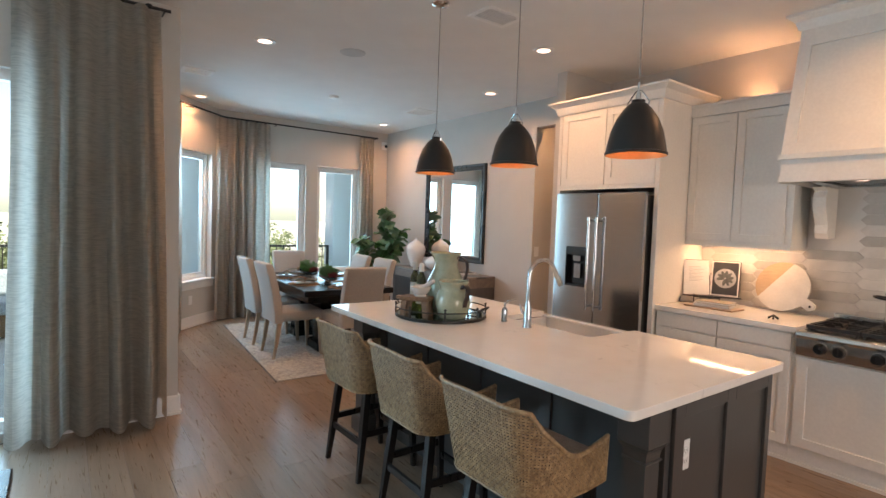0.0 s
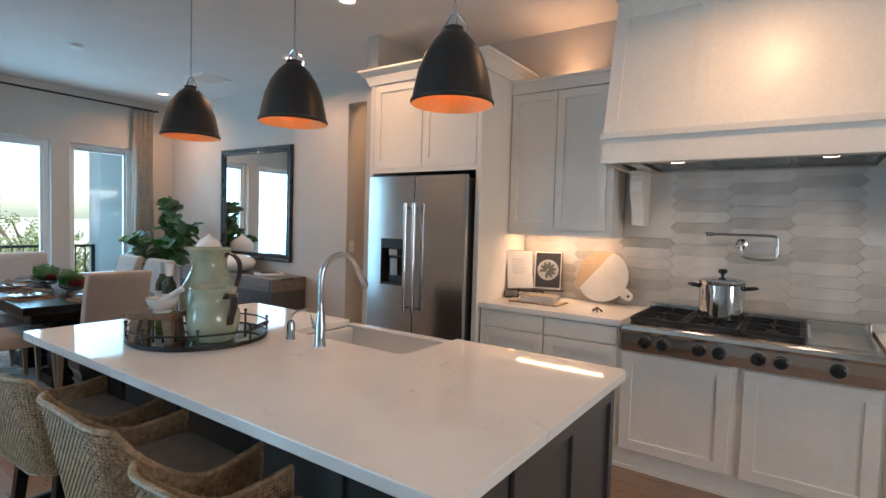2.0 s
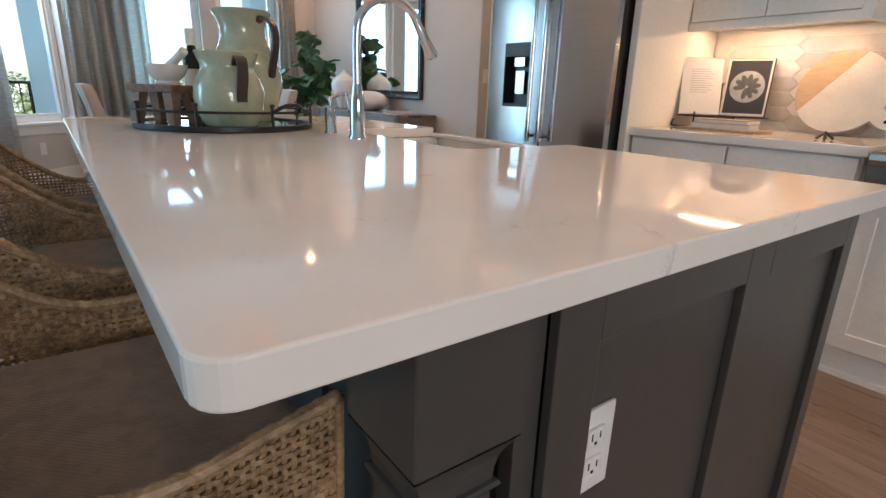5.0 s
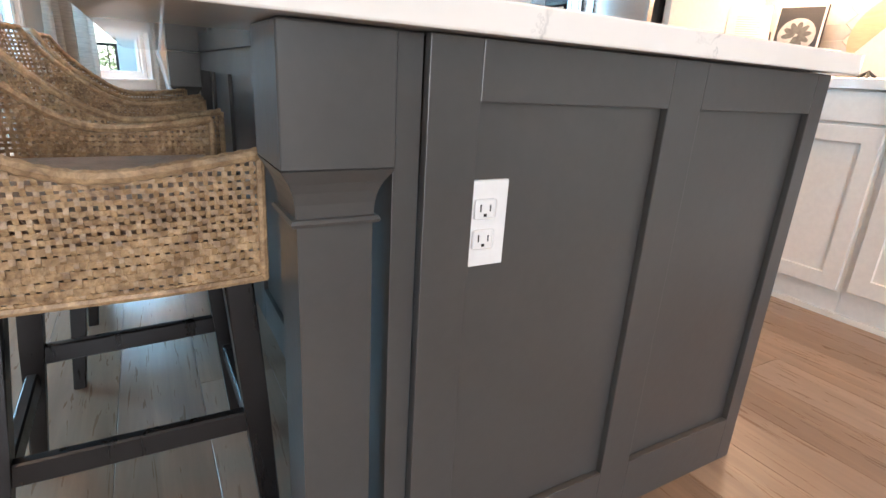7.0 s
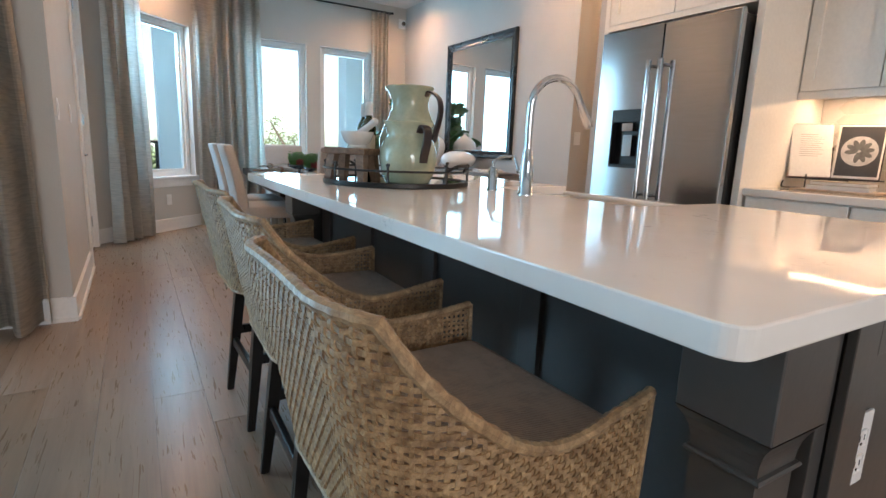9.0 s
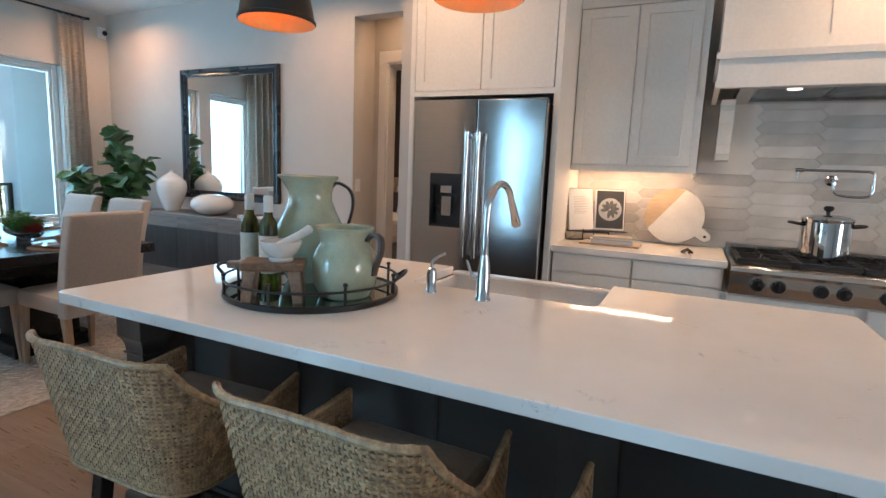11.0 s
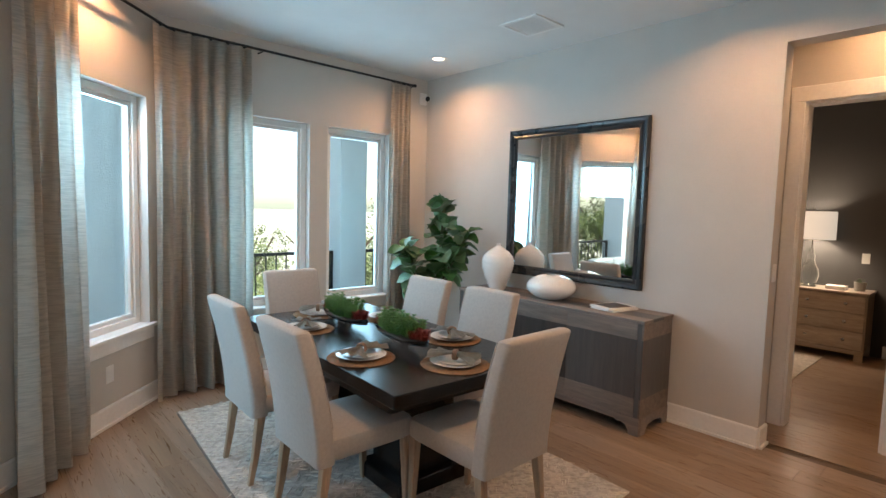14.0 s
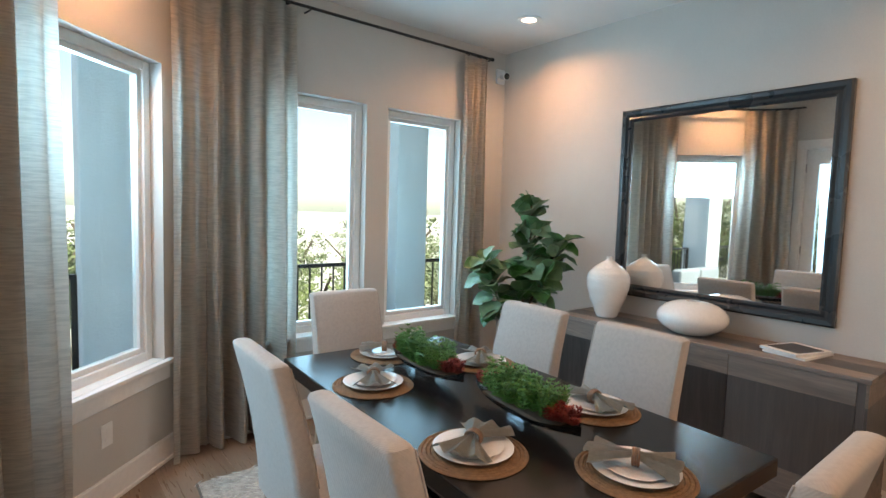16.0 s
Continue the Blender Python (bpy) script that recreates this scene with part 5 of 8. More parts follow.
def bottle(at, label):
    e = thing("oil_bottle", at, label, "bottle", "olive oil bottles on the tray")
    bm = bmesh.new()
    lathe(bm, [(0.0, 0.0), (0.030, 0.0), (0.032, 0.004), (0.032, 0.205), (0.028, 0.228), (0.015, 0.250), (0.0135, 0.288), (0.0, 0.288)], at, 28)
    part("glass_body", bm, M["bottle_glass"], e, smooth=True)
    bm = bmesh.new()
    lathe(bm, [(0.0155, 0.262), (0.0165, 0.264), (0.0165, 0.314), (0.014, 0.319), (0.0, 0.319)], at, 24)
    part("cap", bm, M["paper"], e, "white foil cap", True)
    bm = bmesh.new()
    lathe(bm, [(0.0325, 0.050), (0.0327, 0.051), (0.0327, 0.180), (0.0325, 0.181)], at, 28)
    dead = [f for f in bm.faces if Vector((f.calc_center_median().x - at[0], f.calc_center_median().y - at[1], 0)).normalized().dot(Vector((-0.75, -0.66, 0))) < 0.15]
    bmesh.ops.delete(bm, geom=dead, context="FACES")
    part("label", bm, surface("cream_bottle_label", (0.60, 0.56, 0.47), 0.6, var=0.12, scale=60), e, smooth=True)
    return e


bottle((2.035, 3.238, TZ), "dark olive-oil bottle with white cap and label")
bottle((2.008, 3.122, TZ), "dark olive-oil bottle with white cap and label")
ws = thing("wooden_stand", (1.880, 2.975, TZ), "small rustic wooden riser on the tray", "stand")
boxes("top", [(-0.095, 0.095, -0.062, 0.062, 0.100, 0.125)], M["stand_wood"], ws, 0.005, m=pose(1.880, 2.975, TZ, 0, 0, -55))
for sx in (-1, 1):
    for sy in (-1, 1):
        bm = bmesh.new()
        rows = []
        for z, o, h in ((0.0, 0.012, 0.014), (0.05, 0.006, 0.016), (0.100, 0.0, 0.018)):
            cx, cy = sx * (0.066 + o), sy * (0.036 + o)
            rows.append([bm.verts.new((cx + q * h, cy + k * h, z)) for q, k in ((-1, -1), (1, -1), (1, 1), (-1, 1))])
        for c, d in zip(rows, rows[1:]):
            for k in range(4):
                bm.faces.new((c[k], c[(k + 1) % 4], d[(k + 1) % 4], d[k]))
        bm.faces.new(rows[0])
        bm.faces.new(rows[-1])
        bmesh.ops.transform(bm, matrix=pose(1.880, 2.975, TZ, 0, 0, -55), verts=bm.verts)
        part("leg", bm, M["stand_wood"], ws)
boxes("side_handle", [(-0.14, -0.095, -0.02, 0.02, 0.102, 0.122)], M["stand_wood"], ws, 0.005, m=pose(1.880, 2.975, TZ, 0, 0, -55))
MC = (1.893, 2.958, TZ + 0.1252)
mo = thing("mortar", MC, "white marble mortar bowl with its pestle", "mortar")
bm = bmesh.new()
lathe(bm, [(0.0, 0.0), (0.036, 0.0), (0.038, 0.006), (0.034, 0.012), (0.052, 0.028), (0.064, 0.055), (0.064, 0.063), (0.057, 0.063), (0.046, 0.032), (0.0, 0.018)], MC, 32)
part("bowl", bm, M["marble"], mo, smooth=True)
bm = bmesh.new()
p0, p1 = Vector(MC) + Vector((-0.005, 0.01, 0.04)), Vector(MC) + Vector((0.045, -0.085, 0.108))
tube(bm, [p0.lerp(p1, t) for t in (0, 0.04, 0.2, 0.6, 0.95, 1.0)], [0.006, 0.015, 0.0165, 0.0125, 0.014, 0.007], 14)
part("pestle", bm, M["marble"], mo, smooth=True)

# pendants
def pendant(x, y):
    e = thing("pendant_lamp", (x, y, CEIL), "dark bronze dome pendant lamp with copper lining, lit", "pendant lamp", "pendant lamps over the island")
    zb = 1.860
    bm = bmesh.new()
    prof = [(0.134, 0.0), (0.138, 0.004), (0.138, 0.012), (0.133, 0.014), (0.127, 0.05), (0.114, 0.11), (0.092, 0.165), (0.064, 0.207), (0.040, 0.232), (0.030, 0.238), (0.030, 0.250), (0.0, 0.252)]
    lathe(bm, prof, (x, y, zb), 40)
    part("shade", bm, M["pendant"], e, smooth=True)
    bm = bmesh.new()
    lathe(bm, [(0.134, 0.0), (0.130, 0.013), (0.124, 0.05), (0.111, 0.109), (0.089, 0.162), (0.061, 0.203), (0.037, 0.228), (0.0, 0.232)], (x, y, zb), 40)
    part("shade_lining", bm, M["pendant_in"], e, "glowing copper inside of the shade", True)
    bm = bmesh.new()
    lathe(bm, [(0.0, -0.075), (0.018, -0.07), (0.030, -0.045), (0.030, -0.03), (0.016, 0.0), (0.014, 0.03), (0.0, 0.03)], (x, y, zb + 0.205), 20)
    part("bulb", bm, M["bulb_on"], e, smooth=True)
    bm = bmesh.new()
    for s in (-1, 1):
        tube(bm, [(x, y + s * 0.052, zb + 0.222), (x, y + s * 0.056, zb + 0.240), (x, y + s * 0.015, zb + 0.292), (x, y, zb + 0.296)], 0.0035, 8)
    tube(bm, [(x, y, zb + 0.252), (x, y, zb + 0.285), (x, y, zb + 0.286), (x, y, zb + 0.33)], [0.012, 0.012, 0.006, 0.005], 12)
    part("yoke", bm, M["chrome"], e, "polished metal yoke", True)
    bm = bmesh.new()
    tube(bm, [(x, y, zb + 0.32), (x, y, CEIL - 0.02)], 0.0032, 8)
    part("cord", bm, surface("grey_cord", (0.30, 0.28, 0.25), 0.7), e, smooth=True)
    bm = bmesh.new()
    lathe(bm, [(0.0, -0.028), (0.012, -0.028), (0.05, -0.022), (0.062, -0.010), (0.062, 0.0)], (x, y, CEIL), 28)
    part("canopy", bm, M["chrome"], e, smooth=True)
    return e


for x, y in PENDANTS:
    pendant(x, y)


# woven counter stools
def stool_path(n):
    """The shell's plan: from one arm's front round the back to the other's, with distances."""
    pts = []
    fx, bx, hw, r = 0.195, -0.250, 0.262, 0.125
    pts.append(Vector((fx, -hw + 0.012)))
    pts.append(Vector((0.05, -hw)))
    for k in range(0, 19):
        a = radians(270 - 5 * k)
        pts.append(Vector((bx + r + r * math.cos(a), -hw + r + r * math.sin(a))))
    for k in range(0, 19):
        a = radians(180 - 5 * k)
        pts.append(Vector((bx + r + r * math.cos(a), hw - r + r * math.sin(a))))
    pts.append(Vector((0.05, hw)))
    pts.append(Vector((fx, hw - 0.012)))
    d = [0.0]
    for a, b in zip(pts, pts[1:]):
        d.append(d[-1] + (b - a).length)
    out = []
    for i in range(n + 1):
        s = d[-1] * i / n
        j = max(k for k in range(len(d) - 1) if d[k] <= s + 1e-9)
        t = (s - d[j]) / max(1e-9, d[j + 1] - d[j])
        out.append(pts[j].lerp(pts[j + 1], t))
    return out, d[-1]


NV = 112
PATHQ, PLEN = stool_path(NV * 2)


def stool_top(i):
    """Rim height at step i of the path."""
    u = abs(i / (NV * 2) - 0.5) * 2
    q = min(1, max(0, (u - 0.34) / 0.40))
    k = min(1.0, q / 0.12) * 0.06 * (1 - q) + 1 - (1 - q) ** 2.1
    arch = 0.010 * math.cos(min(1, u / 0.36) * math.pi / 2)
    return 0.892 + arch - 0.198 * min(1.0, k) + 0.022 * max(0, (u - 0.74) / 0.26) ** 1.3


def stool_point(i, z, push=0.0):
    a, b = PATHQ[max(0, i - 1)], PATHQ[min(NV * 2, i + 1)]
    d = (b - a).normalized()
    out = Vector((-d.y, d.x))
    if out.dot(PATHQ[i] - Vector((0.05, 0))) < 0:
        out = -out
    p = PATHQ[i]
    back = max(0, min(1, (0.10 - p.x) / 0.25))
    lean = 0.055 * back * ((z - 0.58) / 0.34) - 0.012 * (1 - (z - 0.58) / 0.34)
    q = p + out * (push + lean)
    return Vector((q.x, q.y, z)), Vector((out.x, out.y, 0)), Vector((d.x, d.y, 0))


def weave_mesh():
    verts, faces = [], []
    def strand(rows):
        base = len(verts)
        for r in rows:
            verts.extend(r)
        for i in range(len(rows) - 1):
            a, b = base + 4 * i, base + 4 * (i + 1)
            for k in range(4):
                q = (k + 1) % 4
                faces.append((a + k, a + q, b + q, b + k))
        faces.append((base, base + 1, base + 2, base + 3))
        e = base + 4 * (len(rows) - 1)
        faces.append((e + 3, e + 2, e + 1, e))
    step, amp = 0.0112, 0.0017
    rnd = random.Random(5)
    nrow = 33
    for j in range(nrow):
        z0 = 0.540 + j * step
        run = []
        h = 0.0033 if j > 6 else 0.0048
        for i in range(NV * 2 + 1):
            z = z0 + 0.0012 * math.sin(i * 0.21 + j * 1.7) - 0.018 * max(0, 0.3 - abs(i / (NV * 2) - 0.5)) * max(0, 1 - j / 8)
            if z > stool_top(i) - 0.004:
                if len(run) > 3:
                    strand(run)
                run = []
                continue
            w = math.cos(math.pi * (i / 2 + (j % 2))) * amp
            p, o, d = stool_point(i, z, w)
            t = 0.0012
            run.append([tuple(p + o * t + Vector((0, 0, h))), tuple(p + o * t - Vector((0, 0, h))), tuple(p - o * t - Vector((0, 0, h))), tuple(p - o * t + Vector((0, 0, h)))])
        if len(run) > 3:
            strand(run)
    for v in range(NV + 1):
        i = min(NV * 2, v * 2)
        top = stool_top(i)
        run = []
        n = int((top - 0.532) / (step / 2))
        hw = 0.0029 if v % 4 else 0.0036
        for k in range(n + 1):
            z = 0.532 + k * (top - 0.532) / n
            w = -math.cos(math.pi * ((z - 0.540) / step + (v % 2))) * amp
            p, o, d = stool_point(i, z, w)
            t = 0.0012
            run.append([tuple(p + o * t + d * hw), tuple(p + o * t - d * hw), tuple(p - o * t - d * hw), tuple(p - o * t + d * hw)])
        strand(run)
    me = bpy.data.meshes.new("woven_shell")
    me.from_pydata(verts, [], faces)
    me.update()
    me.materials.append(M["rattan"])
    return me


def counter_stool():
    e = thing("counter_stool", (0, 0, 0), "woven rattan counter stool with black wooden legs", "bar stool", "counter stools at the island")
    sh = new("woven_shell", weave_mesh())
    sh.parent = e
    sh["kind"] = "stuff"
    bm = bmesh.new()
    rim, rr = [], []
    for i in range(NV * 2 + 1):
        p, o, d = stool_point(i, stool_top(i), 0)
        rim.append(p)
        rr.append(0.0088 + 0.0010 * math.sin(i * 1.9))
    tube(bm, rim, rr, 8)
    for i in (0, NV * 2):
        tube(bm, [stool_point(i, z)[0] for z in (0.532, 0.61, 0.65, stool_top(i))], 0.0065, 8)
    part("rim", bm, M["rattan"], e, "wrapped rattan rim", True)
    bm = bmesh.new()
    tube(bm, [stool_point(i, 0.535)[0] for i in range(0, NV * 2 + 1, 2)], 0.0065, 8)
    part("lower_rim", bm, M["rattan"], e, smooth=True)
    boxes("seat_cushion", [(-0.165, 0.19, -0.215, 0.215, 0.585, 0.650)], M["seat_pad"], e, 0.022, "brown upholstered seat cushion")
    boxes("seat_frame", [(-0.17, 0.18, -0.20, 0.20, 0.545, 0.584)], M["black_leg"], e, 0.004)
    feet = {}
    for sx, fx, tx in ((-1, -0.195, -0.135), (1, 0.195, 0.160)):
        for sy in (-1, 1):
            bm = bmesh.new()
            a, b = Vector((fx, sy * 0.195, 0)), Vector((tx, sy * (0.165 if sx < 0 else 0.19), 0.546))
            rows = []
            for p, r in ((a, 0.014), (a.lerp(b, 0.55), 0.019), (b, 0.021)):
                rows.append([bm.verts.new(p + Vector((q * r, s * r, 0))) for q, s in ((-1, -1), (1, -1), (1, 1), (-1, 1))])
            for c, d in zip(rows, rows[1:]):
                for k in range(4):
                    bm.faces.new((c[k], c[(k + 1) % 4], d[(k + 1) % 4], d[k]))
            bm.faces.new(rows[0])
            bm.faces.new(rows[-1])
            bmesh.ops.bevel(bm, geom=[q for q in bm.edges if abs(q.verts[0].co.z - q.verts[1].co.z) > 0.05], offset=0.004, segments=1, affect="EDGES")
            part("leg", bm, M["black_leg"], e)
            feet[sx, sy] = (a, b)
    for nm, a, b, z in (("stretcher", (-1, -1), (1, -1), 0.27), ("stretcher", (-1, 1), (1, 1), 0.27), ("stretcher", (-1, -1), (-1, 1), 0.22), ("footrest", (1, -1), (1, 1), 0.20)):
        p, q = feet[a][0].lerp(feet[a][1], z / 0.546), feet[b][0].lerp(feet[b][1], z / 0.546)
        d = (q - p).normalized()
        bm = bmesh.new()
        box(bm, 0.012, (q - p).length - 0.012, -0.010, 0.010, -0.019, 0.019, bevel=0.003, m=frame_matrix(p, d, Vector((-d.y, d.x, 0))), seg=1)
        part(nm, bm, M["black_leg"], e)
    return e


STOOLS = [(1.635, 3.08, 2), (1.63, 2.40, -1), (1.585, 1.70, 1)]
st = counter_stool()
st.matrix_basis = pose(STOOLS[0][0], STOOLS[0][1], 0, 0, 0, STOOLS[0][2])
for x, y, rz in STOOLS[1:]:
    copy_thing(st, pose(x, y, 0, 0, 0, rz))


# ---- dining ----
# rug: a slightly skewed woven sheet with tufts
def rug():
    e = thing("rug", (2.6, 6.3, 0.0), "beige flat-woven wool rug with a raised lattice", "rug")
    c = [Vector(p) for p in ((1.66, 4.915, 0), (3.47, 4.965, 0), (3.62, 7.72, 0), (1.87, 7.69, 0))]
    def at(u, v):
        return c[0].lerp(c[1], u).lerp(c[3].lerp(c[2], u), v)
    bm = bmesh.new()
    nu, nv = 40, 60
    rnd = random.Random(3)
    grid = [[bm.verts.new(at(u / nu, v / nv) + Vector((0, 0, 0.0085 + 0.0012 * rnd.random()))) for u in range(nu + 1)] for v in range(nv + 1)]
    for v in range(nv):
        for u in range(nu):
            bm.faces.new((grid[v][u], grid[v][u + 1], grid[v + 1][u + 1], grid[v + 1][u]))
    edge = [grid[0][u] for u in range(nu + 1)] + [grid[v][nu] for v in range(1, nv + 1)] + [grid[nv][u] for u in range(nu - 1, -1, -1)] + [grid[v][0] for v in range(nv - 1, 0, -1)]
    low = [bm.verts.new((p.co.x, p.co.y, 0.0006)) for p in edge]
    for k in range(len(edge)):
        q = (k + 1) % len(edge)
        bm.faces.new((edge[k], edge[q], low[q], low[k]))
    part("field", bm, M["rug"], e)
    verts, faces = [], []
    for k in range(2600):
        u, v = rnd.random(), rnd.random()
        p = at(u, v)
        a = radians(rnd.choice((38, 142)) + rnd.uniform(-14, 14))
        d, n = Vector((math.cos(a), math.sin(a), 0)), Vector((-math.sin(a), math.cos(a), 0))
        L_, W_, H_ = rnd.uniform(0.02, 0.05), rnd.uniform(0.004, 0.007), rnd.uniform(0.012, 0.0165)
        b = len(verts)
        for s, t, z in ((-L_, 0, 0.008), (0, -W_, 0.009), (L_, 0, 0.008), (0, W_, 0.009), (-L_ * 0.4, 0, H_), (L_ * 0.4, 0, H_)):
            verts.append(tuple(p + d * s + n * t + Vector((0, 0, z))))
        faces += [(b, b + 1, b + 4), (b + 1, b + 5, b + 4), (b + 1, b + 2, b + 5), (b + 2, b + 3, b + 5), (b + 3, b + 4, b + 5), (b + 3, b, b + 4)]
    me = bpy.data.meshes.new("tuft_layer")
    me.from_pydata(verts, [], faces)
    me.materials.append(fabric("cream_rug_tufts", (0.62, 0.575, 0.51), 200, var=0.2, slub_scale=40))
    tu = new("tuft_layer", me)
    tu.parent, tu.matrix_parent_inverse = e, e.matrix_basis.inverted()
    tu["kind"] = "stuff"
    bm = bmesh.new()
    tube(bm, [at(0, v / 40) + Vector((-0.004, 0, 0.007)) for v in range(41)], 0.007, 6)
    part("binding", bm, fabric("dark_rug_binding", (0.14, 0.125, 0.11), 300, slub_scale=80, slub_mix=0.5), e, "dark stitched rug edge", True)
    return e


rug()

# table
TT = (2.658, 6.30, 0)
tb = thing("dining_table", TT, "black-stained rectangular dining table on a heavy pedestal base", "table")
mt = pose(*TT, 0, 0, -3.2)
boxes("tabletop", [(-0.515, 0.515, -0.97, 0.97, 0.695, 0.76)], M["table_black"], tb, 0.006, m=mt)
boxes("apron", [(-0.42, 0.42, -0.80, 0.80, 0.60, 0.694)], M["table_black"], tb, 0.004, m=mt)
for s in (-1, 1):
    boxes("pedestal", [(-0.185, 0.185, s * 0.42 - 0.14, s * 0.42 + 0.14, 0.11, 0.60)], M["table_black"], tb, 0.006, m=mt)
    boxes("foot", [(-0.24, 0.24, s * 0.42 - 0.20, s * 0.42 + 0.20, 0.0175, 0.110)], M["table_black"], tb, 0.010, m=mt)
boxes("stretcher", [(-0.10, 0.10, -0.28, 0.28, 0.12, 0.26)], M["table_black"], tb, 0.004, m=mt)


# parsons chairs: local x is the way the chair faces
def soft_block(bm, rows, n=2):
    """Lofted rectangles: each row is (centre, half width y, half thickness along n-vector x)."""
    rings = []
    for c, hy, hx, r in rows:
        ring = []
        for sx, sy, a0 in ((1, 1, 0), (-1, 1, 90), (-1, -1, 180), (1, -1, 270)):
            for k in range(5):
                a = radians(a0 + 22.5 * k)
                ring.append(bm.verts.new((c[0] + sx * (hx - r) + r * math.cos(a), c[1] + sy * (hy - r) + r * math.sin(a), c[2])))
        rings.append(ring)
    for a, b in zip(rings, rings[1:]):
        for k in range(len(a)):
            q = (k + 1) % len(a)
            bm.faces.new((a[k], a[q], b[q], b[k]))
    bm.faces.new(rings[0][::-1])
    bm.faces.new(rings[-1])


def dining_chair():
    e = thing("dining_chair", (0, 0, 0), "oatmeal linen upholstered dining chair with pale oak legs", "chair", "chairs round the dining table")
    bm = bmesh.new()
    rows = []
    for z, hy, dx, hx in ((0.395, 0.222, 0, 0.245), (0.405, 0.228, 0, 0.252), (0.44, 0.230, 0, 0.255), (0.475, 0.230, 0, 0.255), (0.492, 0.222, 0, 0.247), (0.500, 0.20, 0, 0.225), (0.503, 0.12, 0, 0.14)):
        rows.append(((0.035 + dx, 0, z), hy, hx, min(0.045, hx * 0.4)))
    soft_block(bm, rows)
    part("seat", bm, M["chair"], e, smooth=True)
    bm = bmesh.new()
    rows = []
    for k in range(12):
        t = k / 11
        z = 0.38 + (0.998 - 0.38) * t
        x = -0.215 - 0.115 * t ** 1.6
        hx = 0.048 - 0.010 * t
        rows.append(((x, 0, z), 0.232 - 0.004 * t, hx, 0.022))
    rows += [((-0.332, 0, 1.008), 0.226, 0.033, 0.022), ((-0.334, 0, 1.015), 0.212, 0.022, 0.018), ((-0.335, 0, 1.018), 0.19, 0.009, 0.006)]
    soft_block(bm, rows)
    part("backrest", bm, M["chair"], e, smooth=True)
    for s in (-1, 1):
        bm = bmesh.new()
        tube(bm, [(-0.215 - 0.115 * (k / 11) ** 1.6 + 0.046 - 0.010 * k / 11, s * (0.226 - 0.004 * k / 11), 0.38 + 0.618 * k / 11) for k in range(3, 12)], 0.003, 6)
        part("piping", bm, M["chair"], e, smooth=True)
    for sx, a, b in ((-1, -0.265, -0.205), (1, 0.262, 0.245)):
        for sy in (-1, 1):
            bm = bmesh.new()
            soft_block(bm, [((a, sy * 0.205, 0.0), 0.014, 0.014, 0.004), ((a * 0.55 + b * 0.45, sy * 0.205, 0.15), 0.018, 0.018, 0.005), ((b, sy * 0.203, 0.405), 0.024, 0.024, 0.006)])
            part("leg", bm, M["pale_leg"], e, "pale oak tapered leg")
    return e


CHAIRS = [(2.142, 5.85, -1), (2.147, 6.565, -2), (2.61, 5.345, 90), (3.075, 6.00, 179), (3.095, 6.67, 178), (2.73, 7.33, -92)]
CZ = 0.0125
ch = dining_chair()
ch.matrix_basis = pose(CHAIRS[0][0], CHAIRS[0][1], CZ, 0, 0, CHAIRS[0][2])
for x, y, rz in CHAIRS[1:]:
    copy_thing(ch, pose(x, y, CZ, 0, 0, rz))

# place settings
TZT = 0.7605
SETTINGS = [(2.30, 5.93, 0), (2.37, 6.68, 20), (2.62, 5.535, 60), (2.97, 5.93, 180), (3.01, 6.66, 200), (2.67, 7.06, 270)]


def placemat(at):
    bm = bmesh.new()
    prof = [(0.0, 0.0), (0.180, 0.0)]
    r = 0.183
    top = []
    k = 0
    while r > 0.004:
        top += [(r, 0.0025 + (0.0035 if k % 2 else 0.0)), (r - 0.003, 0.0055 + (0.002 if k % 2 else 0.0))]
        r -= 0.0072
        k += 1
    lathe(bm, prof + top + [(0.0, 0.006)], at, 40)
    return tagged(part("placemat", bm, M["woven_mat"], smooth=False), "round woven seagrass placemat on the table", "placemat", "place settings")


def plate(at):
    bm = bmesh.new()
    lathe(bm, [(0.0, 0.0), (0.085, 0.0), (0.09, 0.003), (0.132, 0.013), (0.135, 0.016), (0.131, 0.0165), (0.092, 0.008), (0.0, 0.006)], at, 44)
    lathe(bm, [(0.045, 0.0065), (0.06, 0.0065), (0.098, 0.017), (0.101, 0.020), (0.097, 0.0205), (0.062, 0.011), (0.0, 0.0095)], at, 44)
    return tagged(part("plate", bm, M["white_ceramic"], smooth=True), "white stoneware dinner and salad plates stacked", "plate", "place settings")


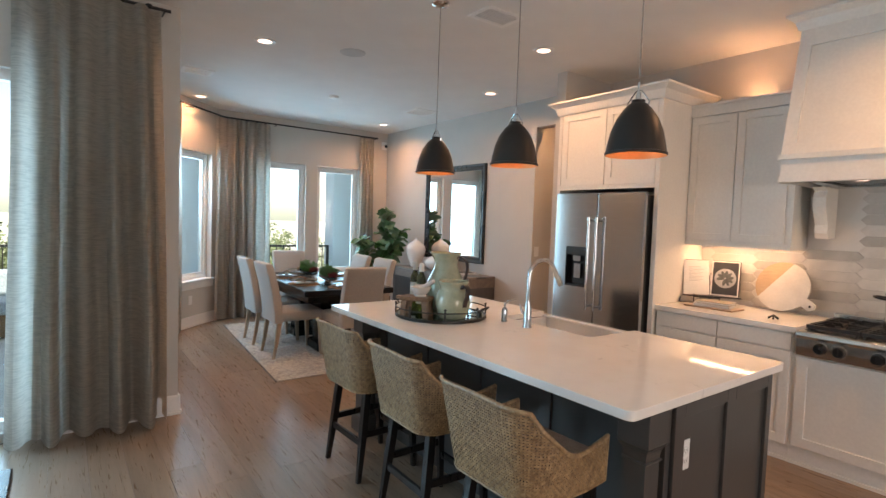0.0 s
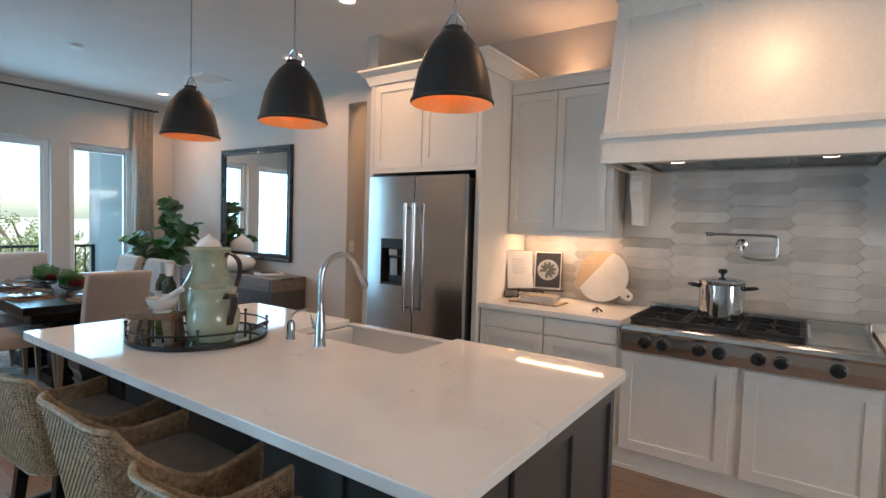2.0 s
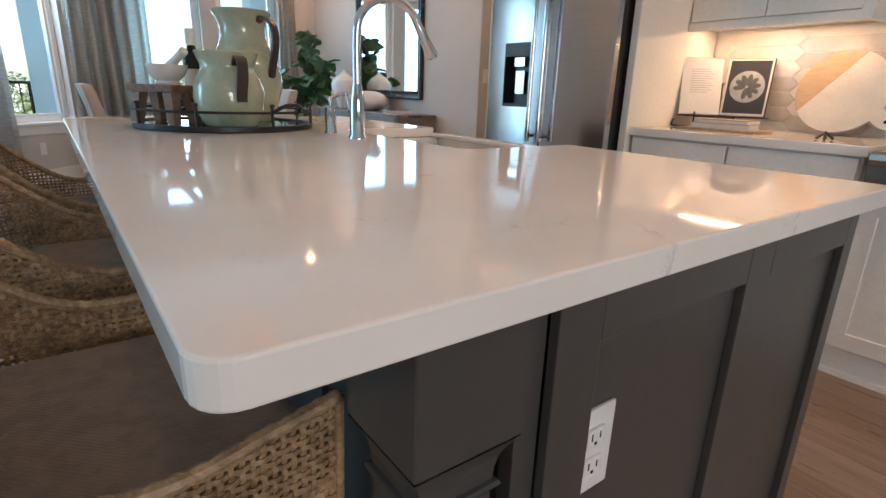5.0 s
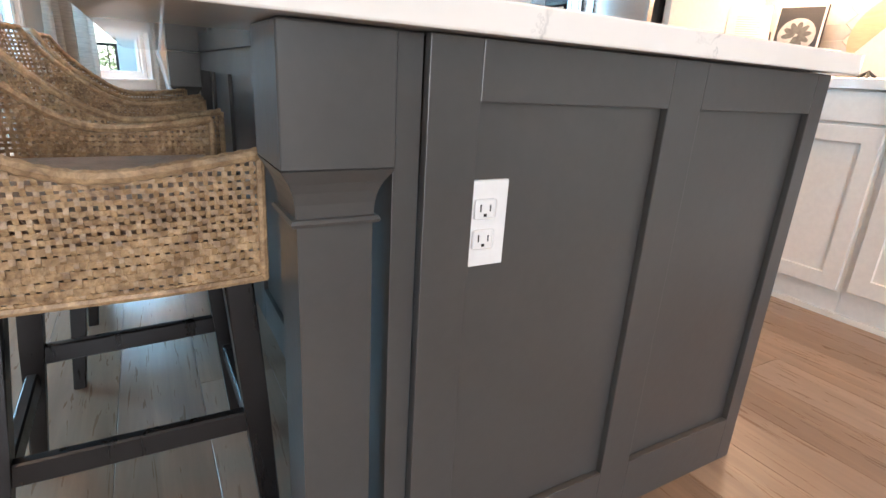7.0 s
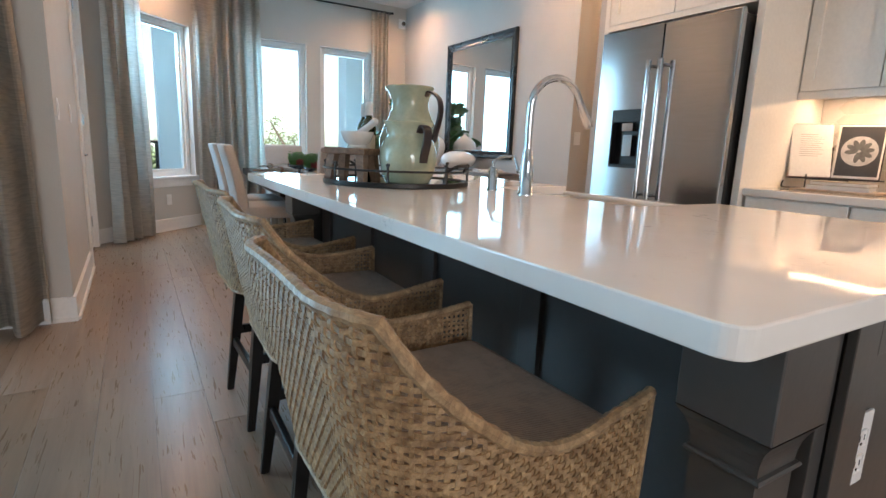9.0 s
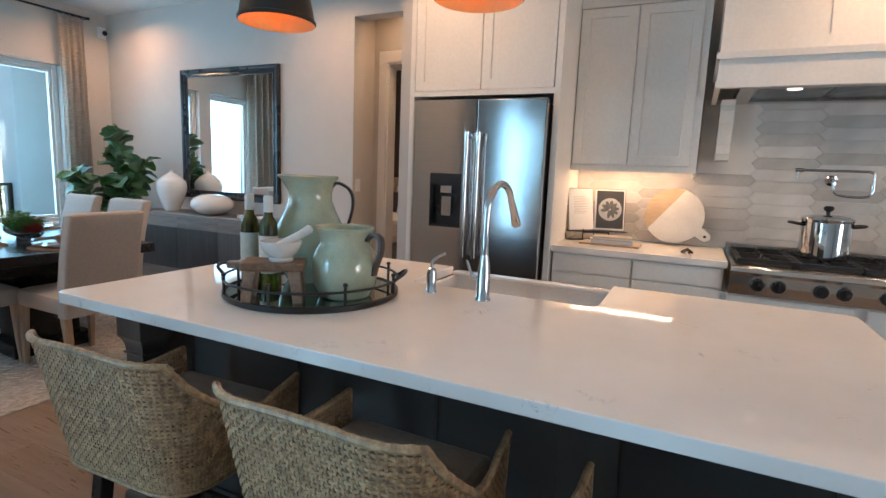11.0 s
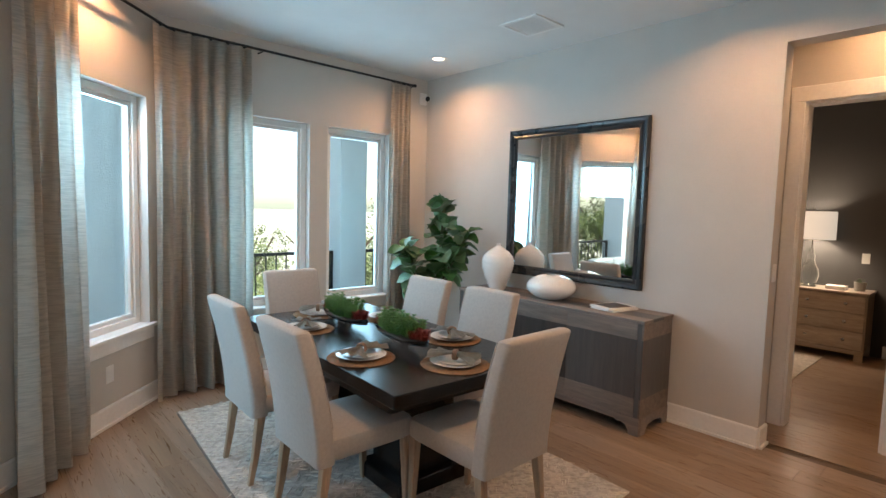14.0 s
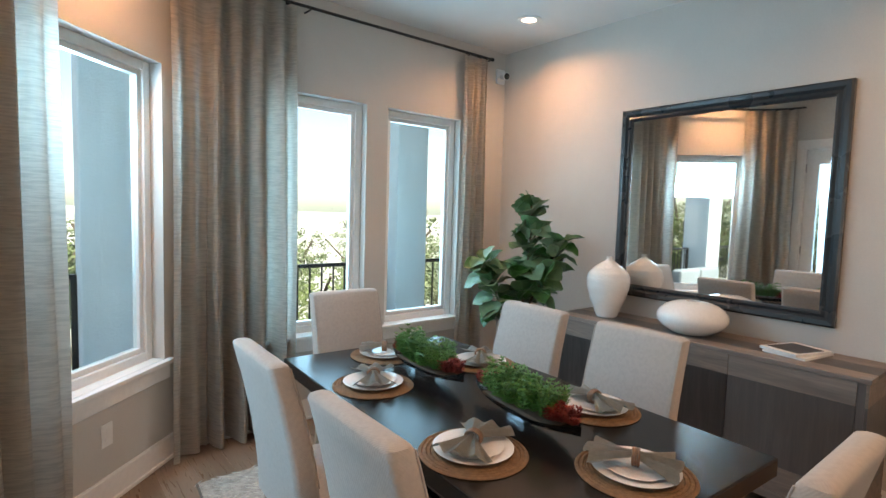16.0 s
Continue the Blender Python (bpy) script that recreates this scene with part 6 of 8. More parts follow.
def napkin(at, rz, seed):
    """A napkin gathered in a ring: two fans of folded cloth."""
    e = thing("napkin", at, "sage-grey linen napkin gathered through a wooden ring", "napkin", "place settings", rz)
    rnd = random.Random(seed)
    m = pose(*at, 0, 0, rz)
    for s in (-1, 1):
        bm = bmesh.new()
        n, rows = 22, []
        L_ = 0.145 if s > 0 else 0.125
        for i in range(9):
            t = i / 8
            row = []
            for k in range(n + 1):
                a = (k / n - 0.5) * 2
                w = 0.018 + 0.088 * t ** 1.1
                y = a * w
                z = 0.022 * (1 - t) * 0.6 + 0.010 + (0.008 + 0.013 * t) * (0.5 + 0.5 * math.cos(a * 9.5 + seed + s)) + 0.016 * (1 - a * a) * (1 - 0.5 * t) - 0.004 * t
                x = s * (0.006 + L_ * t * (1 - 0.22 * a * a + 0.06 * math.sin(a * 7 + seed)))
                row.append(bm.verts.new((x, y, max(0.003, z))))
            rows.append(row)
        for a, b in zip(rows, rows[1:]):
            for k in range(n):
                bm.faces.new((a[k], a[k + 1], b[k + 1], b[k]))
        geo = list(bm.faces)
        ret = bmesh.ops.solidify(bm, geom=geo, thickness=0.0025)
        bmesh.ops.transform(bm, matrix=m, verts=bm.verts)
        part("fold", bm, M["napkin"], e, smooth=True)
    bm = bmesh.new()
    pts = [(0.0, 0.027 * math.cos(a), 0.026 + 0.025 * math.sin(a)) for a in (2 * math.pi * k / 20 for k in range(21))]
    for dx in (-0.008, 0.0, 0.008):
        tube(bm, [Vector(p) + Vector((dx, 0, 0)) for p in pts], 0.0045, 8, False)
    bmesh.ops.transform(bm, matrix=m, verts=bm.verts)
    part("napkin_ring", bm, surface("horn_ring", (0.22, 0.13, 0.08), 0.4, var=0.3, scale=30), e, "pale horn napkin ring", True)
    return e


for k, (x, y, rz) in enumerate(SETTINGS):
    placemat((x, y, TZT))
    plate((x, y, TZT + 0.0085))
    napkin((x, y, TZT + 0.0262), rz + 25 + 17 * k % 60, k)


# succulent boats
def planter(at, rz, seed, label):
    e = thing("planter_bowl", at, label, "planter", "boat-shaped planters on the table", rz)
    m = pose(*at, 0, 0, rz)
    bm = bmesh.new()
    n, rows = 24, []
    for i in range(n + 1):
        t = i / n * 2 - 1
        hw = 0.085 * (1 - abs(t) ** 2.2) ** 0.8 + 0.002
        rise = 0.055 * abs(t) ** 2.5
        row = [bm.verts.new((math.sin(a) * hw, t * 0.31, 0.022 + 0.048 * (1 - math.cos(a)) + rise * 0.55)) for a in (radians(q) for q in (-75, -55, -30, 0, 30, 55, 75))]
        rows.append(row)
    for a, b in zip(rows, rows[1:]):
        for k in range(6):
            bm.faces.new((a[k], a[k + 1], b[k + 1], b[k]))
    bmesh.ops.solidify(bm, geom=list(bm.faces), thickness=0.004)
    bmesh.ops.transform(bm, matrix=m, verts=bm.verts)
    part("bowl", bm, surface("polished_pewter", (0.36, 0.37, 0.38), 0.18, 1.0, var=0.1, relief=0.0), e, "polished pewter boat bowl", True)
    boxes("foot", [(-0.03, 0.03, -0.05, 0.05, 0.0, 0.024)], M["chrome"], e, 0.003, m=m)
    rnd = random.Random(seed)
    for nm, mat_, zone, count in (("succulent_fill", M["succulent"], (-0.20, 0.19), 135), ("red_succulent_fill", M["red_succulent"], (0.17, 0.275), 44)):
        verts, faces = [], []
        for q in range(count):
            t = rnd.uniform(*zone)
            y = t if nm == "succulent_fill" else (t if rnd.random() < 0.75 else -t)
            hw = 0.080 * (1 - abs(y / 0.31) ** 2.2)
            x = rnd.uniform(-1, 1) * hw * 0.85
            z0 = 0.055 + 0.02 * abs(y / 0.31)
            hgt = (0.105 if nm == "succulent_fill" else 0.045) * (1 - 0.55 * (x / 0.09) ** 2) * rnd.uniform(0.45, 1.35)
            lean = Vector((x * 2.2 + rnd.uniform(-0.25, 0.25), rnd.uniform(-0.35, 0.35), 1)).normalized()
            base, tip = Vector((x, y, z0)), Vector((x, y, z0)) + lean * hgt
            whorls = 5
            for wv in range(whorls):
                c = base.lerp(tip, (wv + 1) / whorls)
                for l_ in range(6):
                    a = 2 * math.pi * l_ / 6 + wv * 0.6 + q
                    o = Vector((math.cos(a), math.sin(a), 0.55 + 0.25 * wv / whorls)).normalized()
                    ln = 0.029 * (1 - 0.35 * wv / whorls) * rnd.uniform(0.8, 1.2)
                    sd = o.cross(Vector((0, 0, 1))).normalized() * 0.0050
                    b = len(verts)
                    verts += [tuple(m @ c), tuple(m @ (c + o * ln * 0.5 + sd)), tuple(m @ (c + o * ln)), tuple(m @ (c + o * ln * 0.5 - sd)), tuple(m @ (c + o * ln * 0.5 + Vector((0, 0, 0.003))))]
                    faces += [(b, b + 1, b + 4), (b + 1, b + 2, b + 4), (b + 2, b + 3, b + 4), (b + 3, b, b + 4)]
        me = bpy.data.meshes.new(nm)
        me.from_pydata(verts, [], faces)
        me.materials.append(mat_)
        o_ = new(nm, me)
        o_.parent, o_.matrix_parent_inverse = e, e.matrix_basis.inverted()
        o_["kind"] = "stuff"
    boxes("soil", [(-0.05, 0.05, -0.2, 0.2, 0.045, 0.058)], M["bark"], e, 0.006, m=m)
    return e


planter((2.655, 6.67, TZT), 176, 1, "boat-shaped pewter planter full of green succulents")
planter((2.64, 6.03, TZT), 172, 2, "boat-shaped pewter planter full of green and red succulents")

# buffet
bf = thing("buffet", (4.43, 6.205, 0), "weathered oak buffet with dark doors and shaped feet", "sideboard")
QX0, QX1, QY0, QY1, QZ = 4.205, 4.655, 5.29, 7.12, 0.83
boxes("top", [(QX0 - 0.008, QX0 + 0.125, QY0 - 0.008, QY1 + 0.008, QZ - 0.024, QZ)], M["buffet"], bf, 0.003)
boxes("top", [(QX0 + 0.1255, QX0 + 0.285, QY0 - 0.008, QY1 + 0.008, QZ - 0.024, QZ)], M["buffet_v"], bf, 0.003)
boxes("top", [(QX0 + 0.2855, QX1, QY0 - 0.008, QY1 + 0.008, QZ - 0.024, QZ)], M["buffet"], bf, 0.003)
boxes("body", [(QX0 + 0.02, QX1, QY0 + 0.012, QY1 - 0.012, 0.12, QZ - 0.0245)], M["buffet_v"], bf)
for y0_, y1_ in ((QY0, QY0 + 0.0118), (QY1 - 0.0118, QY1)):
    boxes("side_top_band", [(QX0 + 0.001, QX1, y0_, y1_, 0.69, QZ - 0.0245)], M["buffet"], bf)
    boxes("side_panel", [(QX0 + 0.001, QX1, y0_, y1_, 0.265, 0.6895)], M["buffet_v"], bf)
    boxes("side_low_band", [(QX0 + 0.001, QX1, y0_, y1_, 0.12, 0.2645)], M["buffet"], bf)
for y0_, y1_ in ((QY0 + 0.0125, QY0 + 0.045), (QY1 - 0.045, QY1 - 0.0125)):
    boxes("corner_stile", [(QX0 + 0.002, QX0 + 0.0195, y0_, y1_, 0.13, QZ - 0.0245)], M["buffet_v"], bf)
for k in range(3):
    a = QY0 + 0.047 + k * (QY1 - QY0 - 0.094) / 3
    b = a + (QY1 - QY0 - 0.094) / 3 - 0.003
    d = boxes("door", [(QX0, QX0 + 0.0195, a, b, 0.2655, 0.6895)], M["buffet_v"], bf, 0.001, "dark vertical-grain door front")
    boxes("upper_band", [(QX0, QX0 + 0.0195, a, b, 0.690, QZ - 0.026)], M["buffet"], d)
    boxes("lower_band", [(QX0, QX0 + 0.0195, a, b, 0.13, 0.265)], M["buffet"], d)
bm = bmesh.new()


def skirt(m, w, h=0.128):
    pts = [(0, 0), (0.075, 0), (0.080, 0.03), (0.10, 0.062), (0.14, 0.078), (0.165, 0.070), (0.19, 0.085), (w - 0.19, 0.085), (w - 0.165, 0.070), (w - 0.14, 0.078), (w - 0.10, 0.062), (w - 0.080, 0.03), (w - 0.075, 0), (w, 0), (w, h), (0, h)]
    if w < 0.6:
        pts = [(0, 0), (0.075, 0), (0.080, 0.03), (0.105, 0.058), (w / 2, 0.070), (w - 0.105, 0.058), (w - 0.080, 0.03), (w - 0.075, 0), (w, 0), (w, h), (0, h)]
    f = bm.faces.new([bm.verts.new((x, 0, z)) for x, z in pts])
    r = bmesh.ops.extrude_face_region(bm, geom=[f])
    vs = [v for v in r["geom"] if isinstance(v, bmesh.types.BMVert)]
    bmesh.ops.translate(bm, vec=(0, 0.025, 0), verts=vs)
    allv = list(set(vs) | set(f.verts))
    bmesh.ops.transform(bm, matrix=m, verts=allv)


skirt(frame_matrix((QX0 - 0.004, QY0, 0), (0, 1, 0), (1, 0, 0)), QY1 - QY0)
part("skirt", bm, M["buffet"], bf)
bm = bmesh.new()
skirt(frame_matrix((QX0 + 0.022, QY0 - 0.004, 0), (1, 0, 0), (0, 1, 0)), QX1 - QX0 - 0.024)
part("side_skirt", bm, M["buffet"], bf)
# vases and magazines
V1 = Vector((4.43, 6.85, QZ))
bm = bmesh.new()
prof = [(0.0, 0.0), (0.068, 0.0), (0.072, 0.004)]
knots = [(0.0, 0.072), (0.06, 0.094), (0.14, 0.126), (0.22, 0.147), (0.27, 0.150), (0.31, 0.139), (0.35, 0.106), (0.385, 0.058), (0.40, 0.032)]
for k in range(48):
    z = 0.008 + 0.39 * k / 47
    q = max(i for i in range(len(knots) - 1) if knots[i][0] <= z)
    (za, ra), (zb_, rb) = knots[q], knots[q + 1]
    t = (z - za) / (zb_ - za)
    t = t * t * (3 - 2 * t) * 0.4 + t * 0.6
    prof.append((ra + (rb - ra) * t + (0.0014 if k % 2 else -0.0010), z))
prof += [(0.022, 0.410), (0.019, 0.42), (0.024, 0.434), (0.019, 0.434), (0.013, 0.42), (0.013, 0.38)]
lathe(bm, prof, V1, 48)
tagged(part("vase", bm, M["ribbed_ceramic"], smooth=True), "tall white ribbed ceramic bottle vase on the buffet", "vase")
V2 = Vector((4.42, 6.23, QZ))
bm = bmesh.new()
prof = [(0.0, 0.0), (0.08, 0.0), (0.125, 0.012)]
for k in range(1, 14):
    a = radians(-50 + 130 * k / 13)
    prof.append((0.02 + 0.188 * math.cos(a), 0.105 + 0.105 * math.sin(a)))
prof += [(0.055, 0.207), (0.045, 0.207), (0.05, 0.17), (0.10, 0.10), (0.0, 0.03)]
lathe(bm, prof, V2, 48)
tagged(part("vase", bm, M["white_ceramic"], smooth=True), "low wide white ceramic vase with an oval mouth", "vase")
photo = surface("dark_cover_print", (0.05, 0.047, 0.047), 0.5, var=0.4, scale=25)
loose_book("magazine", (4.46, 5.66, QZ + 0.0005), 80, 0.22, 0.29, 0.012, M["paper"], "white magazine lying on the buffet")
loose_book("magazine", (4.455, 5.67, QZ + 0.0130), 71, 0.21, 0.28, 0.014, M["paper"], "magazine with a photograph cover on the pile")
tagged(boxes("cover_photo", [(-0.09, 0.09, -0.105, 0.105, 0.0, 0.0008)], photo, m=pose(4.455, 5.67, QZ + 0.0271, 0, 0, 71)), "dark photograph on the magazine cover", "picture")

# wall mirror
mi = thing("wall_mirror", (WX, 6.25, 1.65), "large square wall mirror in a dark moulded frame", "mirror")
MY0, MY1, MZ0, MZ1 = 5.55, 6.945, 0.968, 2.332
bm = bmesh.new()
prof = [(0.0, 0.0), (0.0, 0.032), (0.012, 0.042), (0.035, 0.040), (0.052, 0.028), (0.068, 0.034), (0.080, 0.026), (0.085, 0.012)]
rows = []
for inset, d in prof:
    rows.append([bm.verts.new((WX - 0.001 - d, y, z)) for y, z in ((MY0 + inset, MZ0 + inset), (MY1 - inset, MZ0 + inset), (MY1 - inset, MZ1 - inset), (MY0 + inset, MZ1 - inset))])
for a, b in zip(rows, rows[1:]):
    for k in range(4):
        bm.faces.new((a[k], a[(k + 1) % 4], b[(k + 1) % 4], b[k]))
part("frame", bm, surface("black_lacquer_frame", (0.020, 0.024, 0.028), 0.28, var=0.15, relief=0.03), mi, "dark moulded wooden frame")
boxes("mirror_plate", [(WX - 0.014, WX - 0.002, MY0 + 0.08, MY1 - 0.08, MZ0 + 0.08, MZ1 - 0.08)], M["mirror"], mi)

# fiddle-leaf fig
PX, PY = 4.17, 7.48
pl = thing("fiddle_leaf_fig", (PX, PY, 0), "leafy fiddle-leaf fig in a basket planter", "plant")
bm = bmesh.new()
lathe(bm, [(0.0, 0.0), (0.15, 0.0), (0.165, 0.02), (0.185, 0.16), (0.18, 0.30), (0.17, 0.31), (0.165, 0.28), (0.0, 0.27)], (PX, PY, 0), 28)
part("planter", bm, M["woven_mat"], pl, smooth=True)
rnd = random.Random(11)
stems = [[(0, 0, 0.27), (0.02, -0.01, 0.6), (0.05, -0.02, 1.0), (0.08, -0.03, 1.35), (0.09, -0.02, 1.66)], [(0.02, 0.01, 0.3), (-0.06, 0.04, 0.65), (-0.17, 0.10, 0.95), (-0.27, 0.13, 1.20)], [(0.0, 0, 0.5), (0.08, -0.05, 0.85), (0.17, -0.14, 1.1), (0.22, -0.22, 1.34)]]
bm = bmesh.new()
for s in stems:
    pts = curve_pts([Vector(p) + Vector((PX, PY, 0)) for p in s], 5)
    tube(bm, pts, [0.013 - 0.008 * i / len(pts) for i in range(len(pts))], 8)
part("trunk", bm, M["bark"], pl, smooth=True)


def fig_leaf():
    """A broad fiddle-shaped blade, folded along the midrib and wavy at the edge."""
    bm = bmesh.new()
    n, rows = 9, []
    for i in range(n + 1):
        t = i / n
        w = 0.62 * (0.14 + 0.80 * math.sin(math.pi * t ** 0.75) * (0.55 + 0.55 * t)) if 0 < t < 1 else 0.012
        row = []
        for k in range(-2, 3):
            a = k / 2
            row.append(bm.verts.new((t, a * w, 0.16 * abs(a) * w * 2 - 0.22 * t * t + 0.035 * math.sin(t * 14 + k) * abs(a))))
        rows.append(row)
    for a, b in zip(rows, rows[1:]):
        for k in range(4):
            bm.faces.new((a[k], a[k + 1], b[k + 1], b[k]))
    tube(bm, [(-0.14, 0, 0.03), (0.0, 0, 0.0), (0.5, 0, -0.05), (1.0, 0, -0.215)], [0.014, 0.016, 0.011, 0.004], 5)
    me = bpy.data.meshes.new("leaf")
    bm.to_mesh(me)
    bm.free()
    me.materials.append(M["leaf"])
    me.shade_smooth()
    return me


leaf_mesh = fig_leaf()
for si, (s, count, t0) in enumerate(zip(stems, (52, 40, 40), (0.40, 0.35, 0.35))):
    pts = curve_pts([Vector(p) + Vector((PX, PY, 0)) for p in s], 10)
    for k in range(count):
        t = t0 + (1 - t0) * (k + 0.5) / count
        p = pts[min(len(pts) - 1, int(t * len(pts)))]
        a = k * 137.5 + rnd.uniform(-25, 25)
        el = rnd.uniform(-30, 60) + 25 * (t - 0.6)
        size = rnd.uniform(0.14, 0.225) * (1.0 if t < 0.9 else 0.75)
        d = Vector((math.cos(radians(a)), math.sin(radians(a)), 0))
        reach = p + d * (size + 0.05)
        if reach.x > WX - 0.03:
            size *= 0.55
        lf = new("leaf", leaf_mesh)
        lf.parent, lf.matrix_parent_inverse = pl, pl.matrix_basis.inverted()
        lf.matrix_basis = Matrix.Translation(p + d * 0.02) @ Euler((radians(rnd.uniform(-45, 45)), radians(-el), radians(a))).to_matrix().to_4x4() @ Matrix.Scale(size, 4)
# a low shoot near the floor
for k in range(7):
    lf = new("leaf", leaf_mesh)
    lf.parent, lf.matrix_parent_inverse = pl, pl.matrix_basis.inverted()
    a = k * 51
    lf.matrix_basis = Matrix.Translation((PX - 0.05, PY - 0.05, 0.55 + 0.02 * k)) @ Euler((0, radians(-20 - 4 * k), radians(a))).to_matrix().to_4x4() @ Matrix.Scale(0.14, 4)


# ---- curtains ----
def curtain(at, path, z0, z1, folds, amp, label, flare=0.0, seed=0):
    """A gathered panel hanging along a plan path; folds deepen towards the hem."""
    e = thing("curtain", at, label, "curtain", "linen curtain panels")
    P = [Vector((*p, 0)) for p in path]
    d = [0.0]
    for a, b in zip(P, P[1:]):
        d.append(d[-1] + (b - a).length)
    rnd = random.Random(seed)
    ph = [rnd.uniform(-0.5, 0.5) for _ in range(folds + 2)]
    n, rows = folds * 12, []
    bm = bmesh.new()
    zs = [z1 - (z1 - z0) * q for q in (0, 0.012, 0.025, 0.05, 0.1, 0.2, 0.32, 0.45, 0.58, 0.7, 0.82, 0.92, 0.985, 1.0)]
    for zi, z in enumerate(zs):
        t = (z1 - z) / (z1 - z0)
        row = []
        for i in range(n + 1):
            u = i / n
            s = u * d[-1]
            j = max(k for k in range(len(d) - 1) if d[k] <= s + 1e-9)
            p = P[j].lerp(P[j + 1], (s - d[j]) / max(1e-9, d[j + 1] - d[j]))
            tan = (P[j + 1] - P[j]).normalized()
            nrm = Vector((tan.y, -tan.x, 0))
            f = u * folds
            k = int(f)
            w = math.sin(2 * math.pi * f + ph[min(k, folds)] * 0.8 * t)
            w = math.copysign(abs(w) ** 0.7, w)
            a = amp * (0.45 + 0.75 * t) * (0.8 + 0.4 * math.sin(ph[min(k, folds)] * 9))
            q = p + nrm * (a * w + 0.010 * t * math.sin(3.1 * f + 4 * t)) + tan * (flare * t * (u - 0.5) + 0.008 * math.sin(5 * t + k))
            row.append(bm.verts.new((q.x, q.y, z)))
        rows.append(row)
    for a, b in zip(rows, rows[1:]):
        for k in range(n):
            bm.faces.new((a[k], a[k + 1], b[k + 1], b[k]))
    bmesh.ops.solidify(bm, geom=list(bm.faces), thickness=0.002)
    part("fabric", bm, M["curtain"], e, smooth=True, recalc=False)
    for i in range(folds):
        s = (i + 0.5) / folds * d[-1]
        j = max(k for k in range(len(d) - 1) if d[k] <= s + 1e-9)
        p = P[j].lerp(P[j + 1], (s - d[j]) / max(1e-9, d[j + 1] - d[j])) + Vector((0, 0, z1 + 0.012))
        bm = bmesh.new()
        lathe(bm, [(0.018, -0.012), (0.022, -0.006), (0.022, 0.006), (0.018, 0.012), (0.018, -0.012)], p, 12)
        part("ring", bm, M["black_metal"], e, "black curtain ring")
    return e


ROD_Z = 2.90
cz0, cz1 = 0.018, ROD_Z - 0.02
def bay_at(s, o=0.10):
    p = BAY0 + BAY_DIR * (s + 0.099) - BAY_OUT * o
    return (p.x, p.y)
curtain((1.1, 7.2, 0), [(0.955, 6.97), (1.0, 7.10), bay_at(0.17, 0.12), bay_at(0.50, 0.12)], cz0, cz1, 4, 0.075, "grey linen curtain panel beside the bay window", 0.03, 1)
curtain((2.1, 8.1, 0), [bay_at(1.26, 0.10), (1.95, BY - 0.115), (2.20, BY - 0.105), (2.60, BY - 0.105)], cz0, cz1, 6, 0.075, "grey linen curtain panel in the bay corner", 0.02, 2)
curtain((4.2, 8.1, 0), [(4.09, BY - 0.10), (4.36, BY - 0.10)], cz0, cz1, 4, 0.045, "narrow grey linen curtain panel beside the corner", 0.02, 3)
curtain((0.2, 4.45, 0), [(-0.17, LY - 0.155), (0.64, LY - 0.145)], cz0, CEIL - 0.10, 5, 0.115, "grey linen curtain panel beside the living-room doors", 0.10, 4)
rod = thing("curtain_rod", (2.0, 8.1, ROD_Z), "thin black bay-window curtain rod with brackets", "curtain rod")
bm = bmesh.new()
tube(bm, [(0.955, 6.90, ROD_Z), (1.0, 7.10, ROD_Z)] + [(*bay_at(q, 0.11), ROD_Z) for q in (0.2, 1.30)] + [(1.94, BY - 0.115, ROD_Z), (2.1, BY - 0.10, ROD_Z), (4.40, BY - 0.10, ROD_Z)], 0.011, 10)
part("pole", bm, M["black_metal"], rod, smooth=True)
bm = bmesh.new()
lathe(bm, [(0.0, -0.02), (0.016, -0.012), (0.016, 0.012), (0.0, 0.02)], sides=12)
bmesh.ops.transform(bm, matrix=Matrix.Translation((4.41, BY - 0.10, ROD_Z)) @ Matrix.Rotation(radians(90), 4, "Y"), verts=bm.verts)
part("finial", bm, M["black_metal"], rod, smooth=True)
for x in (2.7, 4.385):
    bm = bmesh.new()
    tube(bm, [(x, BY - 0.002, ROD_Z - 0.01), (x, BY - 0.10, ROD_Z - 0.014)], 0.006, 8)
    part("bracket", bm, M["black_metal"], rod, smooth=True)
bm = bmesh.new()
p = bay_at(0.75, 0.0)
q = bay_at(0.75, 0.11)
tube(bm, [(*p, ROD_Z - 0.01), (*q, ROD_Z - 0.014)], 0.006, 8)
part("bracket", bm, M["black_metal"], rod, smooth=True)
rod2 = thing("curtain_rod", (-1.5, LY - 0.11, 2.95), "thin black curtain rod over the living-room doors", "curtain rod")
bm = bmesh.new()
tube(bm, [(0.70, LY - 0.11, CEIL - 0.08), (-3.7, LY - 0.11, CEIL - 0.08)], 0.011, 10)
part("pole", bm, M["black_metal"], rod2, smooth=True)
for x in (0.66, -1.7, -3.6):
    bm = bmesh.new()
    tube(bm, [(x, LY - 0.002, CEIL - 0.09), (x, LY - 0.11, CEIL - 0.09)], 0.006, 8)
    part("bracket", bm, M["black_metal"], rod2, smooth=True)

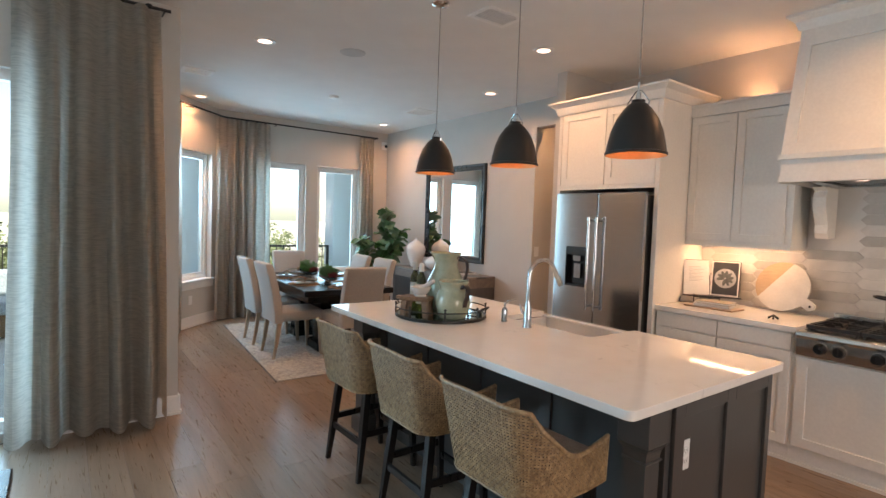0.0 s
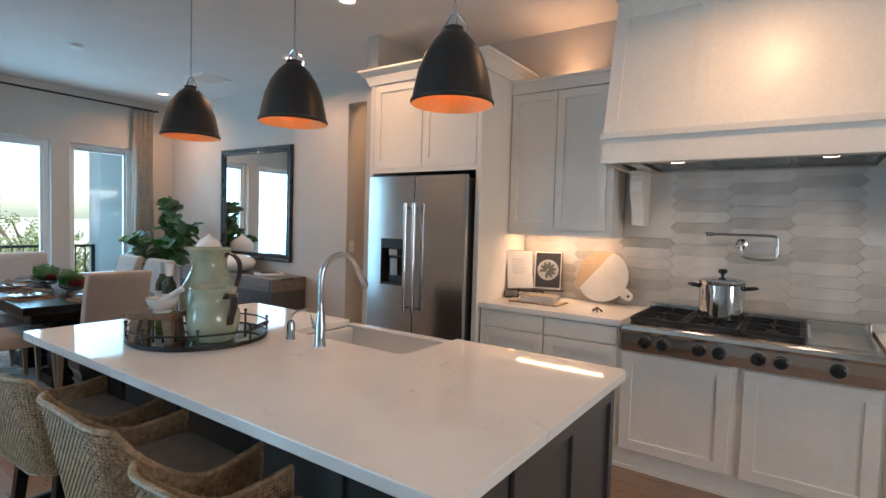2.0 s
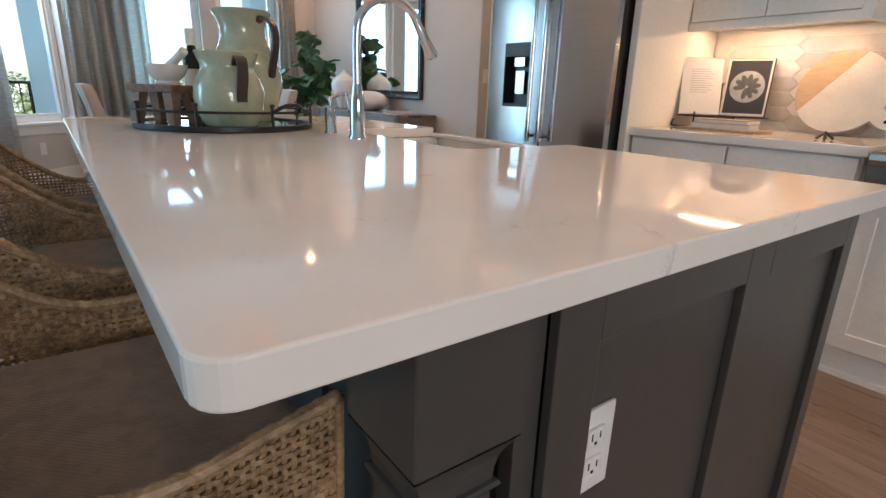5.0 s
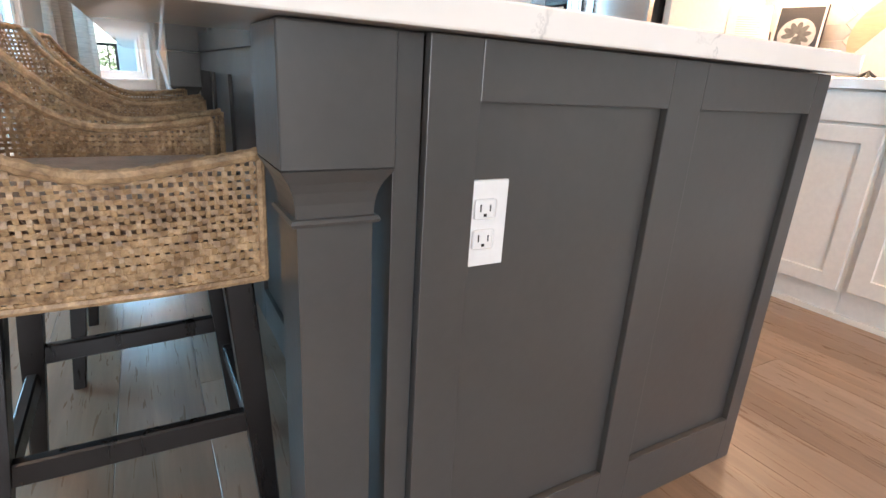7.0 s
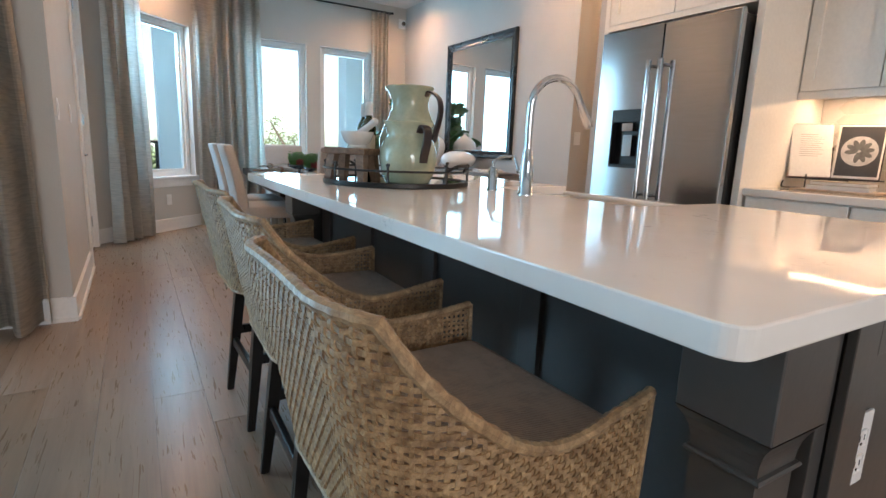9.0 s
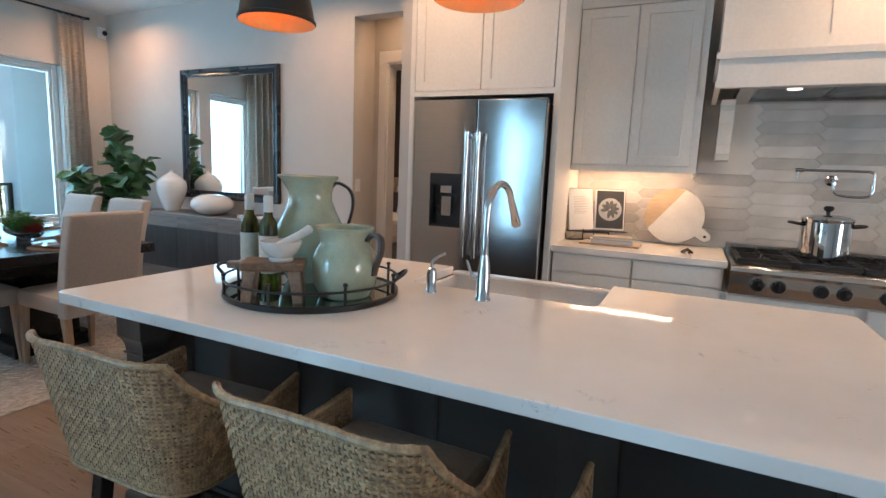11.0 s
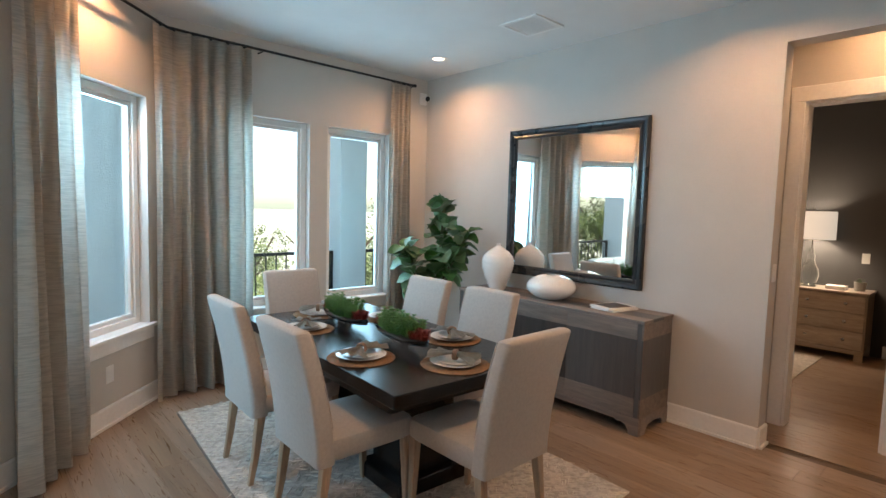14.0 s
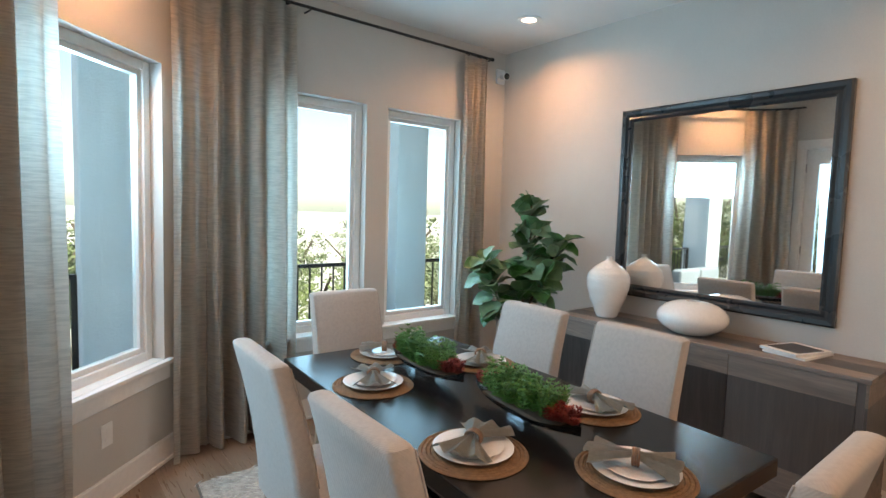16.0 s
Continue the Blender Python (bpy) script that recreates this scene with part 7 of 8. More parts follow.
# ---- ceiling and wall fixtures ----
# the last four fixtures go with the added, unseen downlights
for x, y in DOWNLIGHTS:
    e = thing("recessed_downlight", (x, y, CEIL), "lit recessed ceiling downlight with white trim, four of nine added", "downlight", "recessed ceiling downlights")
    bm = bmesh.new()
    lathe(bm, [(0.092, 0.0), (0.090, -0.006), (0.058, -0.008), (0.056, -0.002)], (x, y, CEIL - 0.0005), 28)
    part("trim_ring", bm, M["trim"], e, smooth=True)
    bm = bmesh.new()
    lathe(bm, [(0.056, -0.004), (0.0, -0.0045)], (x, y, CEIL - 0.0005), 28)
    part("lens", bm, M["lamp_on"], e)


def vent(x, y, w, h, slats, label):
    e = thing("ceiling_vent", (x, y, CEIL), label, "vent")
    # black sheet imitates the duct's shade behind louvred vents; the register's is white
    boxes("backing", [(x - w / 2 + 0.02, x + w / 2 - 0.02, y - h / 2 + 0.02, y + h / 2 - 0.02, CEIL - 0.002, CEIL - 0.0005)], M["black_plastic"] if slats < 12 else M["trim"], e)
    boxes("frame", [(x - w / 2, x + w / 2, y - h / 2, y - h / 2 + 0.03, CEIL - 0.010, CEIL - 0.0005), (x - w / 2, x + w / 2, y + h / 2 - 0.03, y + h / 2, CEIL - 0.010, CEIL - 0.0005), (x - w / 2, x - w / 2 + 0.03, y - h / 2 + 0.03, y + h / 2 - 0.03, CEIL - 0.010, CEIL - 0.0005), (x + w / 2 - 0.03, x + w / 2, y - h / 2 + 0.03, y + h / 2 - 0.03, CEIL - 0.010, CEIL - 0.0005)], M["trim"], e)
    for k in range(slats):
        yy = y - h / 2 + 0.035 + (h - 0.07) * (k + 0.5) / slats
        boxes("slat", [(x - w / 2 + 0.03, x + w / 2 - 0.03, yy - (h - 0.07) / slats * 0.24, yy + (h - 0.07) / slats * 0.24, CEIL - 0.009, CEIL - 0.006)], M["trim"], e)
    return e


vent(2.60, 3.14, 0.34, 0.24, 8, "white louvred ceiling return vent")
vent(1.23, 6.28, 0.30, 0.24, 8, "white louvred ceiling return vent")
vent(4.06, 6.27, 0.36, 0.36, 14, "white flat ceiling air register")
sk2 = thing("ceiling_speaker", (2.19, 4.60, CEIL), "round flush white ceiling speaker grille", "speaker")
bm = bmesh.new()
lathe(bm, [(0.115, 0.0), (0.113, -0.005), (0.105, -0.006), (0.0, -0.005)], (2.19, 4.60, CEIL - 0.0005), 36)
part("grille", bm, surface("perforated_grille", (0.55, 0.55, 0.54), 0.7, grain=300, relief=0.3), sk2, smooth=True)
sd = thing("smoke_detector", (2.78, 6.29, CEIL), "round white smoke detector on the ceiling", "smoke detector")
bm = bmesh.new()
lathe(bm, [(0.062, 0.0), (0.060, -0.012), (0.050, -0.028), (0.0, -0.032)], (2.78, 6.29, CEIL - 0.0005), 28)
part("housing", bm, M["trim"], sd, smooth=True)
sc = thing("security_camera", (4.60, BY, 2.80), "small white security camera in the corner", "camera")
boxes("mount", [(4.555, 4.655, BY - 0.022, BY - 0.001, 2.735, 2.865)], M["trim"], sc, 0.006)
bm = bmesh.new()
tube(bm, [(4.60, BY - 0.022, 2.80), (4.60, BY - 0.055, 2.795)], 0.018, 12)
tube(bm, [(4.60, BY - 0.05, 2.80), (4.585, BY - 0.115, 2.785)], [0.030, 0.034], 18)
part("housing", bm, M["trim"], sc, smooth=True)
bm = bmesh.new()
tube(bm, [(4.585, BY - 0.1155, 2.785), (4.5842, BY - 0.120, 2.784)], [0.029, 0.024], 18)
part("lens", bm, M["black_plastic"], sc, "black camera lens", True)


def wall_plate(name, p, along, into, w, h, label, rocker=True):
    e = thing(name, p, label, "switch" if rocker else "outlet")
    m = frame_matrix(p, along, into)
    boxes("cover_plate", [(-w / 2, w / 2, 0.0008, 0.006, -h / 2, h / 2)], M["trim"], e, 0.0015, m=m)
    if rocker:
        boxes("rocker", [(-0.016, 0.016, 0.006, 0.010, -0.033, 0.033)], M["trim"], e, 0.001, m=m)
    else:
        for z in (-0.02, 0.02):
            boxes("socket", [(-0.017, 0.017, 0.006, 0.0085, z - 0.014, z + 0.014)], M["trim"], e, 0.002, m=m)
    return e


wall_plate("light_switch", (LX, 5.40, 1.20), (0, -1, 0), (1, 0, 0), 0.08, 0.12, "white rocker light switch on greige wall")
wall_plate("light_switch", (LX, 4.70, 1.20), (0, -1, 0), (1, 0, 0), 0.075, 0.12, "white rocker light switch near the wall corner")
wall_plate("light_switch", (4.76, 4.68, 1.20), (1, 0, 0), (0, -1, 0), 0.075, 0.12, "white light switch inside the hall opening")
pb_ = BAY0 + BAY_DIR * 0.96 + Vector((0, 0, 0.36))
wall_plate("power_outlet", tuple(pb_), BAY_DIR, -BAY_OUT, 0.075, 0.12, "white power outlet under the bay window", False)
wall_plate("power_outlet", (8.449, 4.72, 1.13), (0, 1, 0), (-1, 0, 0), 0.075, 0.12, "white outlet on the charcoal bedroom wall", False)
wall_plate("power_outlet", (WX - 0.012, 1.90, 1.06), (0, -1, 0), (-1, 0, 0), 0.075, 0.12, "white power outlet on the tiled backsplash", False)


# ---- bedroom ----
ns = thing("nightstand", (8.2, 4.98, 0), "pale weathered oak nightstand with three drawers", "nightstand")
ns_wood = wood("pale_grey_oak", (0.30, 0.24, 0.185), (0.50, 0.42, 0.34), 0.5, (14, 1.2, 14))
boxes("body", [(8.02, 8.44, 4.61, 5.35, 0.12, 0.745)], ns_wood, ns)
boxes("top", [(7.99, 8.445, 4.595, 5.365, 0.745, 0.772)], ns_wood, ns, 0.004)
boxes("skirt", [(8.0, 8.02, 4.61, 4.69, 0, 0.12), (8.0, 8.02, 5.27, 5.35, 0, 0.12), (8.0, 8.02, 4.69, 5.27, 0.075, 0.12), (8.40, 8.44, 4.61, 4.66, 0, 0.12), (8.40, 8.44, 5.30, 5.35, 0, 0.12)], ns_wood, ns)
for k in range(3):
    z = 0.13 + 0.204 * k
    d = boxes("drawer_front", [(8.003, 8.0195, 4.625, 5.335, z, z + 0.195)], ns_wood, ns, 0.002)
    for y in (4.80, 5.16):
        bm = bmesh.new()
        lathe(bm, [(0.0, 0.0), (0.016, 0.0), (0.018, 0.012), (0.0, 0.018)], sides=14)
        bmesh.ops.transform(bm, matrix=Matrix.Translation((8.003, y, z + 0.1)) @ Matrix.Rotation(radians(-90), 4, "Y"), verts=bm.verts)
        part("knob", bm, M["chrome"], d, smooth=True)
tl = thing("table_lamp", (8.2, 5.20, 0.772), "clear glass table lamp with a lit white drum shade", "lamp")
bm = bmesh.new()
lathe(bm, [(0.0, 0.0), (0.075, 0.0), (0.078, 0.012), (0.05, 0.02), (0.085, 0.08), (0.095, 0.17), (0.06, 0.26), (0.035, 0.33), (0.045, 0.36), (0.03, 0.40), (0.022, 0.46), (0.0, 0.46)], (8.2, 5.20, 0.772), 28)
part("base", bm, M["clear_glass"], tl, smooth=True)
bm = bmesh.new()
tube(bm, [(8.2, 5.20, 1.23), (8.2, 5.20, 1.71)], 0.006, 8)
part("stem", bm, M["chrome"], tl, smooth=True)
bm = bmesh.new()
lathe(bm, [(0.225, 1.335), (0.222, 1.665), (0.219, 1.665), (0.222, 1.335), (0.225, 1.335)], (8.2, 5.20, 0), 36)
part("shade", bm, M["lampshade"], tl, "glowing white linen drum shade", True)
ar = thing("framed_picture", (8.44, 5.82, 1.76), "framed botanical print in a wide white mat and black frame", "picture")
boxes("frame", [(8.415, 8.448, 5.44, 5.475, 1.40, 2.13), (8.415, 8.448, 6.165, 6.20, 1.40, 2.13), (8.415, 8.448, 5.475, 6.165, 1.40, 1.435), (8.415, 8.448, 5.475, 6.165, 2.095, 2.13)], M["black_metal"], ar, 0.002)
boxes("mat_board", [(8.43, 8.446, 5.475, 6.165, 1.435, 2.095)], M["paper"], ar)
bm = bmesh.new()
vs = [bm.verts.new((8.4292, 5.80 + 0.13 * math.cos(a) + 0.03 * math.sin(3 * a), 1.77 + 0.15 * math.sin(a) + 0.025 * math.cos(2 * a))) for a in (2 * math.pi * k / 28 for k in range(28))]
bm.faces.new(vs)
part("print", bm, surface("grey_leaf_print", (0.36, 0.36, 0.38), 0.6, var=0.35, scale=20), ar)
bed = thing("bed", (7.4, 6.35, 0), "upholstered bed made with white bedding", "bed")
duvet = fabric("white_bed_linen", (0.78, 0.76, 0.73), 500, var=0.03, slub_mix=0.05)
boxes("headboard", [(8.33, 8.44, 5.44, 7.25, 0.0, 1.24)], M["chair"], bed, 0.03)
boxes("base", [(6.35, 8.33, 5.52, 7.17, 0.05, 0.34)], fabric("grey_bed_base", (0.13, 0.125, 0.12), 400), bed, 0.02)
boxes("mattress", [(6.36, 8.33, 5.53, 7.16, 0.341, 0.60)], duvet, bed, 0.05)
boxes("duvet", [(6.33, 8.0, 5.49, 7.20, 0.38, 0.68)], duvet, bed, 0.07)


def pillow(at, w, h, t, rz, lean, material, label):
    bm = bmesh.new()
    n, front, back = 10, [], []
    for sgn, store in ((1, front), (-1, back)):
        for i in range(n + 1):
            row = []
            for k in range(n + 1):
                u, v = i / n * 2 - 1, k / n * 2 - 1
                b = max(0, (1 - u ** 4) * (1 - v ** 4)) ** 0.5
                row.append(bm.verts.new((sgn * t / 2 * b, u * w / 2 * (1 - 0.06 * (1 - abs(v))), (v * h / 2 * (1 - 0.06 * (1 - abs(u)))) + h / 2)))
            store.append(row)
        for a, c in zip(store, store[1:]):
            for k in range(n):
                bm.faces.new((a[k], a[k + 1], c[k + 1], c[k]))
    bmesh.ops.remove_doubles(bm, verts=bm.verts, dist=0.0008)
    bmesh.ops.transform(bm, matrix=Matrix.Translation(at) @ Matrix.Rotation(radians(rz), 4, "Z") @ Matrix.Rotation(radians(lean), 4, "Y"), verts=bm.verts)
    return tagged(part("pillow", bm, material, smooth=True), label, "pillow", "pillows on the bed")


pillow((8.20, 5.95, 0.66), 0.62, 0.50, 0.20, 0, 14, duvet, "plump white pillow against the headboard")
pillow((8.20, 6.72, 0.66), 0.62, 0.50, 0.20, 0, 14, duvet, "plump white pillow against the headboard")
pillow((8.00, 6.00, 0.685), 0.46, 0.44, 0.18, 6, 22, duvet, "square white cushion on the bed")
pillow((7.86, 6.28, 0.69), 0.40, 0.36, 0.16, -4, 26, fabric("charcoal_cushion", (0.05, 0.05, 0.055), 400), "charcoal square cushion on the bed")
tagged(boxes("bedside_box", [(8.08, 8.24, 4.83, 5.02, 0.7725, 0.815)], M["paper"], bevel=0.004), "small white box on the nightstand", "box")
pp = thing("potted_grass", (8.22, 4.72, 0.7725), "small pot of green grass on the nightstand", "plant")
bm = bmesh.new()
lathe(bm, [(0.0, 0.0), (0.05, 0.0), (0.06, 0.10), (0.054, 0.10), (0.05, 0.08), (0.0, 0.08)], (8.22, 4.72, 0.7725), 20)
part("pot", bm, surface("grey_pot", (0.30, 0.29, 0.27), 0.6), pp, smooth=True)
verts, faces = [], []
rnd = random.Random(4)
for k in range(160):
    a, r = rnd.uniform(0, 6.28), rnd.uniform(0, 0.045)
    b = len(verts)
    x, y = 8.22 + r * math.cos(a), 4.72 + r * math.sin(a)
    verts += [(x - 0.002, y, 0.852), (x + 0.002, y, 0.852), (x + rnd.uniform(-0.02, 0.02), y + rnd.uniform(-0.02, 0.02), 0.90 + rnd.uniform(0, 0.03))]
    faces.append((b, b + 1, b + 2))
me = bpy.data.meshes.new("grass_blades")
me.from_pydata(verts, [], faces)
me.materials.append(M["succulent"])
gb = new("grass_blades", me)
gb.parent, gb.matrix_parent_inverse = pp, pp.matrix_basis.inverted()
gb["kind"] = "stuff"
tagged(boxes("bedroom_rug", [(6.0, 7.9, 4.95, 7.4, 0.0005, 0.012)], M["rug"]), "pale woven rug under the bed", "rug")
# living-room table edge near the glazed doors
cb = thing("side_table", (-0.42, 2.30, 0), "dark stained wooden side table", "table")
boxes("top", [(-0.70, -0.09, 2.25, 2.86, 0.455, 0.50)], M["espresso"], cb, 0.006)
for x in (-0.66, -0.125):
    for y in (2.29, 2.82):
        boxes("leg", [(x - 0.025, x + 0.025, y - 0.025, y + 0.025, 0, 0.455)], M["espresso"], cb, 0.004)

# ---- outside ----
structure(boxes("patio", [(-12, LX - 0.21, LY + 0.21, 9.75, -0.20, -0.03), (LX - 0.21, 12, BY + 0.21, 9.75, -0.20, -0.03)], M["deck"]), "concrete covered-patio slab", "patio")


def column(x0, x1, y0, y1):
    e = thing("patio_column", ((x0 + x1) / 2, (y0 + y1) / 2, -0.03), "square white stucco patio column", "column", "patio columns")
    boxes("shaft", [(x0, x1, y0, y1, -0.03, 3.3)], M["stucco"], e, 0.012)
    boxes("base", [(x0 - 0.02, x1 + 0.02, y0 - 0.02, y1 + 0.02, -0.03, 0.10)], M["stucco"], e, 0.008)
    return e


column(4.08, 4.456, 9.08, 9.45)
column(1.44, 1.90, 8.92, 9.36)
column(-1.75, -1.25, 8.92, 9.36)
column(-5.6, -5.1, 8.92, 9.36)
column(7.3, 7.8, 8.92, 9.36)
# unseen slab and parapet, added to keep the sun off columns and windows
structure(boxes("roof_house", [(-12, 12, -6, LY + 0.205, 3.18, 3.38), (LX - 0.205, 12, LY + 0.205, BY + 0.205, 3.18, 3.38), (LX - 0.205, 12, BY + 0.005, BY + 0.205, 3.38, 5.0), (-12, LX - 0.205, LY + 0.005, LY + 0.205, 3.38, 5.0), (LX - 0.205, LX - 0.005, LY + 0.205, BY + 0.005, 3.38, 5.0)], M["stucco"]), "unseen flat roof with a tall parapet added to block the sun", "roof")
tagged(boxes("patio_beam", [(-8, 9, 8.95, 9.33, 3.3, 3.65)], M["stucco"]), "white stucco beam over the patio columns", "beam")


def railing(x0, x1, y):
    e = thing("patio_railing", ((x0 + x1) / 2, y, -0.03), "black metal patio railing with thin balusters", "railing", "patio railings")
    boxes("top_rail", [(x0, x1, y - 0.02, y + 0.02, 0.985, 1.02)], M["black_metal"], e)
    boxes("bottom_rail", [(x0, x1, y - 0.015, y + 0.015, 0.06, 0.085)], M["black_metal"], e)
    n = int((x1 - x0) / 0.115)
    for k in range(1, n):
        x = x0 + (x1 - x0) * k / n
        boxes("baluster", [(x - 0.007, x + 0.007, y - 0.007, y + 0.007, 0.085, 0.985)], M["black_metal"], e)
    for x in (x0 + 0.02, x1 - 0.02):
        boxes("post", [(x - 0.02, x + 0.02, y - 0.0205, y + 0.0205, -0.03, 0.985)], M["black_metal"], e)
    return e


railing(1.90, 4.08, 9.26)
railing(4.456, 7.3, 9.26)
railing(-1.25, 1.44, 9.26)
railing(-5.1, -1.75, 9.26)
so = thing("patio_sofa", (-0.4, 8.6, -0.03), "outdoor sofa with pale blue-grey cushions", "sofa")
cush = fabric("pale_blue_cushion", (0.40, 0.45, 0.48), 300)
boxes("frame", [(-1.15, 0.35, 8.05, 8.85, 0.0, 0.26), (-1.15, 0.35, 8.78, 8.85, 0.26, 0.62), (-1.15, -1.08, 8.05, 8.78, 0.26, 0.52), (0.28, 0.35, 8.05, 8.78, 0.26, 0.52)], M["woven_mat"], so, 0.01)
for x in (-1.07, -0.39):
    boxes("seat_cushion", [(x, x + 0.66, 8.06, 8.77, 0.262, 0.42)], cush, so, 0.03)
    boxes("back_cushion", [(x, x + 0.66, 8.60, 8.77, 0.422, 0.74)], cush, so, 0.04)
bm = bmesh.new()
n = 60
rnd = random.Random(9)
rows = []
R = [0.02, 4, 8, 13, 20, 30, 45, 70, 110, 200, 400, 900]
for r in R:
    rows.append([bm.verts.new((r * math.cos(a) + 1, r * math.sin(a) + 6, -2.6 - 0.10 * min(r, 40) + 0.5 * noise.noise((r * 0.2 * math.cos(a), r * 0.2 * math.sin(a), 0)) )) for a in (2 * math.pi * k / n for k in range(n))])
for a, b in zip(rows, rows[1:]):
    for k in range(n):
        bm.faces.new((a[k], a[(k + 1) % n], b[(k + 1) % n], b[k]))
bmesh.ops.remove_doubles(bm, verts=rows[0], dist=0.01)
structure(part("ground", bm, M["grass"], smooth=True), "dry grassy hillside falling away from the patio", "ground")


def tree(seed, height, spread):
    """Tapered trunk, forking limbs and a ragged crown of leaf clumps."""
    rnd = random.Random(seed)
    e = thing("tree", (0, 0, 0), "leafy live oak on the hillside", "tree", "oak trees below the patio")
    bm = bmesh.new()
    tips = []
    trunk = curve_pts([(0, 0, -0.3), (0.1 * rnd.uniform(-1, 1), 0.1, height * 0.18), (0.2 * rnd.uniform(-1, 1), 0.0, height * 0.38)], 4)
    tube(bm, trunk, [0.20 - 0.07 * k / len(trunk) for k in range(len(trunk))], 9)
    for k in range(8):
        a = 2 * math.pi * k / 8 + rnd.uniform(-0.3, 0.3)
        rr = spread * rnd.uniform(0.5, 1.0)
        end = Vector((rr * math.cos(a), rr * math.sin(a), height * rnd.uniform(0.6, 0.95)))
        base = trunk[rnd.randrange(len(trunk) // 2, len(trunk))]
        mid = base.lerp(end, 0.5) + Vector((0, 0, rnd.uniform(-0.1, 0.25)))
        pts = curve_pts([base, mid, end], 5)
        tube(bm, pts, [0.085 - 0.065 * q / len(pts) for q in range(len(pts))], 6)
        tips += pts[4:]
    part("trunk", bm, M["bark"], e, smooth=True)
    verts, faces = [], []
    for t in range(150):
        c = rnd.choice(tips) + Vector((rnd.uniform(-0.5, 0.5), rnd.uniform(-0.5, 0.5), rnd.uniform(-0.25, 0.35))) * (spread / 2.0)
        s = rnd.uniform(0.22, 0.42)
        for q in range(56):
            v_ = Vector((rnd.gauss(0, 1), rnd.gauss(0, 1), rnd.gauss(0, 1))).normalized() * s * rnd.random() ** 0.4
            p = c + Vector((v_.x, v_.y, v_.z * 0.7))
            d = Vector((rnd.uniform(-1, 1), rnd.uniform(-1, 1), rnd.uniform(-0.6, 0.9))).normalized()
            w = d.orthogonal().normalized() * rnd.uniform(0.02, 0.04)
            L_ = rnd.uniform(0.06, 0.11)
            b = len(verts)
            verts += [tuple(p), tuple(p + d * L_ * 0.5 + w), tuple(p + d * L_), tuple(p + d * L_ * 0.5 - w)]
            faces.append((b, b + 1, b + 2, b + 3))
    me = bpy.data.meshes.new("crown")
    me.from_pydata(verts, [], faces)
    me.materials.append(M["tree_leaf"])
    cr = new("crown", me)
    cr.parent = e
    cr["kind"] = "stuff"
    return e


kinds = [tree(21, 4.6, 2.4), tree(22, 5.4, 2.8), tree(23, 3.8, 2.1)]
spots = [(3.2, 14.5, 0), (6.0, 15.5, 1), (8.5, 14.0, 2), (0.6, 16.5, 1), (11.0, 18.0, 0), (4.6, 19.5, 2), (-2.4, 15.5, 0), (-5.2, 14.5, 1), (-8.0, 12.5, 2), (-11.0, 14.0, 1), (-10.0, 9.8, 0), (-13.5, 10.5, 1), (-14.0, 7.0, 2), (-15.5, 13.0, 0), (7.5, 22.0, 1), (-1.0, 23.0, 1), (13.5, 24.0, 1), (-7.5, 20.0, 0), (2.4, 27.0, 1), (-18.0, 18.0, 1), (-19.0, 9.0, 1), (9.5, 30.0, 0), (-17.0, 4.5, 0), (-9.0, 7.4, 2)]
rnd = random.Random(31)
for k, (x, y, i) in enumerate(spots):
    r = math.hypot(x - 1, y - 6)
    z = -2.6 - 0.10 * min(r, 40)
    if x < -6:
        z += 1.5
    z += 0.03 * r
    m = pose(x, y, z, 0, 0, rnd.uniform(0, 360))
    if k < 3:
        kinds[i].matrix_basis = m
    else:
        copy_thing(kinds[i], m)

# ---- pieces: backsplash tiles and floor planks ----
splash = structure(boxes("backsplash", [(WX - 0.008, WX - 0.0006, -1.0, 2.598, 0.9155, 1.429), (WX - 0.008, WX - 0.0006, 0.16, 1.79, 1.429, 1.905)], M["grout"]), "grey picket-tile marble backsplash with white joints", "backsplash")
TL, TH, TP = 0.385, 0.076, 0.038


def picket():
    bm = bmesh.new()
    g = 0.0013
    out = [(-TL / 2 + g, 0), (-TL / 2 + TP, -TH / 2 + g), (TL / 2 - TP, -TH / 2 + g), (TL / 2 - g, 0), (TL / 2 - TP, TH / 2 - g), (-TL / 2 + TP, TH / 2 - g)]
    lowr = [bm.verts.new((0.0, y, z)) for y, z in out]
    mid = [bm.verts.new((-0.0055, y, z)) for y, z in out]
    top = [bm.verts.new((-0.0068, y * 0.994, z * 0.965)) for y, z in out]
    for a, b in ((lowr, mid), (mid, top)):
        for k in range(6):
            bm.faces.new((a[k], a[(k + 1) % 6], b[(k + 1) % 6], b[k]))
    bm.faces.new(top)
    bmesh.ops.recalc_face_normals(bm, faces=bm.faces)
    me = bpy.data.meshes.new("tile")
    bm.to_mesh(me)
    bm.free()
    me.materials.append(M["tile"])
    return me


tile_mesh = picket()
col = 0
y = -0.80
while y < 2.50:
    z = 0.96 + (TH / 2 if col % 2 else 0)
    while z < 1.90:
        inside = y < 1.62 and y > 0.30
        if z < 1.40 or inside:
            t = new("tile", tile_mesh)
            t.parent = splash
            t.matrix_basis = Matrix.Translation((WX - 0.0079, y, z))
        z += TH
    y += TL - TP
    col += 1

plank_meshes = {}


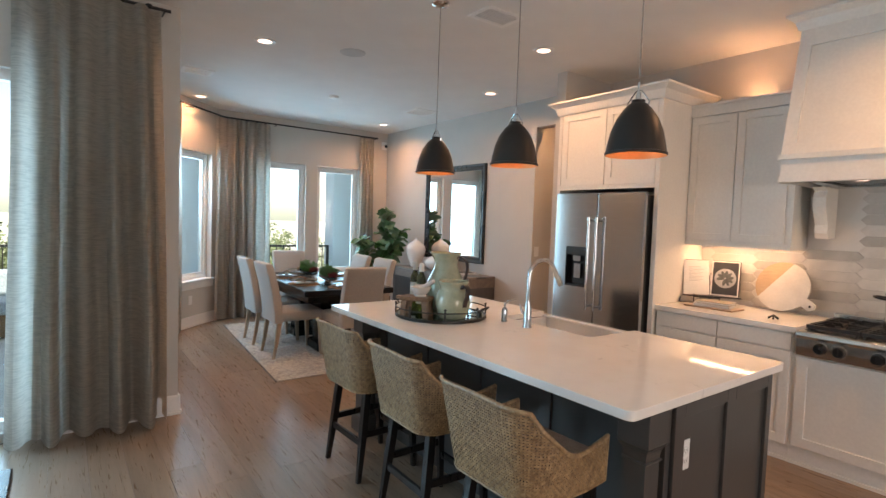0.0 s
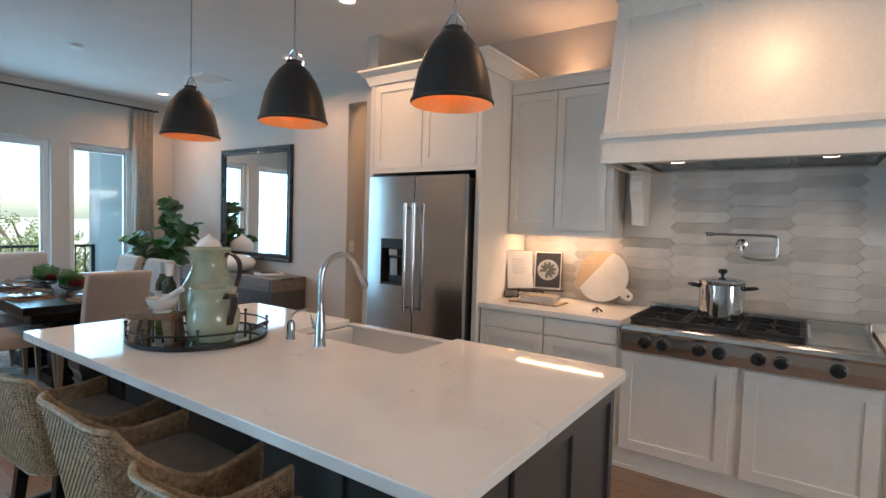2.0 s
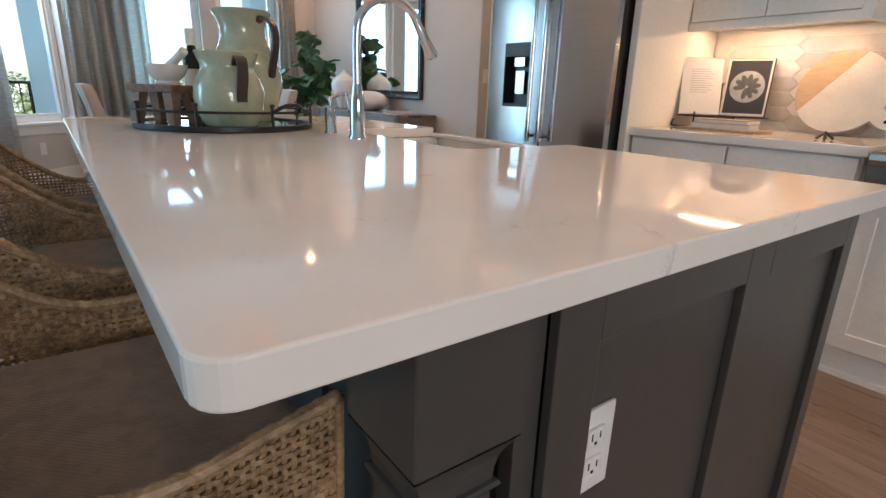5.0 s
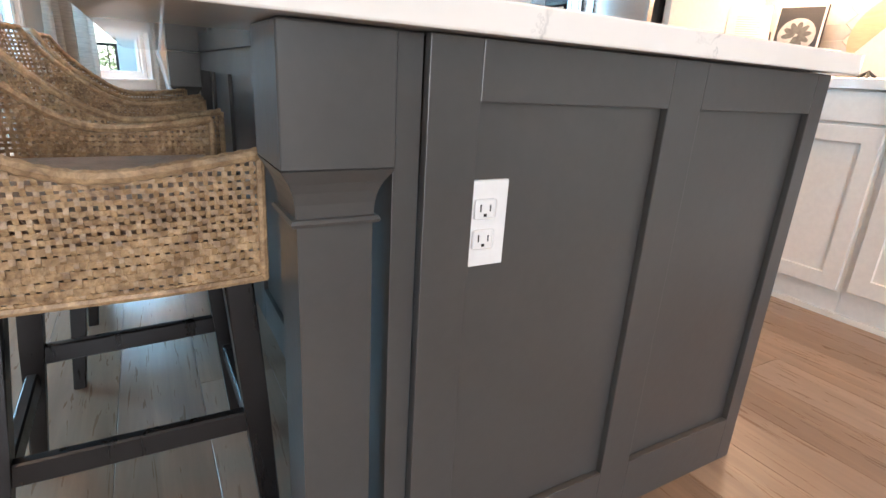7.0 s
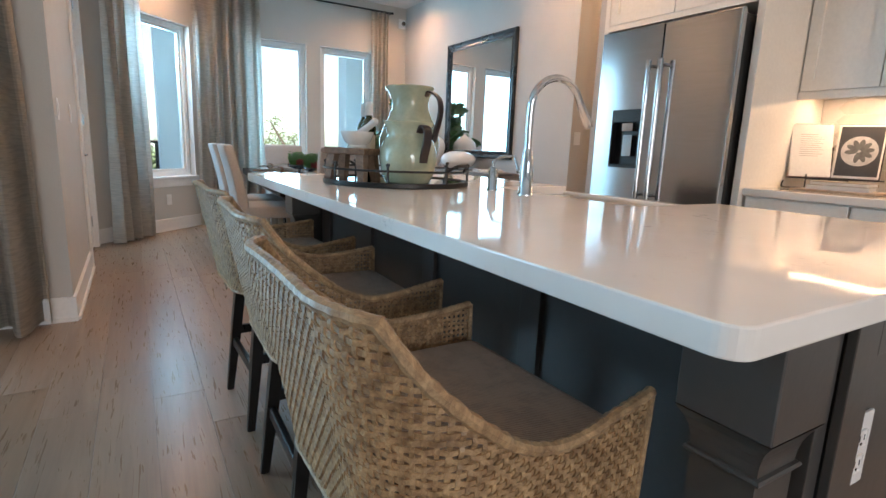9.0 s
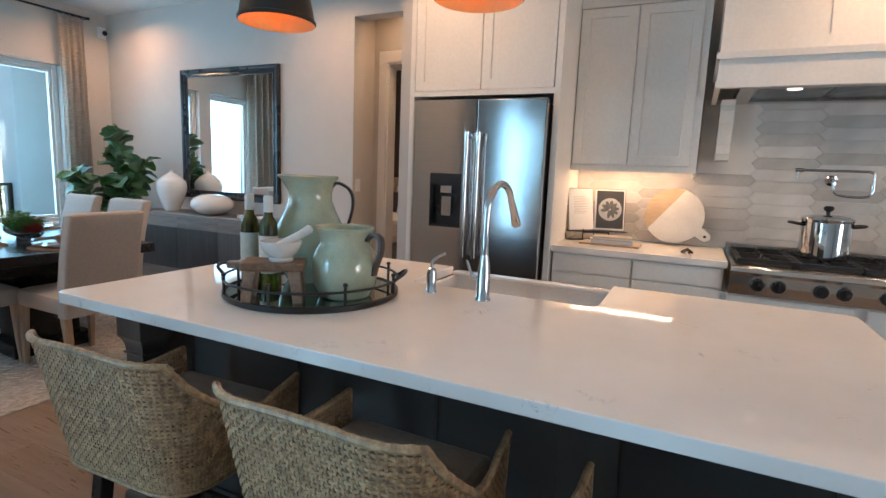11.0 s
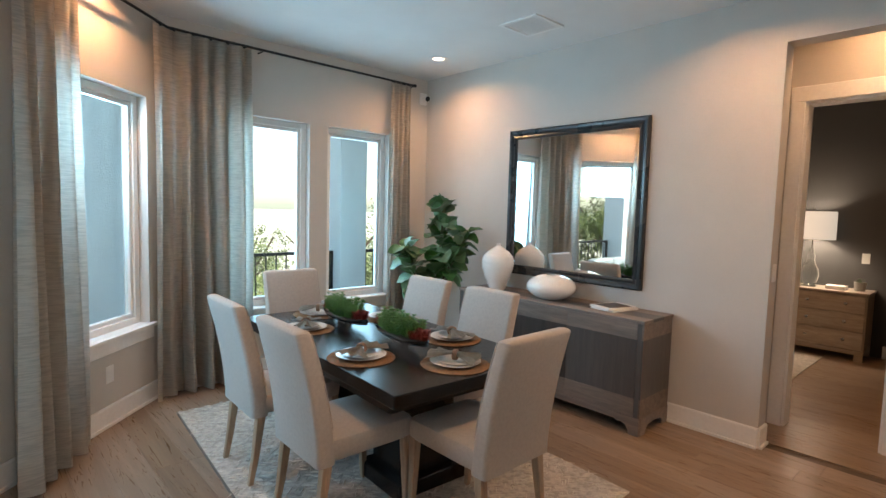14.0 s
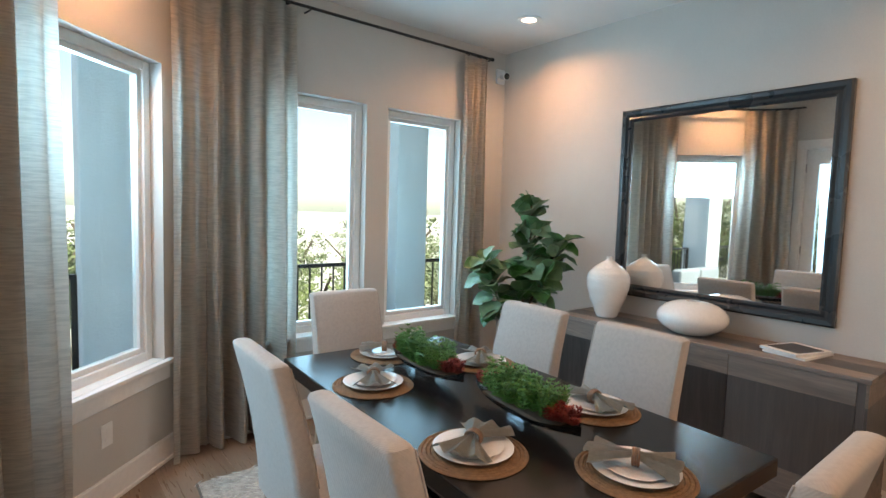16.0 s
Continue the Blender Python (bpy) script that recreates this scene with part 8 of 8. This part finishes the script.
def plank(length):
    key = round(length, 2)
    if key not in plank_meshes:
        bm = bmesh.new()
        h, w, b = length / 2 - 0.0004, 0.0946, 0.0009
        low = [bm.verts.new((sx * w, sy * h, -0.0115)) for sx, sy in ((-1, -1), (1, -1), (1, 1), (-1, 1))]
        mid = [bm.verts.new((sx * w, sy * h, -b * 0.8)) for sx, sy in ((-1, -1), (1, -1), (1, 1), (-1, 1))]
        top = [bm.verts.new((sx * (w - b), sy * (h - b), 0.0)) for sx, sy in ((-1, -1), (1, -1), (1, 1), (-1, 1))]
        for a, c in ((low, mid), (mid, top)):
            for k in range(4):
                bm.faces.new((a[k], a[(k + 1) % 4], c[(k + 1) % 4], c[k]))
        bm.faces.new(top)
        bmesh.ops.recalc_face_normals(bm, faces=bm.faces)
        me = bpy.data.meshes.new("plank")
        bm.to_mesh(me)
        bm.free()
        me.materials.append(M["plank"])
        plank_meshes[key] = me
    return plank_meshes[key]


def lay(x0, x1, y0, y1_of, rnd):
    x = x0 + 0.095
    while x < x1:
        y, end = y0, y1_of(x)
        first = True
        while y < end - 0.01:
            L_ = rnd.choice((1.5, 1.8, 2.1, 2.4))
            if first:
                L_, first = rnd.choice((0.6, 0.9, 1.3, 1.7)), False
            if end - (y + L_) < 0.35:
                L_ = end - y
            p = new("plank", plank(L_))
            p.parent = subfloor
            p.matrix_basis = Matrix.Translation((x, y + L_ / 2, 0.0))
            y += L_
        x += 0.19


rnd = random.Random(17)
lay(-0.95, WX + 0.13, -1.2, lambda x: LY - 0.02 if x < LX - 0.1 else (min(BY, x + 6.34) if x < 1.88 else BY), rnd)
lay(WX + 0.17, 8.4, 2.4, lambda x: 7.4, rnd)
wide = boxes("far_planks", [(X0 + 0.19 * k + 0.0006, X0 + 0.19 * k + 0.1894, Y0, LY - 0.02, -0.0115, 0.0) for k in range(17)] + [(-0.9492 + 0.19 * k, -0.9492 + 0.19 * k + 0.1888, Y0, -1.201, -0.0115, 0.0) for k in range(29)], M["plank"], subfloor)
wide["kind"] = "stuff"
